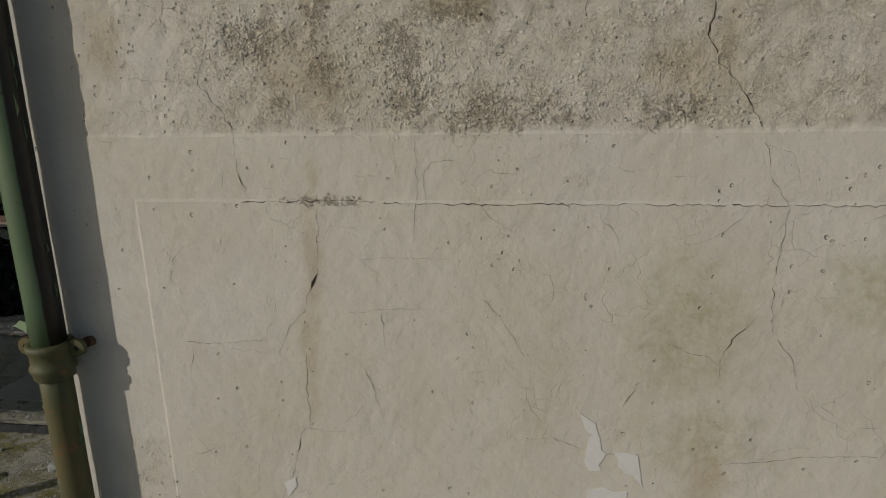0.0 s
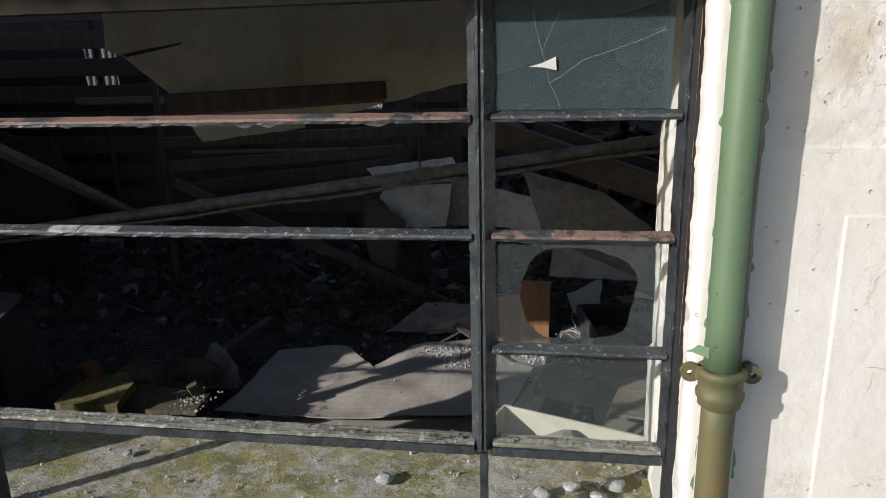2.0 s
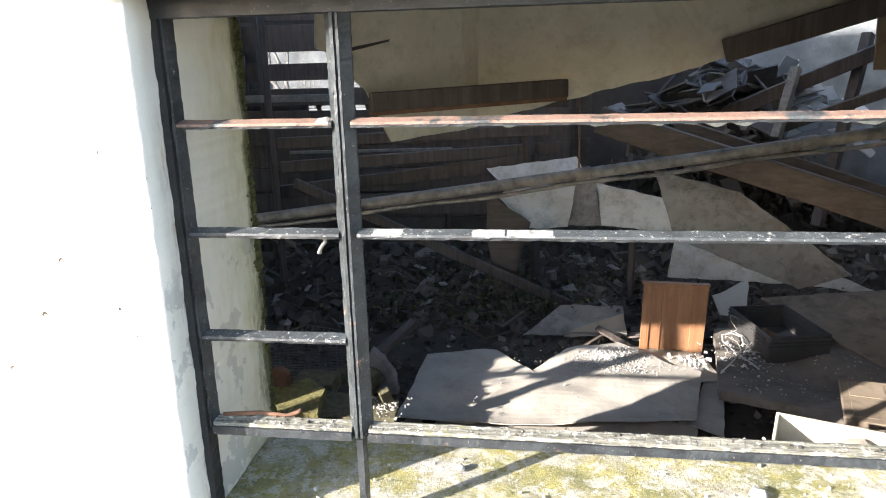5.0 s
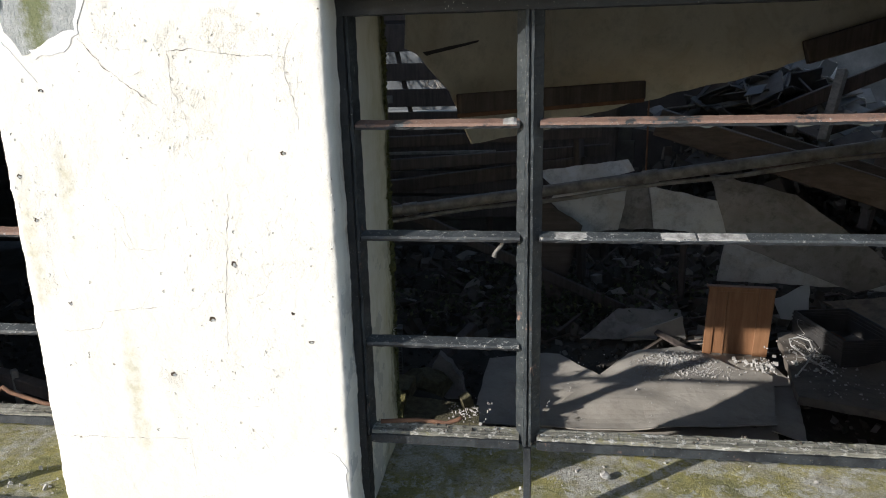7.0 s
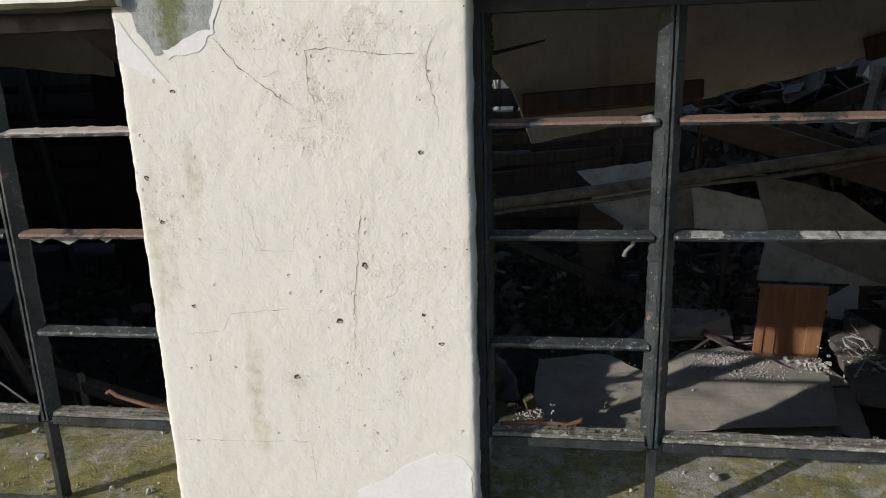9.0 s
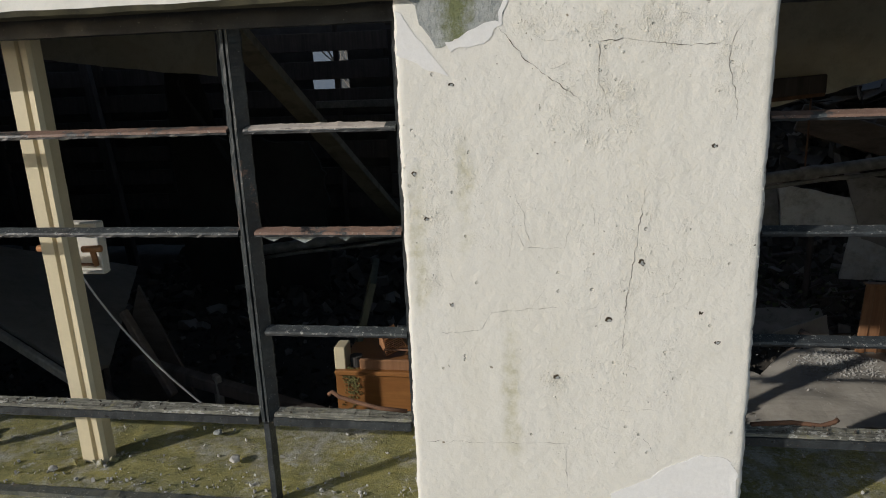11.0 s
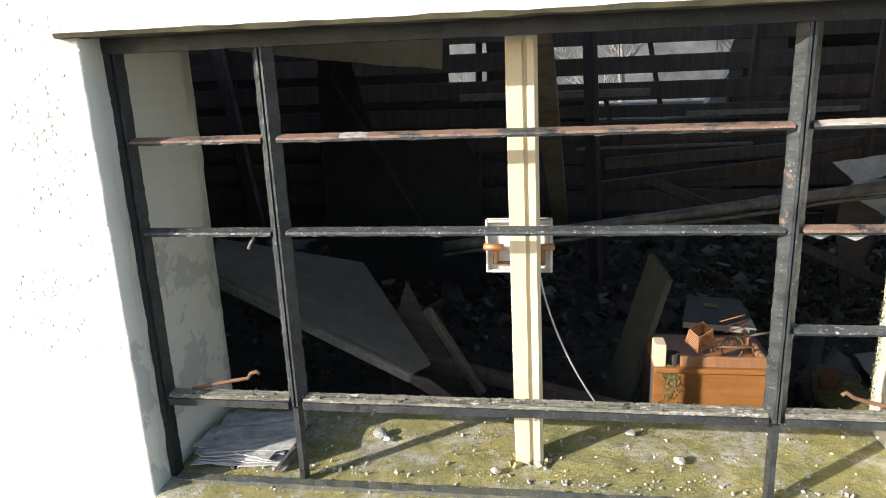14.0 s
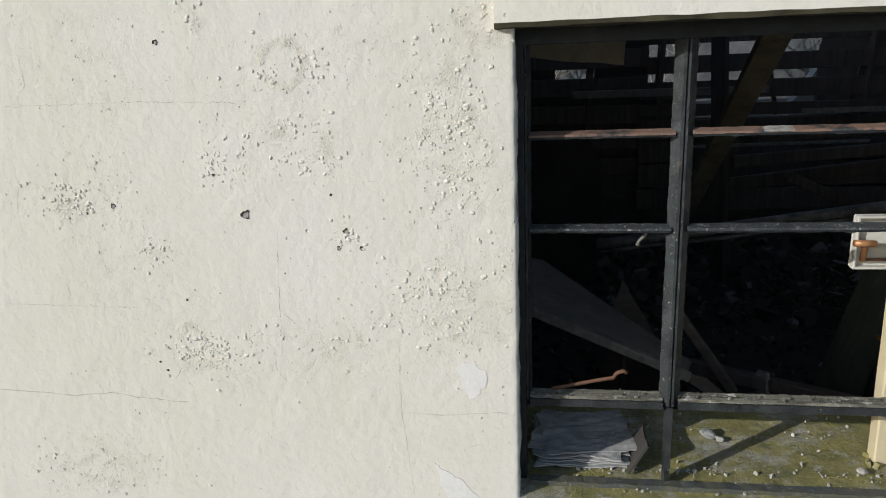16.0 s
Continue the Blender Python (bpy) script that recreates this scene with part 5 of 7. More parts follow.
PATCHES = [
    (PLASTER, [(0.397, 1.050), (0.421, 1.012), (0.411, 0.972), (0.389, 0.970), (0.381, 1.016)]),
    (PLASTER, [(0.442, 1.016), (0.478, 1.016), (0.498, 0.991), (0.498, 0.941), (0.462, 0.975)]),
    (PLASTER, [(0.390, 0.927), (0.470, 0.925), (0.472, 0.85), (0.391, 0.85)]),
    (PLASTER, [(0.374, 1.089), (0.396, 1.082), (0.411, 1.044), (0.397, 1.050)]),
    (PLASTER, [(-0.269, 0.896), (-0.250, 0.909), (-0.244, 0.886), (-0.267, 0.860)]),
    (CEMENT, [(-3.80, 2.10), (-3.781, 1.992), (-3.724, 1.897), (-3.687, 1.901), (-3.583, 1.937), (-3.545, 2.10)]),
    (PLASTER, [(-3.808, 1.965), (-3.75, 1.895), (-3.701, 1.837), (-3.726, 1.838), (-3.808, 1.877)]),
    (PLASTER, [(-3.70, 1.897), (-3.69, 1.88), (-3.60, 1.905), (-3.578, 1.94), (-3.535, 2.08), (-3.55, 2.08), (-3.587, 1.945)]),
    (PLASTER, [(-3.325, 0.829), (-3.239, 0.865), (-3.207, 0.890), (-3.132, 0.943), (-3.048, 0.930), (-3.034, 0.70), (-3.323, 0.70)]),
    (PLASTER, [(-6.222, 1.079), (-6.202, 1.097), (-6.178, 1.098), (-6.131, 1.046), (-6.156, 0.992), (-6.198, 0.977)]),
    (PLASTER, [(-6.298, 0.760), (-6.247, 0.738), (-6.165, 0.651), (-6.268, 0.645)]),
]
for i, (m, pts) in enumerate(PATCHES):
    single("paint_loss_patch", wall_patch(pts, 0.0014 if m is PLASTER else 0.001, i),
           m, "bare white plaster where the paint has flaked" if m is PLASTER else "grey mossy cement where the render has fallen", "paint patch", kind="structure")


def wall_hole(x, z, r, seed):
    """A ragged chipped hole, laid flat: its shade is a dark shape, its lit floor a paler one where it is wide."""
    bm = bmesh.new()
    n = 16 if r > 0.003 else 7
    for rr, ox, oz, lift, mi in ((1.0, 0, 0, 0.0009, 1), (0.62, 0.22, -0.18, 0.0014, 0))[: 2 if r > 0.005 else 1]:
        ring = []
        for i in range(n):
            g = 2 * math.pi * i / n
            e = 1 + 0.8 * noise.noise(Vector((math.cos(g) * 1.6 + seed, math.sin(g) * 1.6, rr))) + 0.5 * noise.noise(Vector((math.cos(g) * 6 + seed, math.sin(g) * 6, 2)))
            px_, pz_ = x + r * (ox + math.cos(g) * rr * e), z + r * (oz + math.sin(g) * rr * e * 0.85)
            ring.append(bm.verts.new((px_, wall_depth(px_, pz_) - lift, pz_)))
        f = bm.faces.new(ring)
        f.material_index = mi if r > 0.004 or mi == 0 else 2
    bmesh.ops.triangulate(bm, faces=bm.faces[:])
    bmesh.ops.recalc_face_normals(bm, faces=bm.faces)
    for f in bm.faces:
        if f.normal.y > 0:
            f.normal_flip()
    return bm


rnd = random.Random(5)
HOLES = [(-6.803, 1.530, 12), (-6.517, 1.480, 8), (-6.541, 1.431, 6), (-6.476, 1.431, 6), (-7.202, 1.559, 7), (-7.286, 1.538, 4), (-7.001, 2.003, 7),
         (-6.884, 1.644, 4), (-7.014, 1.276, 4), (-7.130, 1.075, 4), (-7.110, 1.047, 4), (-6.552, 1.584, 4), (-6.303, 1.545, 3), (-6.705, 1.358, 3)]
HOLES_PIER = [(-3.345, 1.275, 7), (-3.463, 1.128, 7), (-3.277, 1.412, 7), (-3.783, 1.619, 5), (-3.759, 1.514, 5), (-3.693, 1.813, 5), (-3.707, 1.306, 5),
              (-3.144, 1.295, 4), (-3.104, 1.225, 5), (-3.382, 1.432, 3), (-3.136, 1.669, 5), (-3.617, 1.150, 3), (-3.741, 0.944, 3)]
bm = bmesh.new()
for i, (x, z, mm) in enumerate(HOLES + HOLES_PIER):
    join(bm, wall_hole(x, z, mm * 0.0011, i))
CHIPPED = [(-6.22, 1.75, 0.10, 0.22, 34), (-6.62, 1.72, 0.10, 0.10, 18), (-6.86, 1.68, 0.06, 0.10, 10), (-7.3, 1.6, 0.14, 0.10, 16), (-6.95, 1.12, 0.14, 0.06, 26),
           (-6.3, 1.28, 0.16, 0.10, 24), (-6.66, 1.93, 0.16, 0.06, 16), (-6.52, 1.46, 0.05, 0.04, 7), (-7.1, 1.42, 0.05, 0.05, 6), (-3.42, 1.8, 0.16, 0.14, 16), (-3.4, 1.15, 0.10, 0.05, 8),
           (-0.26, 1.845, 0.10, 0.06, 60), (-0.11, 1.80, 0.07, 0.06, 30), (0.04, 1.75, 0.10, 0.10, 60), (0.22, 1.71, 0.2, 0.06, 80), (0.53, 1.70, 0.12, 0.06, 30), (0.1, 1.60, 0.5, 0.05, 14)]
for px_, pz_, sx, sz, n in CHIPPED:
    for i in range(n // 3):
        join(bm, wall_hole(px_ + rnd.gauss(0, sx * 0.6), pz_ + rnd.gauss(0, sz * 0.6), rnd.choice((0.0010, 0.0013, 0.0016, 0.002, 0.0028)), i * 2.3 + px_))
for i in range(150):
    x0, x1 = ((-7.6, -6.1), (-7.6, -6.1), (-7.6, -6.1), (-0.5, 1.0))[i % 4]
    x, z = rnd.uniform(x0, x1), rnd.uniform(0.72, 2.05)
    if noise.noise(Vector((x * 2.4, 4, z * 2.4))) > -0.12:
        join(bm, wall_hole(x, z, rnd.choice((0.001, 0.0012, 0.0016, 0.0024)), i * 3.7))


def render_lumps():
    """Low blisters and lumps where the render is coarse under its paint."""
    r = random.Random(21)
    verts, faces = [], []
    spots = [(px, pz, sx, sz, int(n * (9 if px < -4 else 3 if px < -2 else 10))) for px, pz, sx, sz, n in CHIPPED]
    spots += [(px, pz, rx, rz, int((3200 if px < -4 else 1000) * rx * rz) + 6) for px, pz, rx, rz in ROUGH] + [(0.15, 1.80, 0.75, 0.12, 900)]
    for px, pz, sx, sz, n in spots:
        for _ in range(n):
            x, z = px + r.gauss(0, 0.55) * sx, pz + r.gauss(0, 0.55) * sz
            if any(a - 0.012 < x < b + 0.012 and SILL_Z - 0.02 < z < HEAD_Z + 0.02 for a, b in OPEN) or (x > -0.9 and (x < -0.66 or z < BAND_Z + 0.01)):
                continue
            if noise.noise(Vector((x * 13, 3, z * 13))) < r.uniform(-0.5, 0.35):
                continue
            size = r.choice((0.0015, 0.002, 0.002, 0.0028, 0.004)) * (1.7 if x < -4 else 1.0)
            turn, long = r.uniform(0, 6.3), r.uniform(0.6, 1.5)
            b = len(verts)
            for ring, lift in ((1.0, -0.0006), (0.6, 0.42 * size)):
                for i in range(6):
                    g = turn + i * math.pi / 3
                    e = size * ring * r.uniform(0.75, 1.2)
                    qx, qz = x + math.cos(g) * e * long, z + math.sin(g) * e
                    verts.append((qx, wall_depth(qx, qz) - lift, qz))
            verts.append((x, wall_depth(x, z) - 0.55 * size, z))
            for i in range(6):
                j = (i + 1) % 6
                faces += [(b + i, b + j, b + 6 + j, b + 6 + i), (b + 6 + i, b + 6 + j, b + 12)]
    me = bpy.data.meshes.new("render_lumps")
    me.from_pydata(verts, [], faces)
    me.materials.append(WALL)
    wear, stain = (me.attributes.new(n, "FLOAT_VECTOR", "POINT") for n in ("wear", "stain"))
    for b in range(0, len(verts), 13):
        one, two = wear_of(verts[b + 12][0], verts[b + 12][2])
        for i in range(b, b + 13):
            wear.data[i].vector = (one[0] * 0.5, one[1] * 0.4, one[2])
            stain.data[i].vector = two
    tagged(new("render_lumps", me), "low lumps and blisters in the painted render", "render lumps", kind="stuff")


render_lumps()
single("wall_pits", bm, [CEMENT, CRACKMAT, PITMAT], "small pits and chipped holes laid flat on the render, their shade painted", "pits", kind="stuff")


# ---- panes and shards in the windows ----
def pane(name, a, b, z0, z1, parent, mat, hole=None, label=""):
    y, t = FRAME_Y + 0.004, 0.003
    bm = bmesh.new()
    rect = [(a, z0), (b, z0), (b, z1), (a, z1)]
    if not hole:
        join(bm, box((a, y, z0), (b, y + t, z1)))
    else:
        n = 48
        cx, cz, rx, rz = hole
        outer, inner = [], []
        for i in range(n):
            g = 2 * math.pi * i / n
            c, s = math.cos(g), math.sin(g)
            k = min((b - cx if c > 0 else cx - a) / max(abs(c), 1e-6), (z1 - cz if s > 0 else cz - z0) / max(abs(s), 1e-6))
            outer.append((cx + c * k, cz + s * k))
            e = 1 + 0.10 * noise.noise(Vector((c * 1.5, s * 1.5, 2))) + 0.05 * noise.noise(Vector((c * 5, s * 5, 7)))
            f = (abs(c) ** 3 + abs(s) ** 3) ** (-1 / 3)
            inner.append((cx + c * rx * e * f, max(z0 + 0.004, min(z1 - 0.002, cz + s * rz * e * f))))
        for yy in (y, y + t):
            o = [bm.verts.new((p, yy, q)) for p, q in outer]
            h = [bm.verts.new((p, yy, q)) for p, q in inner]
            for i in range(n):
                bm.faces.new((o[i], o[(i + 1) % n], h[(i + 1) % n], h[i]))
    ob = part(name, bm, mat, parent, label)
    ob.visible_shadow = False
    return ob


def glass_crack(pts, parent):
    p = [Vector((x, FRAME_Y + 0.0025, z)) for x, z in pts]
    fine = []
    for a, b in zip(p, p[1:]):
        for i in range(8):
            c = a.lerp(b, i / 8)
            fine.append(c + Vector((noise.noise(c * 40), 0, noise.noise(c * 43 + Vector((5, 0, 0))))) * 0.003)
    fine.append(p[-1])
    return part("glass_crack", tube(fine, 0.00025, 4), SHARD, parent, "pale crack line in the glass")


L, R = -1.212, -0.852
top_pane = pane("pane", L, R, 1.73, 1.968, win1, GLASS_BLUE, label="cracked grimy blue-grey glass pane")
glass_crack([(-1.135, 1.93), (-1.12, 1.86), (-1.095, 1.78), (-1.075, 1.735)], top_pane)
glass_crack([(-1.08, 1.93), (-1.115, 1.85)], top_pane)
glass_crack([(-1.098, 1.785), (-1.03, 1.83), (-0.95, 1.855), (-0.87, 1.885)], top_pane)
hole_pane = pane("pane", L, R, 1.199, 1.446, win1, GLASS, (-1.03, 1.32, 0.125, 0.105), "broken glass pane with a large hole")
glass_crack([(-0.92, 1.38), (-0.885, 1.42), (-0.86, 1.44)], hole_pane)
glass_crack([(-0.93, 1.25), (-0.87, 1.215)], hole_pane)
glass_crack([(-1.15, 1.24), (-1.2, 1.21)], hole_pane)
low_pane = pane("pane", L, R, 0.958, 1.176, win1, GLASS, label="dirty glass pane")
glass_crack([(-1.14, 1.17), (-1.1, 1.08), (-1.18, 0.99)], low_pane)
def glass_remnant(win, a, b, z, high, seed):
    """A ragged strip of broken glass and putty left under a bar."""
    n = max(3, int((b - a) / 0.004))
    bm = bmesh.new()
    rows = []
    for i in range(n + 1):
        x = a + (b - a) * i / n
        h = high * max(0.08, abs(noise.noise(Vector((x * 16, seed, 2)))) * 1.5 + 0.35 * noise.noise(Vector((x * 60, seed, 5))))
        h *= min(1.0, 0.2 + 0.2 * min(i, n - i))
        rows.append([bm.verts.new((x, y, zz)) for y, zz in ((FRAME_Y + 0.003, z), (FRAME_Y + 0.003, z - h), (FRAME_Y + 0.006, z - h), (FRAME_Y + 0.006, z))])
    for r, q in zip(rows, rows[1:]):
        for j in range(3):
            bm.faces.new((r[j], q[j], q[j + 1], r[j + 1]))
    bm.faces.new(rows[0])
    bm.faces.new(rows[-1][::-1])
    bmesh.ops.recalc_face_normals(bm, faces=bm.faces)
    part("glass_shard", bm, SHARD, win)


rnd = random.Random(8)
for win, spans in ((win1, ((-2.57, -1.28, 1.709, 0.011), (-1.2, -0.86, 1.709, 0.006))), (win2, ((-5.57, -4.29, 1.709, 0.009), (-5.57, -4.29, 1.448, 0.006), (-4.2, -3.88, 1.448, 0.006)))):
    for a, b, z, high in spans:
        x = a
        while x < b - 0.04:
            w = rnd.uniform(0.06, 0.3)
            glass_remnant(win, x, min(x + w, b), z, high * rnd.uniform(0.6, 1.2), rnd.uniform(0, 50))
            x += w + rnd.choice((0.0, 0.02, 0.08, 0.15))


def bar_crust(win, x0, x1, z, high, seed, mat):
    """Thick flakes of old paint left standing on a glazing bar."""
    n = max(4, int((x1 - x0) / 0.006))
    bm = bmesh.new()
    rows = []
    for i in range(n + 1):
        x = x0 + (x1 - x0) * i / n
        h = high * (0.45 + 0.9 * abs(noise.noise(Vector((x * 40, seed, 1))))) * min(1.0, 0.3 + 4 * min(i, n - i) / n)
        rows.append([bm.verts.new(p) for p in ((x, FRAME_Y - 0.0165, z - 0.001), (x, FRAME_Y - 0.014, z + 0.003 + 0.4 * h), (x, FRAME_Y + 0.008, z + 0.009 + h), (x, FRAME_Y + 0.014, z + 0.009))])
    for r, q in zip(rows, rows[1:]):
        for j in range(3):
            bm.faces.new((r[j], q[j], q[j + 1], r[j + 1]))
    return part("paint_crust", bm, mat, win, "thick pale crust of old paint on the bar")


bar_crust(win1, -2.305, -2.23, 1.457, 0.003, 1, CRUSTWHITE)
bar_crust(win1, -2.225, -2.12, 1.457, 0.002, 7, CRUSTWHITE)
bar_crust(win1, -2.66, -2.63, 1.718, 0.005, 2, CRUSTWHITE)
bar_crust(win1, -2.54, -2.47, 1.457, 0.002, 5, CRUSTWHITE)
bar_crust(win2, -5.41, -5.335, 1.718, 0.004, 3, CRUSTWHITE)
bar_crust(win2, -4.215, -3.87, 1.718, 0.006, 4, CRUSTPALE)
for a, b, d in ((-4.225, -4.15, 0.016), (-4.15, -4.06, 0.02), (-4.02, -3.97, 0.014), (-5.2, -5.13, 0.008), (-4.75, -4.66, 0.007)):
    part("glass_shard", slab([(a, FRAME_Y + 0.004, 1.447), (b, FRAME_Y + 0.004, 1.447), (a + (b - a) * 0.55, FRAME_Y + 0.004, 1.447 - d)], 0.003), SHARD, win2)
part("paper_scrap", slab([(-1.142, FRAME_Y + 0.0005, 1.819), (-1.115, FRAME_Y + 0.0005, 1.826), (-1.087, FRAME_Y + 0.0005, 1.838), (-1.085, FRAME_Y + 0.0005, 1.811), (-1.112, FRAME_Y + 0.0005, 1.817)], 0.001), WHITEPAINT, top_pane, "torn white paper scrap stuck to the glass")
bm = bmesh.new()
rows = []
for i in range(91):
    z = 1.22 + 0.79 * i / 90
    w = 0.005 + 0.012 * abs(noise.noise(Vector((3, z * 13, 1)))) + 0.004 * abs(noise.noise(Vector((1, z * 60, 1))))
    rows.append((bm.verts.new((OPEN[0][1] - 0.0075, FRAME_Y - 0.018 - w, z)), bm.verts.new((OPEN[0][1] - 0.0075, FRAME_Y - 0.018, z))))
for r, q in zip(rows, rows[1:]):
    bm.faces.new((r[0], r[1], q[1], q[0]))
part("rust_stain", bm, ORANGERUST, win1, "orange rust stain along the frame")


# ---- window furniture ----
def window_handle(parent, at, points, label):
    h = part("window_stay", tube([Vector(at) + Vector(p) for p in points], 0.006, 8, 0.15), RUST, parent, label, smooth=True)
    return h


window_handle(win2, (-5.95, 0.13, 0.955), [(0, 0, 0), (0.05, 0.0, 0.012), (0.13, 0.01, 0.026), (0.18, 0.012, 0.034), (0.19, 0.012, 0.05), (0.21, 0.012, 0.058), (0.22, 0.012, 0.05)], "rusty orange window stay")
window_handle(win1, (-2.98, 0.13, 0.955), [(0, 0, 0), (0.1, 0.01, 0.004), (0.17, 0.014, -0.004), (0.2, 0.016, 0.006), (0.21, 0.02, 0.012)], "rusty bent window stay")
window_handle(win2, (-4.10, 0.13, 0.955), [(0.24, 0, 0.0), (0.16, 0.0, 0.006), (0.09, 0.01, 0.018), (0.05, 0.01, 0.03), (0.03, 0.01, 0.045), (0.02, 0.01, 0.036)], "rusty bent window stay")
for win, x in ((win1, -2.66), (win2, -5.69)):
    part("casement_handle", tube([(x, 0.12, 1.448), (x - 0.006, 0.13, 1.432), (x - 0.02, 0.135, 1.415), (x - 0.024, 0.135, 1.402)], [0.004, 0.005, 0.0045, 0.0065], 8, 0.1), IRON, win, "small corroded casement handle", smooth=True)


# ---- post on the second sill, with a fitting and its cable ----
def sill_post():
    t = thing("post", "cream painted grooved timber post standing on the mossy sill", "post")
    x0, x1, y0, y1 = -4.963, -4.876, 0.25, 0.30
    bm = bmesh.new()
    sec = [(x0, y0 + 0.006), (x0 + 0.004, y0), (x0 + 0.045, y0), (x0 + 0.048, y0 + 0.012), (x0 + 0.056, y0 + 0.012), (x0 + 0.059, y0 + 0.002), (x1 - 0.01, y0), (x1, y0 + 0.01), (x1, y1), (x0, y1)]
    n = 44
    rows = []
    for i in range(n + 1):
        z = SILL_Z + 0.012 + (2.6 - SILL_Z) * i / n
        lean = -0.011 * (z - 0.67)
        rows.append([bm.verts.new((x + lean + 0.0012 * noise.noise(Vector((x * 40, k, z * 7))), y + 0.001 * noise.noise(Vector((k, 3, z * 9))), z)) for k, (x, y) in enumerate(sec)])
    for r, q in zip(rows, rows[1:]):
        for k in range(len(sec)):
            bm.faces.new((r[k], r[(k + 1) % len(sec)], q[(k + 1) % len(sec)], q[k]))
    bm.faces.new(rows[0][::-1])
    bm.faces.new(rows[-1])
    bmesh.ops.recalc_face_normals(bm, faces=bm.faces)
    part("shaft", bm, CREAMPOST, t)
    bm = bmesh.new()
    r = random.Random(3)
    for i in range(22):
        chunk(bm, (r.uniform(x0 - 0.03, x1 + 0.04), r.uniform(y0 - 0.02, y1 + 0.01), SILL_Z + 0.014), r.uniform(0.012, 0.035), r)
    tagged(part("mortar_bed", bm, SILL, t, "crumbled mortar at its foot"), kind="stuff")


sill_post()


def fitting():
    t = thing("pipe_fitting_box", "white enamelled back box with rusty copper pipe elbows behind the post", "fitting")
    x0, x1, z0, z1, y = -5.05, -4.848, 1.267, 1.432, 0.375
    bm = box((x0, y, z0), (x1, y + 0.012, z1), None, 0.004)
    for lo, hi in (((x0, y - 0.025, z0), (x0 + 0.008, y, z1)), ((x1 - 0.008, y - 0.025, z0), (x1, y, z1)), ((x0 + 0.008, y - 0.025, z1 - 0.008), (x1 - 0.008, y, z1)), ((x0 + 0.008, y - 0.025, z0), (x1 - 0.008, y, z0 + 0.008))):
        join(bm, box(lo, hi, None, 0.002))
    part("back_box", bm, WHITEPAINT, t)
    part("mounting_strap", box((x0 + 0.02, y + 0.012, z0 + 0.05), (x1 - 0.02, y + 0.03, z0 + 0.09)), WHITEPAINT, t)
    for s, x in ((-1, x0 + 0.03), (1, x1 - 0.03)):
        c = part("copper_elbow", tube([(x, y - 0.014, z0 + 0.025), (x, y - 0.018, z0 + 0.06), (x + s * -0.002, y - 0.02, z0 + 0.082), (x + s * 0.005, y - 0.03, z0 + 0.084)], 0.009, 10, 0.05), COPPER, t, "rusty copper elbow", smooth=True)
        part("copper_stub", tube([(x - 0.025 * s, y - 0.03, z0 + 0.082), (x + 0.036 * s, y - 0.03, z0 + 0.084)], 0.0105, 12, 0.03), COPPER, c, smooth=True)
    part("cross_pipe", tube([(x0 + 0.03, y - 0.018, z0 + 0.03), (x1 - 0.03, y - 0.018, z0 + 0.03)], 0.005, 8), RUST, t)


fitting()
pts = []
for i in range(21):
    u = i / 20
    pts.append((-4.884 + 0.197 * u ** 1.3, 0.30 + 0.258 * u, 1.27 - 0.56 * u - 0.02 * math.sin(u * math.pi)))
single("cable", tube(pts, 0.0032, 8), CABLE, "thin white electric cable hanging down from the fitting", "cable", smooth=True)


# ---- things lying on the sills ----
def crumpled(x0, y0, x1, y1, z, turn, seed, amp):
    """A wrinkled sheet of paper as a thin two-sided grid."""
    nx, ny = 22, 18
    bm = bmesh.new()
    m = pose((x0 + x1) / 2, (y0 + y1) / 2, z, 0, 0, turn)
    layers = []
    for dz in (0.0, -0.004):
        g = []
        for i in range(nx + 1):
            row = []
            for j in range(ny + 1):
                u, v = i / nx - 0.5, j / ny - 0.5
                ragged = 1 + 0.07 * noise.noise(Vector((u * 9, v * 9, seed)))
                p = Vector((u * (x1 - x0) * ragged, v * (y1 - y0) * ragged, 0))
                q = v + 0.25 * noise.noise(Vector((u * 2.5, v * 2, seed + 9)))
                p.z = amp * (abs(noise.noise(Vector((u * 1.6, q * 5, seed)))) + 0.45 * abs(noise.noise(Vector((u * 5, q * 12, seed + 4))))) + 0.02 * max(0.0, -u - 0.42) + dz
                row.append(bm.verts.new(m @ p))
            g.append(row)
        layers.append(g)
    for k, g in enumerate(layers):
        for i in range(nx):
            for j in range(ny):
                f = (g[i][j], g[i + 1][j], g[i + 1][j + 1], g[i][j + 1])
                bm.faces.new(f if k == 0 else f[::-1])
    rim = [(i, 0) for i in range(nx)] + [(nx, j) for j in range(ny)] + [(i, ny) for i in range(nx, 0, -1)] + [(0, j) for j in range(ny, 0, -1)]
    for (a, b), (c, d) in zip(rim, rim[1:] + rim[:1]):
        bm.faces.new((layers[0][a][b], layers[1][a][b], layers[1][c][d], layers[0][c][d]))
    bmesh.ops.recalc_face_normals(bm, faces=bm.faces)
    return bm


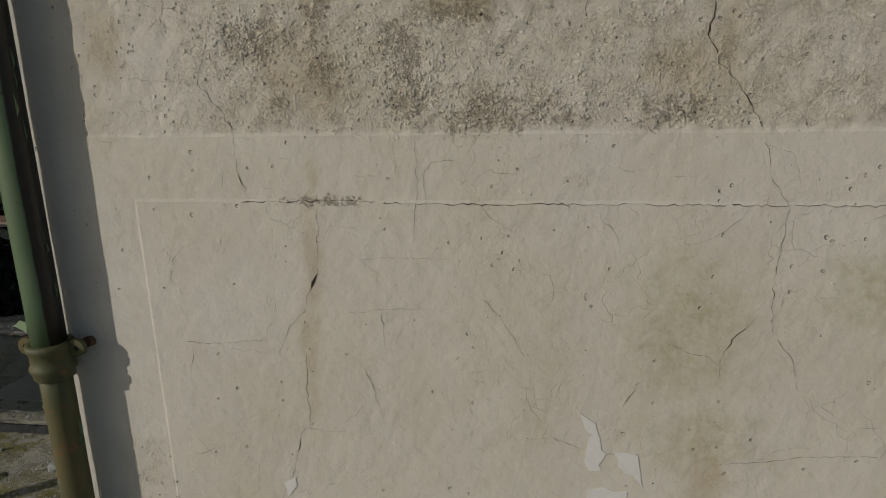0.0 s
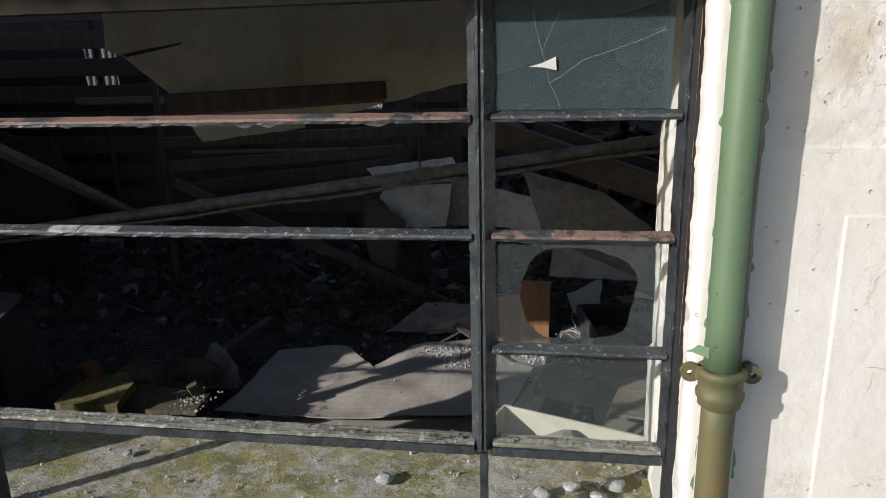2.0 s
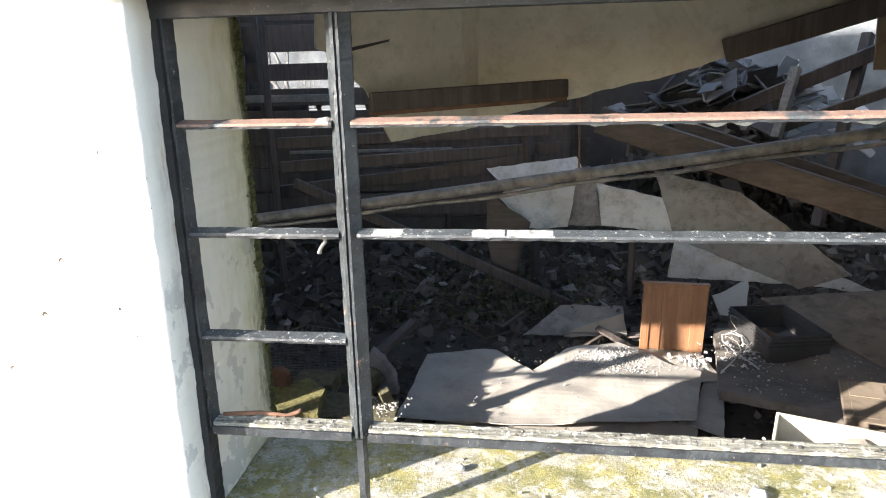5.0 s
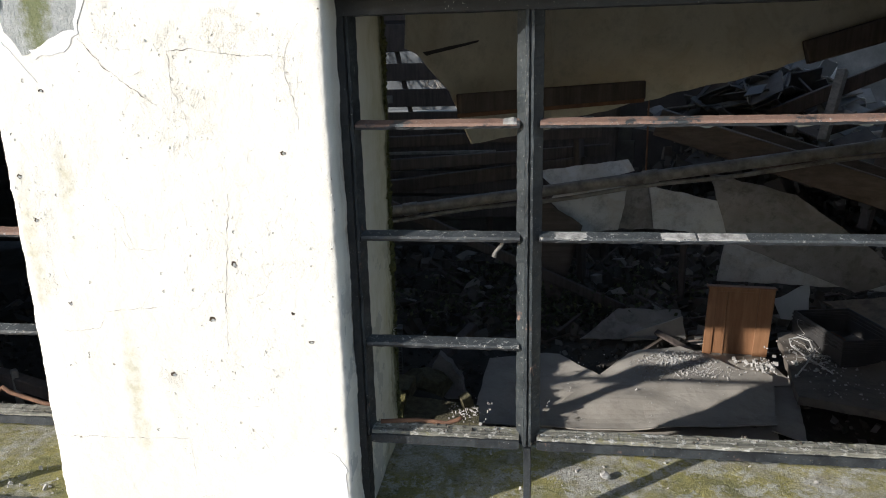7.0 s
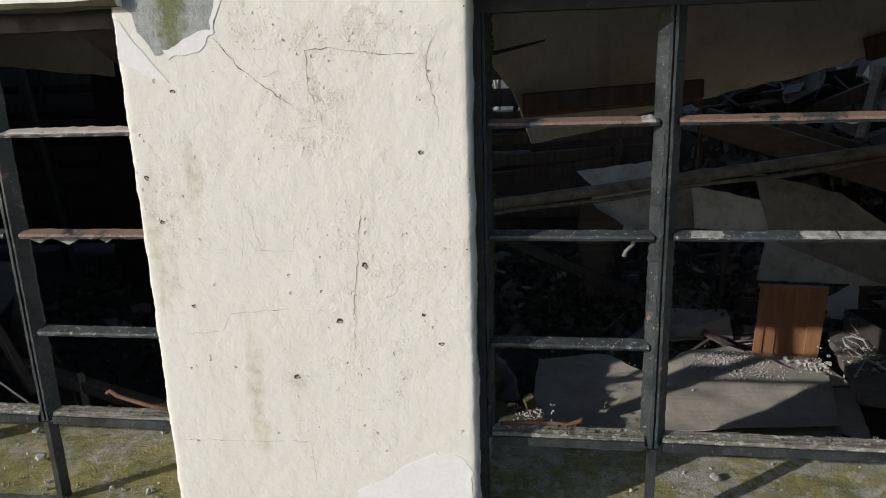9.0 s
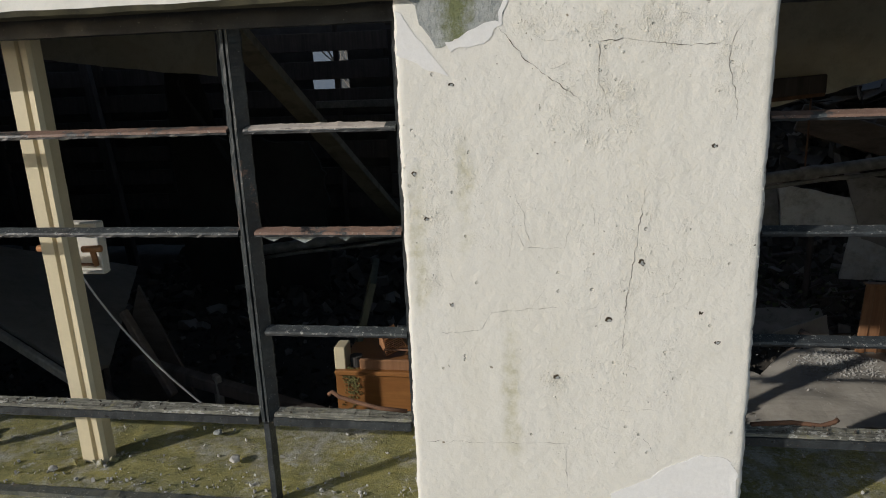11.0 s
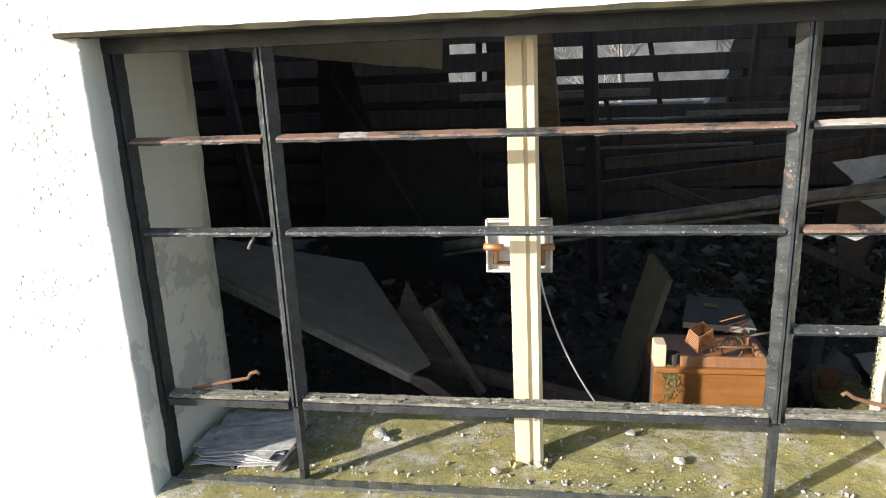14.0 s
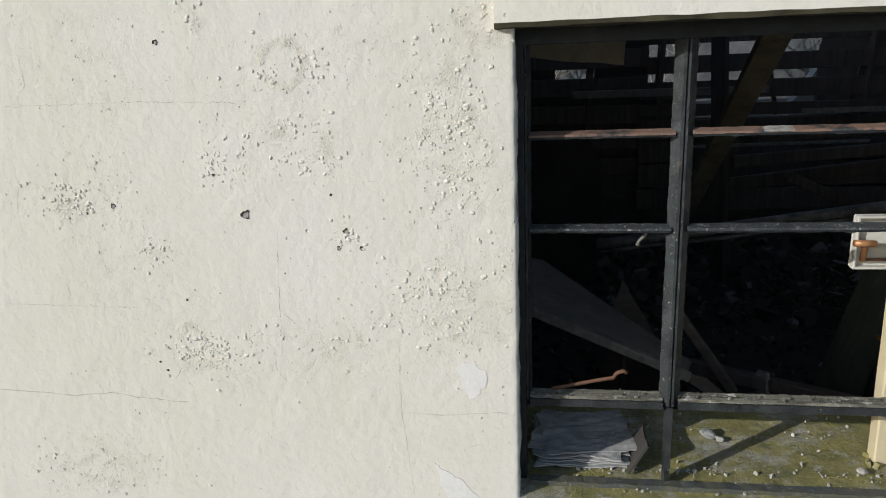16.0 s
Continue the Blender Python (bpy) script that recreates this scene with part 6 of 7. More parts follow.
def paper_stack():
    t = thing("paper_stack", "sodden stack of grey papers decaying on the sill", "papers")
    r = random.Random(21)
    for i in range(7):
        k = 0.012 * i
        part("sheet", crumpled(-6.0 + r.uniform(-0.01, 0.02), 0.16 + k * 0.3, -5.70 + r.uniform(-0.02, 0.015), 0.44, SILL_Z + 0.018 + i * 0.006, r.uniform(-12, 12), i * 3.3, 0.006 + 0.0008 * i), PAPER, t)
    part("torn_corner", slab([(-5.72, 0.13, SILL_Z + 0.02), (-5.655, 0.17, SILL_Z + 0.09), (-5.65, 0.3, SILL_Z + 0.09), (-5.70, 0.3, SILL_Z + 0.03)], 0.006, 0.012, 9, 0.01, 0.02), CLOTH, t, "blackened torn edge")


paper_stack()
SILL_STONES = [(-5.43, 0.37, 0.05), (-5.40, 0.345, 0.028), (-4.46, 0.29, 0.036), (-4.59, 0.44, 0.03), (-5.02, 0.19, 0.03), (-2.38, 0.37, 0.03), (-1.55, 0.32, 0.05), (-1.30, 0.22, 0.05), (-1.62, 0.2, 0.035), (-1.10, 0.3, 0.045), (-1.02, 0.34, 0.05), (-0.95, 0.3, 0.045), (-0.9, 0.36, 0.055)]
for i, (x, y, s) in enumerate(SILL_STONES):
    ob = single("plaster_lump", lump(s, i * 2.1, 0.55), CRUMB if i % 3 else CEMENT, "small lump of fallen plaster on the mossy sill", "stone", "lumps on the sills")
    ob.matrix_world = pose(x, y, SILL_Z + 0.014 + 0.012 * y / THICK + s * 0.16, 0, 0, i * 47)
for k, (a, b) in enumerate(OPEN):
    r = random.Random(30 + k)
    bm = bmesh.new()
    for i in range(520):
        x = r.uniform(a + 0.03, b - 0.03)
        y = r.choice((r.uniform(0.16, 0.54), 0.05 + abs(r.gauss(0, 0.06)), 0.15 + abs(r.gauss(0, 0.03))))
        if k == 0 and r.random() < 0.35:
            x = b - abs(r.gauss(0.05, 0.14))
        chunk(bm, (min(x, b - 0.02), min(y, 0.54), SILL_Z + 0.009 + 0.012 * y / THICK), r.choice((0.003, 0.004, 0.006, 0.008, 0.012)), r)
    single("sill_grit", bm, CRUMB, "grit and flakes of mortar lying on the sill", "grit", kind="stuff")


for k, (a, b) in enumerate(OPEN):
    r = random.Random(70 + k)
    bm = bmesh.new()
    for i in range(240):
        x = r.uniform(a + 0.04, b - 0.04)
        if noise.noise(Vector((x * 9, k, 2))) > -0.25:
            chunk(bm, (x, FRAME_Y + r.uniform(-0.016, 0.03), 0.951), r.choice((0.002, 0.003, 0.004, 0.005, 0.008)), r)
            if i % 2:
                chunk(bm, (x, FRAME_Y - 0.0195, 0.926 + r.uniform(-0.009, 0.011)), r.choice((0.002, 0.003, 0.0045)), r)
    single("rail_lichen", bm, CHUNKS, "crumbs of lichen and paint along the window rail", "lichen", kind="stuff")


# ---- room: the hanging ceiling board and roof timbers ----
def hanging_ceiling():
    t = thing("ceiling_board", "cream ceiling board torn loose and hanging into the room", "ceiling board")
    part("board", slab([(-2.665, 2.72, 1.477), (-2.01, 2.75, 1.62), (-1.46, 2.72, 1.74), (-1.13, 2.70, 1.84), (-0.3, 2.71, 2.09), (0.7, 2.71, 2.40), (0.7, 2.69, 2.58), (-2.667, 2.66, 2.58)], 0.012, 0.014, 4), CREAMBOARD, t)
    part("torn_flap", slab([(-3.181, 1.798, 2.233), (-3.223, 1.818, 1.926), (-3.145, 1.848, 1.899), (-3.007, 1.998, 1.721), (-2.945, 2.148, 1.452), (-2.525, 2.62, 1.477), (-2.507, 2.62, 2.352)], 0.012, 0.006, 7), CREAMBOARD, t, "cream flap bent towards the window")
    part("cover_batten", beam((-2.968, 1.868, 1.664), (-2.02, 2.58, 1.69), 0.04, 0.10), DARKWOOD, t, "dark batten with a rusty lower edge")
    part("batten_strip", beam((-2.968, 1.845, 1.614), (-2.02, 2.556, 1.634), 0.01, 0.02, 0.002), RUST, t)
    part("dark_joist", beam((-1.18, 2.64, 1.865), (0.3, 2.66, 2.28), 0.05, 0.125), DARKWOOD, t, "dark joist still nailed to the board")
    part("tear", slab([(-3.119, 1.798, 1.906), (-2.869, 1.918, 1.957), (-2.875, 1.918, 1.947), (-3.101, 1.798, 1.89)], 0.004, 0.003, 2, step=0.03), CLOTH, t, "dark tear in the board")


hanging_ceiling()


def roof_slats():
    r = random.Random(17)

    def batten(a, b, y, z, w, h, mat=DARKWOOD, label="dark roof batten of the collapsed roof"):
        d = [r.uniform(-0.012, 0.012) for _ in range(4)]
        single("roof_batten", beam((a, y + d[0], z + d[1]), (b, y + d[2], z + d[3]), w, h, 0.004), mat, label, "roof batten", "fallen roof battens")

    for i in range(8):
        for a, b in ((-9.6, -6.9), (-6.95, -5.0)):
            batten(a + r.uniform(-0.05, 0.05), b, 5.30 - i * 0.03, 0.565 + i * 0.26, 0.03, r.uniform(0.155, 0.178))
    # wider boards behind the middle of the room, with slits that narrow downwards
    for z, h in ((2.35, 0.20), (2.11, 0.245), (1.795, 0.158), (1.552, 0.165), (1.362, 0.112), (1.19, 0.19), (0.98, 0.22), (0.74, 0.22), (0.50, 0.20)):
        batten(-5.05 + r.uniform(-0.03, 0.03), -1.9, 5.2, z, 0.03, h)
    batten(-3.6, -2.1, 5.14, 1.33, 0.02, 0.05, GREYWOOD, "pale grey roof batten lying against the others")
    batten(-5.7, -3.95, 5.0, 1.55, 0.03, 0.07, GREYWOOD, "pale grey roof batten lying against the others")
    batten(-4.6, -3.0, 5.1, 1.04, 0.02, 0.03, GREYWOOD, "pale grey roof batten lying against the others")
    for x in (-9.4, -8.1, -6.8, -5.6, -4.95, -3.1, -1.95):
        single("roof_truss_post", beam((x, 5.36, -0.2), (x + 0.1, 5.12, 2.64), 0.05, 0.07), DARKWOOD, "dark upright of the collapsed roof carrying battens", "roof post", "uprights behind the battens")
    for a, b in (((-3.95, 5.225, 2.05), (-3.8, 5.225, 1.3)), ((-4.35, 5.225, 1.6), (-4.25, 5.225, 1.1)), ((-3.0, 5.225, 2.1), (-3.2, 5.225, 1.2))):
        single("broken_lath", beam(a, b, 0.02, 0.045), DARKWOOD, "short broken lath across the roof battens", "lath", "laths across the battens")
    # slates still hanging behind the battens, with holes between them
    for i in range(162):
        x = -10.05 + (i % 18) * 0.46 + r.uniform(-0.03, 0.03)
        row = i // 18
        z = 0.045 + row * 0.26 + r.uniform(-0.012, 0.012)
        gap = (row in (6, 7) and (-5.95 < x < -5.5 or -5.3 < x < -5.0)) or (row in (5, 6, 7) and -4.99 < x < -2.95)
        if not gap:
            drop = 0.08 if row == 4 and -4.99 < x < -2.95 else 0.0
            single("roof_slate", slab([(x, 5.43, z - drop), (x + 0.52, 5.46, z - drop), (x + 0.52, 5.42, z + 0.275 - drop), (x, 5.39, z + 0.275 - drop)], 0.012, 0.006, i), SLATE, "dark slate hanging behind the roof battens", "slate", "hanging slates")
    for a, b in (((-8.2, 5.1, 2.64), (-7.7, 4.8, -0.1)), ((-2.35, 4.2, 2.64), (-2.2, 4.7, -0.05)), ((-4.55, 4.5, 2.64), (-4.45, 4.3, -0.05))):
        single("rafter", beam(a, b, 0.05, 0.17), DARKWOOD, "grey-brown rafter leaning from the broken roof", "rafter", "leaning rafters")


roof_slats()
single("rafter", beam((-4.955, 0.90, 2.44), (-4.72, 5.2, 0.06), 0.135, 0.05, 0.004), RAFTER, "long khaki painted rafter fallen slantwise from the front wall", "rafter", "leaning rafters")
single("ceiling_strip", slab([(-6.9, 2.6, 2.3), (-6.85, 2.6, 2.02), (-6.2, 2.6, 1.93), (-5.5, 2.6, 1.85), (-5.48, 2.6, 2.3)], 0.012, 0.006, 6), CREAMBOARD, "torn cream strip of ceiling board", "ceiling board")
single("felt_and_shade_sheet", slab([(-6.9, 4.4, 1.3), (-6.85, 4.4, 2.64), (-6.75, 4.4, 2.64), (-6.7, 4.4, 1.32), (-5.6, 4.4, 1.26), (-5.45, 4.38, 0.98), (-5.5, 4.4, -0.12), (-6.2, 4.4, -0.14), (-6.9, 4.4, -0.12)], 0.03, 0.05, 5, 0.06), CLOTH, "black roofing felt hanging in folds", "felt")
# made-up dark sheet that hides a stretch of back wall lit by the sun
single("felt_and_shade_sheet", slab([(-2.75, 7.2, 0.1), (-2.7, 7.28, 2.0), (-1.9, 7.3, 2.3), (-0.7, 7.3, 2.35), (-0.35, 7.28, 1.9), (-0.4, 7.15, 0.1)], 0.02, 0.06, 9, 0.05), CLOTH, "black sheet added to darken the sunlit back wall", "felt")


# ---- room: pipes, joists and broken boards ----
def heating_pipe():
    t = thing("heating_pipe", "long grey iron heating pipe fallen aslant across the room", "pipe")
    a, b = Vector((-5.6, 3.04, 0.62)), Vector((1.6, 3.04, 1.62))
    main = part("main_pipe", tube([a.lerp(b, i / 40) for i in range(41)], 0.037, 16, 0.04), IRON, t, smooth=True)
    for u in (0.30, 0.515, 0.70):
        c = a.lerp(b, u)
        d = (b - a).normalized()
        part("pipe_coupling", tube([c - d * 0.05, c - d * 0.045, c + d * 0.045, c + d * 0.05], [0.038, 0.044, 0.044, 0.038], 16), IRON, main, smooth=True)
    o = Vector((0, -0.01, -0.06))
    part("thin_pipe", tube([a.lerp(b, i / 40) + o + Vector((0, 0, 0.008 * math.sin(i))) for i in range(41)], 0.014, 10, 0.08), IRON, t, smooth=True)
    part("hanger_rod", tube([(-1.92, 3.04, 1.14), (-1.93, 3.04, 2.62)], 0.006, 8), RUST, t)


heating_pipe()
single("hanging_board", slab([(-0.34, 2.9, 2.61), (-0.31, 2.9, 1.74), (0.10, 2.9, 1.72), (0.16, 2.9, 2.61)], 0.012, 0.006, 3), BROWNBOARD, "brown hardboard sheet hanging from the ceiling", "board")
for a, b, w, h, m in (((-1.75, 3.75, 1.42), (0.4, 3.2, 0.72), 0.10, 0.19, BROWNWOOD), ((-1.2, 3.9, 1.34), (0.9, 3.5, 0.62), 0.08, 0.15, BROWNWOOD),
                      ((-0.45, 5.6, 1.30), (1.5, 5.4, 2.15), 0.10, 0.13, DARKWOOD), ((-0.1, 5.5, 1.12), (1.3, 5.3, 1.66), 0.08, 0.09, DARKWOOD),
                      ((-0.05, 5.3, 1.10), (0.13, 5.5, 1.72), 0.08, 0.08, GREYWOOD), ((0.35, 5.2, 0.3), (0.75, 5.6, 2.0), 0.09, 0.09, DARKWOOD),
                      ((-4.6, 4.6, 0.72), (-2.2, 4.5, 1.02), 0.06, 0.12, DARKWOOD), ((-4.4, 4.3, 1.0), (-2.0, 4.6, 1.12), 0.05, 0.10, DARKWOOD),
                      ((-4.3, 4.0, 1.24), (-2.1, 4.3, 1.30), 0.05, 0.09, DARKWOOD), ((-4.1, 3.8, 0.95), (-1.9, 4.0, -0.10), 0.05, 0.08, DARKWOOD),
                      ((-1.42, 4.24, 0.75), (-1.40, 4.3, -0.2), 0.05, 0.06, DARKWOOD)):
    single("fallen_joist", beam(a, b, w, h), m, "fallen roof joist of old brown timber" if m is BROWNWOOD else "dark timber fallen from the roof" if m is DARKWOOD else "grey splintered timber on the debris", "joist", "fallen roof timbers")
BOARDS = [
    ("broken_board", WHITEBOARD, [(-2.61, 4.3, 0.98), (-1.88, 4.3, 1.08), (-1.83, 4.3, 0.98), (-2.43, 4.2, 0.82)], "stained white broken ceiling board"),
    ("broken_board", WHITEBOARD, [(-2.43, 4.25, 0.84), (-1.88, 4.27, 0.86), (-1.94, 4.27, 0.50), (-2.29, 4.27, 0.48), (-2.5, 4.25, 0.74)], "stained white broken ceiling board with a crack"),
    ("broken_board", WHITEBOARD, [(-1.72, 4.2, 0.88), (-1.08, 4.2, 0.73), (-1.07, 4.2, 0.60), (-1.12, 4.2, 0.47), (-1.67, 4.2, 0.53)], "stained white broken ceiling board"),
    ("broken_board", GREYBOARD, [(-1.9, 4.32, 0.9), (-1.65, 4.3, 0.9), (-1.65, 4.3, 0.5), (-1.95, 4.3, 0.5)], "grey broken ceiling board"),
    ("broken_board", BROWNWOOD, [(-2.58, 4.1, 0.80), (-2.24, 4.1, 0.57), (-2.3, 4.1, 0.52), (-2.42, 4.08, -0.1), (-2.52, 4.08, -0.1), (-2.6, 4.1, 0.5)], "rust-brown triangular scrap of board"),
    ("broken_board", GREYBOARD, [(-1.30, 4.1, 1.0), (-0.67, 4.0, 0.84), (0.15, 3.9, 0.23), (-0.2, 3.95, 0.1), (-1.12, 4.05, 0.46)], "large grey board leaning against fallen timber"),
    ("broken_board", WHITEBOARD, [(-1.07, 4.5, 0.0), (-1.02, 4.52, 0.42), (-0.62, 4.5, 0.34), (0.3, 4.4, 0.05), (0.66, 4.4, -0.1), (0.0, 4.45, -0.02)], "stained white board lying on the rubble"),
    ("broken_board", BROWNBOARD, [(-0.6, 3.5, 0.16), (0.3, 3.6, 0.22), (0.55, 2.5, 0.05), (-0.05, 2.4, 0.03)], "dusty brown board lying aslant on the floor"),
    ("broken_board", GREYBOARD, [(-2.28, 3.35, -0.10), (-2.0, 3.55, 0.06), (-1.55, 3.55, 0.07), (-1.53, 3.4, -0.10)], "grey board propped on rubble"),
    ("broken_board", FLOORBOARD, [(-1.56, 3.40, 0.07), (-1.53, 3.42, -0.12), (-1.98, 3.38, -0.12), (-1.9, 3.4, -0.06)], "snapped edge of a fibre board"),
    ("broken_board", PALE, [(-0.95, 3.45, 0.2), (-0.7, 3.5, 0.3), (-0.72, 3.4, 0.05), (-0.9, 3.38, 0.08)], "pale scrap of board"),
]
for i, (n, m, pts, lab) in enumerate(BOARDS):
    single(n, slab(pts, 0.014, 0.012, i * 1.7), m, lab, "board", "broken boards")


# ---- room: floor sheets, door, crate and other litter behind the first window ----
def floor_sheet(pts, seed, label, wave=0.02, thick=0.006):
    """A sheet of flooring that has warped: ragged edge, low waves, thin."""
    edge = []
    for (x0, y0, z0), (x1, y1, z1) in zip(pts, pts[1:] + pts[:1]):
        n = max(1, int(math.hypot(x1 - x0, y1 - y0) / 0.04))
        for i in range(n):
            u = i / n
            e = noise.noise_vector(Vector((x0 + (x1 - x0) * u, y0 + (y1 - y0) * u, seed)) * 11) * (0.008 if i else 0.0)
            edge.append((x0 + (x1 - x0) * u + e.x, y0 + (y1 - y0) * u + e.y))
    lo, hi = [min(p[k] for p in edge) for k in (0, 1)], [max(p[k] for p in edge) for k in (0, 1)]
    grid = [Vector((lo[0] + 0.045 * i, lo[1] + 0.045 * j)) for i in range(int((hi[0] - lo[0]) / 0.045) + 1) for j in range(int((hi[1] - lo[1]) / 0.045) + 1)]
    k = len(edge)
    flat, _, faces, *_ = delaunay_2d_cdt([Vector(p) for p in edge] + grid, [(i, (i + 1) % k) for i in range(k)], [list(range(k))], 1, 1e-5)
    base = sum(p[2] for p in pts) / len(pts)
    bm = bmesh.new()
    vs = []
    for p in flat:
        z = base + wave * noise.noise(Vector((p.x * 1.5 + seed, p.y * 2.6, 1))) + 0.4 * wave * noise.noise(Vector((p.x * 4, p.y * 5, seed)))
        vs.append(bm.verts.new((p.x, p.y, z)))
    for f in faces:
        bm.faces.new([vs[i] for i in f])
    for v in [v for v in bm.verts if not v.link_faces]:
        bm.verts.remove(v)
    bmesh.ops.recalc_face_normals(bm, faces=bm.faces)
    if sum(f.normal.z for f in bm.faces) < 0:
        bmesh.ops.reverse_faces(bm, faces=bm.faces)
    top = bm.faces[:]
    made = bmesh.ops.extrude_face_region(bm, geom=top)
    for v in made["geom"]:
        if isinstance(v, bmesh.types.BMVert):
            v.co.z += thick
    bmesh.ops.recalc_face_normals(bm, faces=bm.faces)
    return single("floor_sheet", bm, FLOORBOARD, label, "board", "floor sheets", smooth=False)


floor_sheet([(-2.95, 1.95, -0.06), (-2.90, 2.83, -0.07), (-2.44, 2.92, -0.07), (-2.18, 2.62, -0.07), (-2.5, 2.0, -0.06)], 1, "dusty brown sheet of flooring lying in the sun", 0.05)
floor_sheet([(-2.62, 1.97, -0.045), (-2.2, 2.66, -0.05), (-1.98, 2.95, -0.05), (-1.62, 3.15, -0.05), (-1.17, 2.65, -0.05), (-1.31, 2.09, -0.045), (-1.9, 1.98, -0.045)], 2, "dusty brown sheet of flooring strewn with plaster crumbs", 0.045)
floor_sheet([(-2.95, 1.88, -0.12), (-1.34, 1.9, -0.12), (-1.28, 2.2, -0.12), (-2.9, 2.1, -0.12)], 3, "grey sheet of flooring under the others", 0.01)
floor_sheet([(-1.33, 2.1, -0.1), (-1.12, 2.75, -0.1), (-1.02, 2.72, -0.1), (-1.18, 2.0, -0.1)], 4, "narrow strip of dusty flooring", 0.01)
floor_sheet([(-1.60, 3.13, -0.085), (-1.10, 3.16, -0.085), (-1.03, 2.66, -0.085), (-1.17, 2.62, -0.085)], 6, "pale sheet of flooring under the wooden panel", 0.01)


DUSTY = mat_board("dusty_brown_earth", (0.12, 0.105, 0.088), (0.22, 0.195, 0.165), (0.10, 0.085, 0.065), 0.4, 0.5)
dust_bank = floor_sheet([(-1.16, 2.25, -0.03), (-0.60, 2.0, -0.02), (0.30, 2.1, 0.0), (0.50, 3.25, 0.0), (-0.35, 3.4, 0.0), (-0.98, 3.2, -0.02)], 9, "bank of dusty brown earth and crumbled board", 0.07, 0.05)
dust_bank.data.materials[0] = DUSTY
dust_bank.name = "earth_bank"
dust_bank["category"] = "earth"
del dust_bank["group"]


def cabinet_door():
    t = thing("wooden_panel", "orange oak-veneered wooden panel leaning upright on the rubble", "wooden panel")
    m = Matrix.Translation((-1.275, 3.08, 0.16)) @ pose(0, 0, 0, 4, 1, -2)
    part("panel", box((-0.20, -0.006, -0.235), (0.20, 0.006, 0.235), m, 0.002), OAK, t)
    for lo, hi in (((-0.205, -0.016, -0.24), (-0.15, 0.004, 0.24)), ((0.11, -0.016, -0.24), (0.205, 0.004, 0.24)), ((-0.15, -0.013, 0.215), (0.11, 0.004, 0.24)), ((-0.085, -0.014, -0.24), (-0.075, 0.0, 0.215))):
        part("stile" if hi[2] - lo[2] > 0.3 else "rail", box(lo, hi, m, 0.003), OAK, t)
    part("top_edge", box((-0.215, -0.02, 0.24), (0.21, 0.02, 0.252), m, 0.002), OAK, t)


cabinet_door()


def open_box(name, parent, w, d, h, t, m, mat, slots=0, bottom=True):
    """Four thin walls and a bottom; slots: rows of grip ribs."""
    if bottom:
        part("bottom", box((-w / 2, -d / 2, 0), (w / 2, d / 2, t), m), mat, parent)
    for lo, hi in (((-w / 2, -d / 2, t), (w / 2, -d / 2 + t, h)), ((-w / 2, d / 2 - t, t), (w / 2, d / 2, h)), ((-w / 2, -d / 2 + t, t), (-w / 2 + t, d / 2 - t, h)), ((w / 2 - t, -d / 2 + t, t), (w / 2, d / 2 - t, h))):
        s = part("side", box(lo, hi, m, 0.002), mat, parent)
        for k in range(slots):
            z = h * (0.55 + 0.14 * k)
            part("rib", box((lo[0] - 0.005, lo[1] - 0.005, z), (hi[0] + 0.005, hi[1] + 0.005, z + 0.012), m, 0.002), mat, s)


CRATE_AT = Matrix.Translation((-0.645, 2.99, 0.03)) @ pose(0, 0, 0, 0, 0, 11)
crate = thing("plastic_crate", "dark grey ribbed plastic crate tipped on the rubble", "crate")
open_box("crate", crate, 0.38, 0.55, 0.17, 0.012, CRATE_AT, CRATE, 3)
slots = bmesh.new()
for i in range(6):
    add_box(slots, (-0.1925, -0.22 + i * 0.075, 0.09), (-0.1895, -0.185 + i * 0.075, 0.145), CRATE_AT)
tagged(part("grip_slots", slots, CLOTH, crate, "dark slots in the crate side"), kind="stuff")
ob = single("rubbish", lump(0.17, 3.3, 0.5), RUST, "brown crumpled rubbish lying in the crate", "rubbish")
ob.matrix_world = CRATE_AT @ pose(-0.06, 0.02, 0.05)
drawer = thing("drawer_box", "cream painted drawer full of rubbish below the window", "drawer")
M_DRAWER = Matrix.Translation((-1.0135, 0.86, 0.33)) @ pose(0, 0, 0, 0, 0, -20.5)
open_box("drawer", drawer, 0.62, 0.28, 0.20, 0.012, M_DRAWER, CREAMBOARD)
part("rubbish_bed", box((-0.295, -0.125, 0.014), (0.295, 0.125, 0.075), M_DRAWER, 0.01), PAPER, drawer, "layer of damp rubbish")
for i, (x, y, s, m) in enumerate(((-0.24, 0.02, 0.09, CLOTH), (-0.04, 0.05, 0.17, FLOORBOARD), (0.14, 0.06, 0.13, CRUMB), (-0.16, 0.03, 0.08, CRATE), (0.24, 0.05, 0.09, CLOTH))):
    ob = single("rubbish", lump(s, i * 5.1, 0.7), m, "crumpled rubbish lying in the cream drawer", "rubbish", "rubbish in the drawer")
    ob.matrix_world = M_DRAWER @ pose(x, y, 0.075 + s * 0.25, 0, 0, i * 70)


def panel_door():
    t = thing("panelled_door", "brown panelled door lying broken on the floor", "door")
    m = Matrix.Translation((-0.47, 1.64, 0.29)) @ pose(0, 0, 0, 2, -2, -17)
    part("leaf", box((-0.30, -0.21, -0.015), (0.30, 0.21, 0.012), m, 0.004), BROWNBOARD, t)
    for i in range(3):
        for s in (-1, 1):
            x = -0.19 + i * 0.19
            part("raised_moulding", box((x - 0.075, s * 0.1 - 0.07, 0.012), (x + 0.075, s * 0.1 + 0.07, 0.0155), m, 0.0015), BROWNBOARD, t)


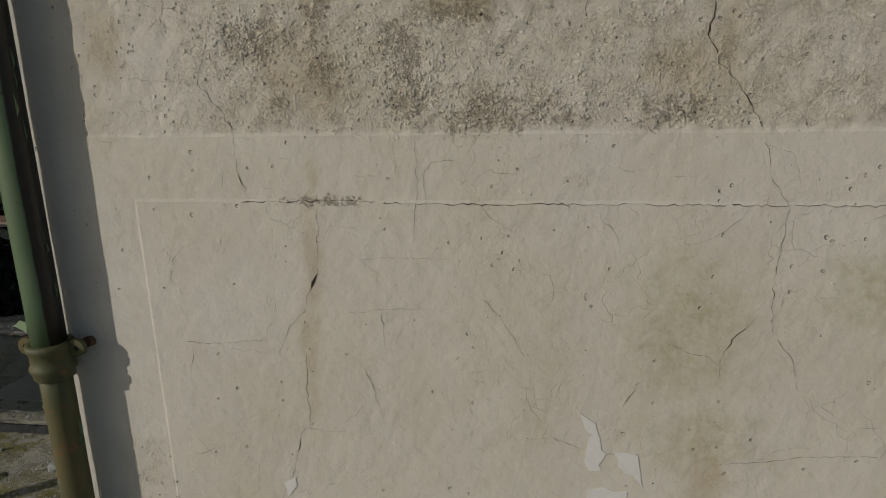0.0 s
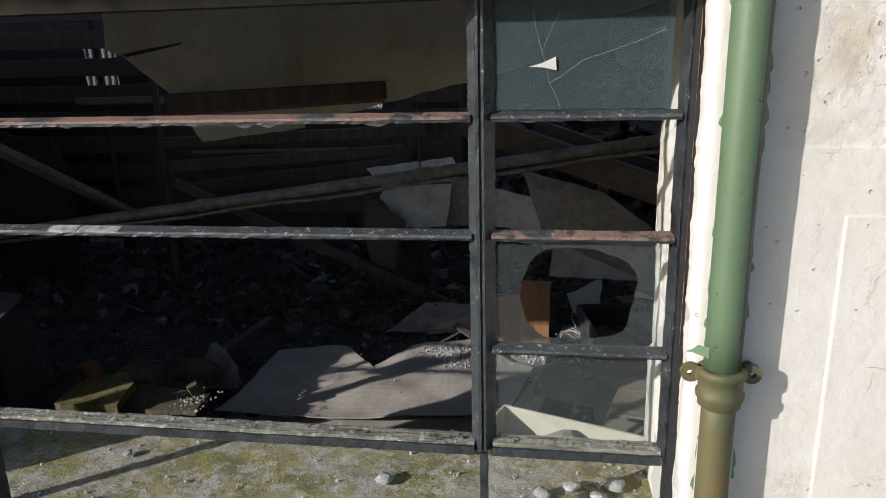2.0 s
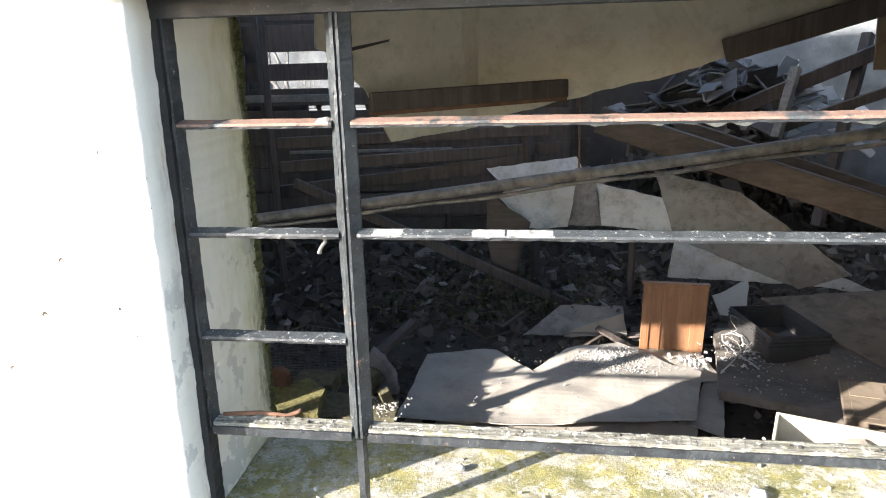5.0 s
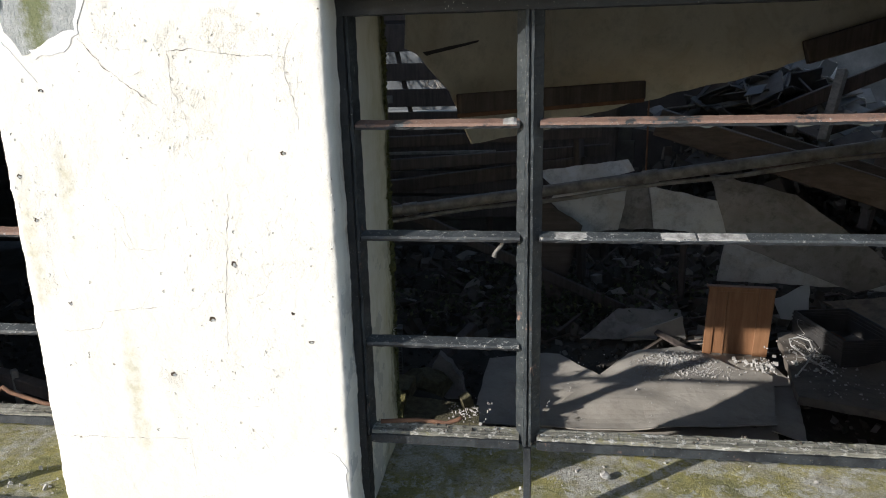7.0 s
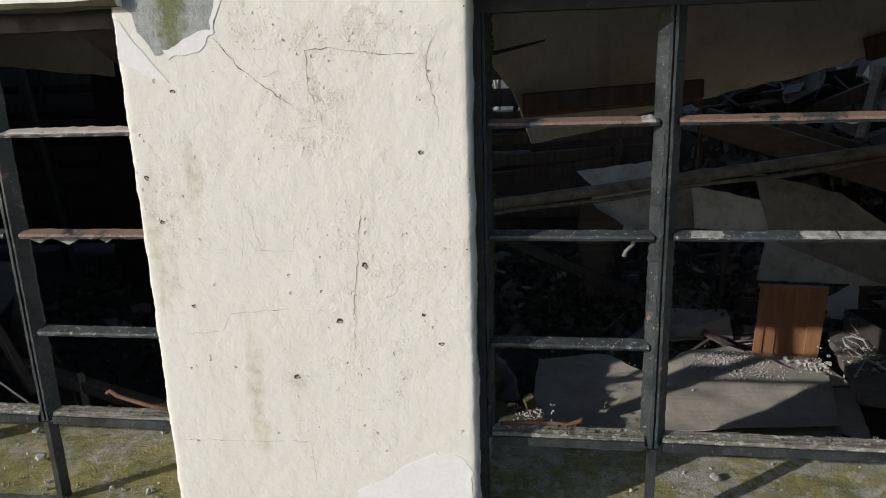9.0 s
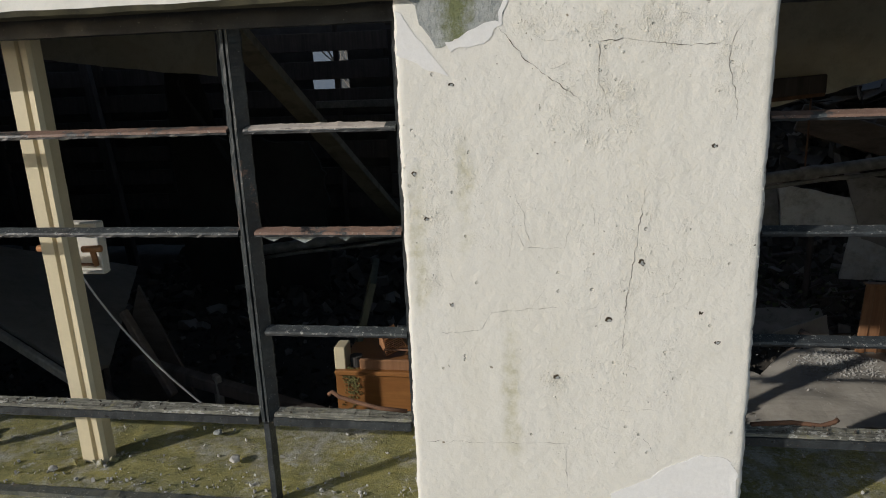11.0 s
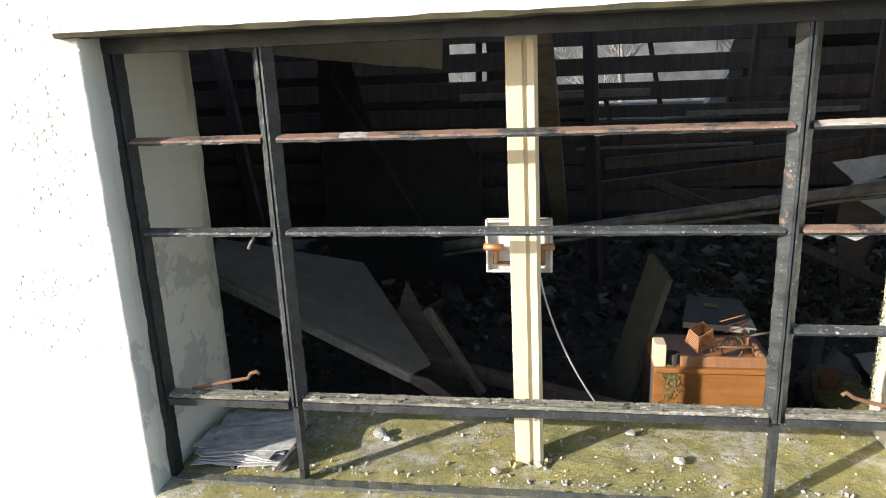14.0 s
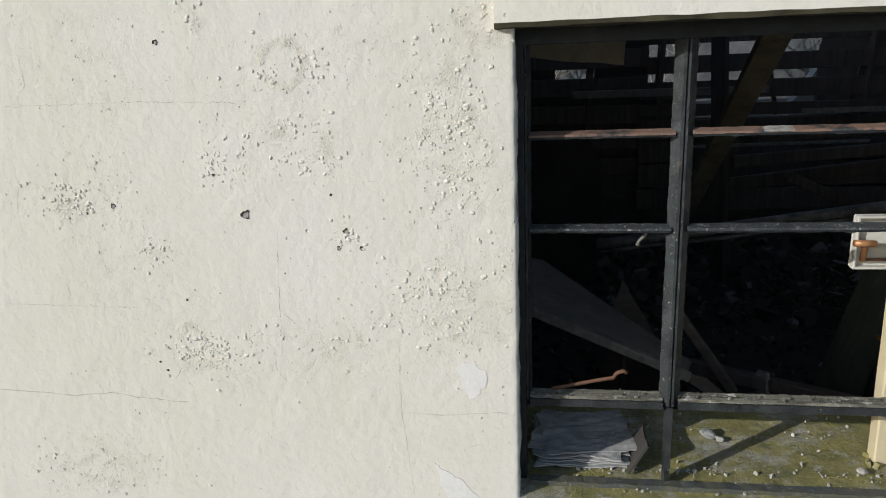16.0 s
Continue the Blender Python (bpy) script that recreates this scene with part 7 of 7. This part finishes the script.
panel_door()
single("rubble_mound", lump(1.0, 2.7, 0.62), DUSTY, "mound of dusty rubble under the fallen door", "rubble").matrix_world = pose(-0.40, 1.62, -0.06)


def wire_tangle():
    t = thing("wire_tangle", "tangle of bent pale wire among plaster crumbs", "wire")
    r = random.Random(2)
    part("bent_rod", tube([(-1.10, 2.48, 0.05), (-0.98, 2.66, 0.06), (-0.89, 2.80, 0.08), (-0.875, 2.93, 0.10), (-0.93, 2.96, 0.11), (-0.99, 2.95, 0.10), (-1.0, 2.88, 0.085), (-0.95, 2.75, 0.065), (-0.894, 2.62, 0.055), (-0.87, 2.55, 0.05)], 0.005, 8), WIRE, t, smooth=True)
    for i in range(9):
        p = [Vector((-0.88, 2.85, 0.03))]
        for _ in range(7):
            p.append(p[-1] + Vector((r.uniform(-0.09, 0.09), r.uniform(-0.07, 0.07), r.uniform(-0.03, 0.045))))
        part("wire", tube(p, 0.0016, 5), WIRE, t)


wire_tangle()


def wire_cage():
    t = thing("wire_cage", "small rusty wire cage with a pitched top on the floor", "cage")
    m = Matrix.Translation((-3.66, 2.6, -0.12)) @ pose(0, 0, 0, 0, 0, 12)
    w, d, h, peak = 0.42, 0.3, 0.24, 0.05
    for s in (-1, 1):
        y = s * d / 2
        f = part("end_frame", tube([m @ Vector(p) for p in ((-w / 2, y, 0), (-w / 2, y, h), (0, y, h + peak), (w / 2, y, h), (w / 2, y, 0), (-w / 2, y, 0))], 0.003, 6), CAGE, t)
        for i in range(1, 12):
            z = h * i / 12
            part("wire", tube([m @ Vector((-w / 2, y, z)), m @ Vector((w / 2, y, z))], 0.0013, 5), CAGE, f)
    for i in range(13):
        x = -w / 2 + w * i / 12
        z = h + peak * (1 - abs(x) / (w / 2))
        part("wire", tube([m @ Vector((x, -d / 2, 0)), m @ Vector((x, -d / 2, z)), m @ Vector((x, d / 2, z)), m @ Vector((x, d / 2, 0))], 0.0013, 5), CAGE, t)


wire_cage()
single("mossy_slab", slab([(-3.54, 1.47, 0.19), (-3.22, 1.50, 0.18), (-3.24, 1.70, 0.215), (-3.36, 1.80, 0.225), (-3.54, 1.70, 0.225)], 0.05, 0.02, 8, 0.04), MOSSY, "yellow-green mossy slab of insulation under the window", "slab")
single("mossy_block", slab([(-3.52, 1.78, 0.12), (-3.26, 1.86, 0.12), (-3.24, 1.98, 0.14), (-3.46, 2.0, 0.15)], 0.09, 0.02, 2, 0.04), MOSSDARK, "olive mossy block behind the yellow slab", "slab")
single("speckled_slab", slab([(-3.30, 1.56, 0.135), (-2.86, 1.60, 0.125), (-2.88, 1.80, 0.13), (-3.30, 1.84, 0.14)], 0.03, 0.012, 5, 0.02), MOSSDARK, "olive lichen-speckled slab under the window", "slab")
single("mossy_lump", lump(0.3, 4.4, 0.7), MOSSDARK, "rounded mossy lump of rubble", "rubble").matrix_world = pose(-3.27, 2.32, -0.02)
single("earth_bank", slab([(-3.6, 1.2, 0.06), (-2.98, 1.2, 0.04), (-2.98, 1.9, -0.04), (-3.5, 2.1, -0.02)], 0.2, 0.04, 2, 0.05), FLOOR, "bank of dark earth and rubble below the window", "earth")
single("mossy_plank", beam((-3.42, 1.43, 0.155), (-2.84, 1.46, 0.115), 0.06, 0.025), GREYWOOD, "grey plank edge under the window", "plank")
for x in (-3.36, -3.18, -3.0):
    single("wood_offcut", beam((x, 1.36, 0.16), (x + 0.13, 1.38, 0.15), 0.04, 0.025), PALEWOOD, "pale orange wood offcut", "offcut", "offcuts under the window")
single("broken_block", box((-0.03, -0.02, 0), (0.03, 0.02, 0.1), pose(-2.93, 1.78, 0.13, 12, -20, 30), 0.006), MOSSDARK, "small broken block standing on the slab", "rubble")
single("insulation_scrap", slab([(-3.24, 2.42, -0.14), (-3.215, 2.43, 0.08), (-3.174, 2.44, 0.155), (-3.10, 2.43, 0.10), (-3.03, 2.42, -0.02), (-3.0, 2.42, -0.14)], 0.07, 0.02, 3, 0.02, 0.03), GREYBOARD, "grey triangular scrap of insulation standing on end", "insulation")
single("loose_lath", beam((-3.38, 2.2, -0.06), (-3.03, 3.05, 0.09), 0.07, 0.05), DARKWOOD, "dark lath leaning over the rubble", "lath")
single("rotten_wood", slab([(-3.52, 1.72, 0.24), (-3.54, 1.72, 0.33), (-3.48, 1.72, 0.35), (-3.43, 1.72, 0.31), (-3.45, 1.72, 0.28), (-3.38, 1.74, 0.16), (-3.5, 1.74, 0.16)], 0.03, 0.02, 6, 0.03, 0.02), RUST, "rusty brown clump of rotten splintered wood", "wood")

# ---- room: behind the second window ----
single("large_board", slab([(-6.62, 1.70, 1.03), (-5.977, 2.222, 0.73), (-5.36, 0.99, 0.66), (-5.403, 0.845, 0.69), (-6.40, 1.17, 1.0)], 0.016, 0.004, 3), DARKBOARD, "large dark grey board slumped against the wall", "board")
single("board_edging", beam((-6.62, 1.235, 1.045), (-5.403, 0.80, 0.682), 0.03, 0.04), GREYWOOD, "grey batten along the slumped board", "batten")
single("board_end", slab([(-5.41, 0.80, 0.70), (-5.34, 0.83, 0.67), (-5.235, 0.85, 0.57), (-5.30, 0.83, 0.575), (-5.41, 0.80, 0.665)], 0.02, 0.004, 3, step=0.02), BROWNWOOD, "brown splintered end of a batten", "wood")
single("triangular_board", slab([(-5.574, 1.64, 0.819), (-5.639, 1.6, 0.636), (-5.70, 1.55, 0.2), (-5.25, 1.5, 0.2), (-5.353, 1.5, 0.422)], 0.014, 0.004, 2), BROWNWOOD, "dark brown pointed board standing upright", "board")
single("loose_stick", beam((-5.404, 1.2, 0.831), (-5.15, 1.10, 0.47), 0.035, 0.042), BROWNWOOD, "weathered timber stick leaning", "stick", "sticks behind the window")
single("loose_stick", beam((-5.61, 1.3, 0.66), (-5.60, 1.28, 0.1), 0.025, 0.03), BROWNWOOD, "weathered timber stick standing", "stick", "sticks behind the window")
single("loose_stick", beam((-5.0, 1.22, 0.52), (-4.98, 1.2, 0.2), 0.03, 0.06), GREYWOOD, "short grey timber stub", "stick", "sticks behind the window")
single("fallen_timber", beam((-5.45, 1.3, 0.535), (-4.40, 1.12, 0.37), 0.06, 0.06), DARKWOOD, "grey timber lying across the rubble", "timber")
single("leaning_plank", slab([(-4.338, 1.77, 0.925), (-4.315, 1.50, 0.88), (-4.54, 1.47, 0.0), (-4.63, 1.75, 0.0)], 0.03, 0.003, 3), GREENWOOD, "dark green-stained plank leaning inside the window", "plank")


def cabinet():
    t = thing("cabinet", "orange varnished wooden cabinet with a raised rim, mossy at one corner", "cabinet")
    x0, x1, y0, y1, z0, z1 = -4.41, -3.93, 1.17, 1.55, -0.12, 0.565
    part("front_panel", box((x0, y0, z0), (x1, y0 + 0.02, z1), None, 0.002), VARNISH, t)
    part("side_panel", box((x0, y0 + 0.02, z0), (x0 + 0.02, y1, z1)), DARKWOOD, t, "dark weathered side panel")
    part("side_panel", box((x1 - 0.02, y0 + 0.02, z0), (x1, y1, z1)), VARNISH, t)
    part("back_panel", box((x0 + 0.02, y1 - 0.02, z0), (x1 - 0.02, y1, z1)), VARNISH, t)
    part("top_moulding", box((x0 + 0.0, y0 - 0.015, z1), (x1 + 0.035, y1, z1 + 0.022), None, 0.004), VARNISH, t)
    part("rim", join(box((x0 + 0.11, y0 + 0.005, z1 + 0.022), (x1 - 0.01, y0 + 0.025, z1 + 0.07), None, 0.004), box((x1 - 0.03, y0 + 0.025, z1 + 0.022), (x1 - 0.01, y1, z1 + 0.06), None, 0.004)), OAK, t, "pale wooden rim")
    part("corner_post", box((x0 + 0.0, y0, z1 + 0.022), (x0 + 0.05, y0 + 0.09, z1 + 0.125), None, 0.004), CREAMPOST, t, "pale corner post")
    part("hinge_strip", box((x1 + 0.002, y0 + 0.01, 0.40), (x1 + 0.02, y0 + 0.05, 0.545), None, 0.002), CREAMPOST, t, "pale hinge strip")
    bm = bmesh.new()
    r = random.Random(6)
    for i in range(420):
        z = z1 + 0.03 - abs(r.gauss(0, 0.08))
        chunk(bm, (x0 + 0.07 + r.gauss(0, 0.018) + 0.012 * math.sin(z * 40), y0 - 0.004 + (0.012 if z > z1 else 0), z), r.uniform(0.003, 0.009), r)
    tagged(part("moss_tuft", bm, MOSSY, t, "moss creeping down the front"), kind="stuff")


cabinet()


def basket():
    t = thing("wire_basket", "rusted copper-coloured wire basket lying on the cabinet", "basket")
    m = Matrix.Translation((-4.19, 1.33, 0.665)) @ pose(0, 0, 0, 20, -18, 28)
    w = 0.05
    for i in range(9):
        z = -0.035 + 0.0105 * i
        k = 1 - 0.03 * i
        part("wire", tube([m @ Vector((sx * w * k, sy * w * k * 0.8, z)) for sx, sy in ((-1, -1), (1, -1), (1, 1), (-1, 1), (-1, -1))], 0.003, 6), COPPER, t)
    for sx in (-1, 1):
        for sy in (-1, 1):
            part("upright_wire", tube([m @ Vector((sx * w, sy * w * 0.8, -0.035)), m @ Vector((sx * w * 0.76, sy * w * 0.61, 0.035))], 0.003, 6), COPPER, t)


basket()
single("grill_rack", join(join(tube([(-4.1 + i * 0.012, 1.3, 0.70 + i * 0.004) for i in range(10)], 0.003, 6), tube([(-4.1 + i * 0.012, 1.34, 0.71 + i * 0.004) for i in range(10)], 0.003, 6)), tube([(-4.1 + i * 0.012, 1.38, 0.72 + i * 0.004) for i in range(10)], 0.003, 6)), COPPER, "rusted grill rack rods on the cabinet", "rack")
single("cooker_handle", tube([(-4.20, 1.24, 0.63), (-4.20, 1.23, 0.66), (-3.99, 1.23, 0.665), (-3.99, 1.24, 0.62)], 0.005, 8), RUST, "rusty bar handle on the cabinet top", "handle", smooth=True)
single("yellow_ring", tube([(-4.06 + 0.045 * math.cos(g / 12 * math.pi), 1.3, 0.63 + 0.055 * math.sin(g / 12 * math.pi)) for g in range(25)], 0.003, 6), MOSSY, "bent yellow wire ring on the cabinet", "wire ring", smooth=True)
pan = thing("ladle", "grey metal ladle with a looped handle resting on the cabinet", "ladle")
part("handle", tube([(-4.03, 1.35, 0.655), (-3.93, 1.37, 0.668), (-3.87, 1.38, 0.675)], 0.006, 8), CAGE, pan, smooth=True)
part("handle_loop", tube([(-3.84 + 0.032 * math.cos(g / 8 * math.pi), 1.385, 0.681 + 0.008 * math.sin(g / 8 * math.pi)) for g in range(17)], 0.0035, 6), CAGE, pan, smooth=True)
single("tin", tube([(-4.325, 1.22, 0.588), (-4.325, 1.22, 0.635)], 0.028, 16), CLOTH, "small black tin on the cabinet corner", "tin")
lid = thing("metal_lid", "grey enamelled cooker lid lying behind the cabinet", "lid")
part("plate", slab([(-4.22, 1.6, 0.63), (-3.88, 1.6, 0.60), (-3.90, 1.82, 0.66), (-4.16, 1.82, 0.69)], 0.018, 0.002, 1), CRATE, lid)
part("front_lip", beam((-4.22, 1.59, 0.622), (-3.88, 1.59, 0.592), 0.012, 0.03, 0.003), GREYBOARD, lid)
part("badge", slab([(-4.10, 1.72, 0.668), (-4.03, 1.72, 0.662), (-4.03, 1.75, 0.670), (-4.10, 1.75, 0.676)], 0.006), MOSSY, lid, "yellowed oval badge")
bowl = single("rotten_crate", box((-4.16, 1.57, -0.12), (-3.90, 1.86, 0.575), None, 0.01), CLOTH, "dark box standing behind the cabinet", "box")


# ---- rubble, plaster crumbs and ivy over the floor ----
def sheet_top(x, y):
    """Height of the warped main floor sheet."""
    return -0.041 + 0.045 * noise.noise(Vector((x * 1.5 + 2, y * 2.6, 1))) + 0.018 * noise.noise(Vector((x * 4, y * 5, 2)))


def bank_top(x, y):
    """Height of the dusty bank of earth."""
    return 0.037 + 0.07 * noise.noise(Vector((x * 1.5 + 9, y * 2.6, 1))) + 0.028 * noise.noise(Vector((x * 4, y * 5, 9)))


def scatter():
    r = random.Random(77)
    bm = bmesh.new()
    for i in range(9000):
        x, y = r.uniform(-7.5, 1.6), r.uniform(1.0, 5.6)
        s = r.choice((0.01, 0.012, 0.018, 0.018, 0.025, 0.035, 0.05) if y < 3.4 else (0.018, 0.025, 0.035, 0.05, 0.08, 0.12)) * (1 + 0.08 * y)
        chunk(bm, (x, y, floor_height(x, y) + s * 0.12), s, r)
    single("floor_rubble", bm, CHUNKS, "broken slate, brick and plaster rubble on the floor", "rubble", kind="stuff")
    bm = bmesh.new()
    for i in range(1500):
        x, y = r.gauss(-1.70, 0.16), r.gauss(2.85, 0.13)
        if y > 2.64 + (x + 2.2) * 0.82 or y > 3.12 - (x + 1.62) * 1.12:
            continue
        chunk(bm, (x, y, sheet_top(x, y) + r.uniform(-0.001, 0.003)), r.choice((0.003, 0.004, 0.005, 0.006, 0.008, 0.011, 0.016)), r)
    for i in range(160):
        x, y = r.uniform(-2.85, -1.25), r.uniform(2.05, 3.0)
        chunk(bm, (x, y, sheet_top(x, y)), r.choice((0.003, 0.005, 0.008)), r)
    for i in range(150):
        x, y = r.gauss(-0.90, 0.09), r.gauss(2.80, 0.14)
        chunk(bm, (x, y, bank_top(x, y) + 0.003), r.choice((0.006, 0.009, 0.014, 0.025)), r)
    for i in range(200):
        x, y = r.uniform(-1.05, 0.2), r.uniform(2.2, 2.75)
        chunk(bm, (x, y, bank_top(x, y)), r.choice((0.004, 0.006, 0.01, 0.016)), r)
    for i in range(90):
        x, y = r.gauss(-1.17, 0.06), r.gauss(2.90, 0.07)
        chunk(bm, (x, y, -0.072 + r.uniform(0, 0.006)), r.choice((0.006, 0.01, 0.015, 0.03)), r)
    for i in range(120):
        x, y = r.gauss(-2.93, 0.05), r.gauss(1.70, 0.07)
        chunk(bm, (x, y, 0.148 + r.uniform(-0.004, 0.006)), r.choice((0.004, 0.006, 0.009, 0.014)), r)
    single("plaster_crumbs", bm, CRUMB, "white plaster crumbs spilt over the floor sheets", "plaster", kind="stuff")
    bm = bmesh.new()
    for i in range(5000):
        x, y = r.gauss(-2.5, 0.6), r.uniform(3.5, 4.9)
        if noise.noise(Vector((x * 2.2, y * 2.2, 5))) < r.uniform(-0.35, 0.2):
            continue
        z = floor_height(x, y) + abs(r.gauss(0, 0.10))
        s = r.uniform(0.008, 0.024)
        m = pose(x, y, z, r.uniform(-70, 70), r.uniform(-70, 70), r.uniform(0, 360))
        vs = [bm.verts.new(m @ Vector(p)) for p in ((0, -s, 0), (s * 0.8, 0, s * 0.15), (0, s * 1.2, 0), (-s * 0.8, 0, s * 0.15))]
        bm.faces.new((vs[0], vs[1], vs[2]))
        bm.faces.new((vs[0], vs[2], vs[3]))
    single("ivy", bm, LEAF, "low ivy growing over the rubble", "ivy", kind="stuff")
    # splinters, laths and scraps strewn over the rubble
    def strewn(n, wide, long, flat, mat, name, label, category):
        bm = bmesh.new()
        for _ in range(n):
            x, y = r.gauss(-2.2, 1.3), r.uniform(2.7, 5.2)
            if sheet_top(x, y) > floor_height(x, y) and y < 3.2:
                continue
            a, b = r.uniform(*wide), r.uniform(*long)
            m = pose(x, y, floor_height(x, y) + 0.02 + 0.10 * r.random() ** 3, r.gauss(0, 12), r.gauss(0, 16), r.gauss(0, 60) + 90 * (r.random() < 0.3))
            join(bm, box((-b / 2, -a / 2, 0), (b / 2, a / 2, flat), m))
        single(name, bm, mat, label, category, kind="stuff")

    strewn(150, (0.008, 0.03), (0.08, 0.42), 0.012, BROWNWOOD, "splinters", "brown wood splinters strewn over the rubble", "splinters")
    strewn(60, (0.02, 0.05), (0.15, 0.55), 0.018, DARKWOOD, "broken_laths", "dark broken laths strewn over the rubble", "laths")
    strewn(40, (0.03, 0.09), (0.05, 0.14), 0.008, GREYBOARD, "board_scraps", "pale scraps of board among the rubble", "scraps")
    # heap of slates and boards in the open far corner
    for i in range(150):
        x, y = (r.gauss(-0.5, 0.38), r.gauss(6.0, 0.3)) if i < 110 else (r.gauss(0.7, 0.4), r.gauss(6.9, 0.15))
        z = (1.78 if i < 110 else 2.0) - abs(x + 0.35) * 0.45 - abs(r.gauss(0, 0.3))
        m = pose(x, y, z, r.gauss(0, 24), r.gauss(0, 24), r.uniform(0, 360))
        w, h = r.uniform(0.06, 0.24), r.uniform(0.06, 0.17)
        single("heap_slate", slab([m @ Vector(p) for p in ((-w, -h, 0), (w, -h, 0), (w, h, 0), (-w, h, 0))], 0.014, 0.012, i), r.choice((SLATE, SLATE, GREYBOARD, CRATE) if i < 110 else (GREYBOARD, PALE, FARWALL, GREYWOOD)), "broken slate in the heap of roof debris", "slate", "heap of roof debris")
    bm = bmesh.new()
    for i in range(1500):
        u = r.uniform(0, 1)
        x, y = r.gauss(-0.1, 0.8), r.gauss(6.4, 0.35)
        chunk(bm, (x, y, max(0.0, 1.45 * (1 - abs(x + 0.3) / 2.0)) * u), r.uniform(0.04, 0.2), r)
    single("debris_heap", bm, CHUNKS, "heap of roof debris in the open corner", "debris", kind="stuff")


scatter()

single("broken_cupboard", box((-1.22, 0.66, -0.16), (-0.74, 1.0, 0.328), None, 0.006), DARKWOOD, "dark broken cupboard carrying the cream drawer", "cupboard")
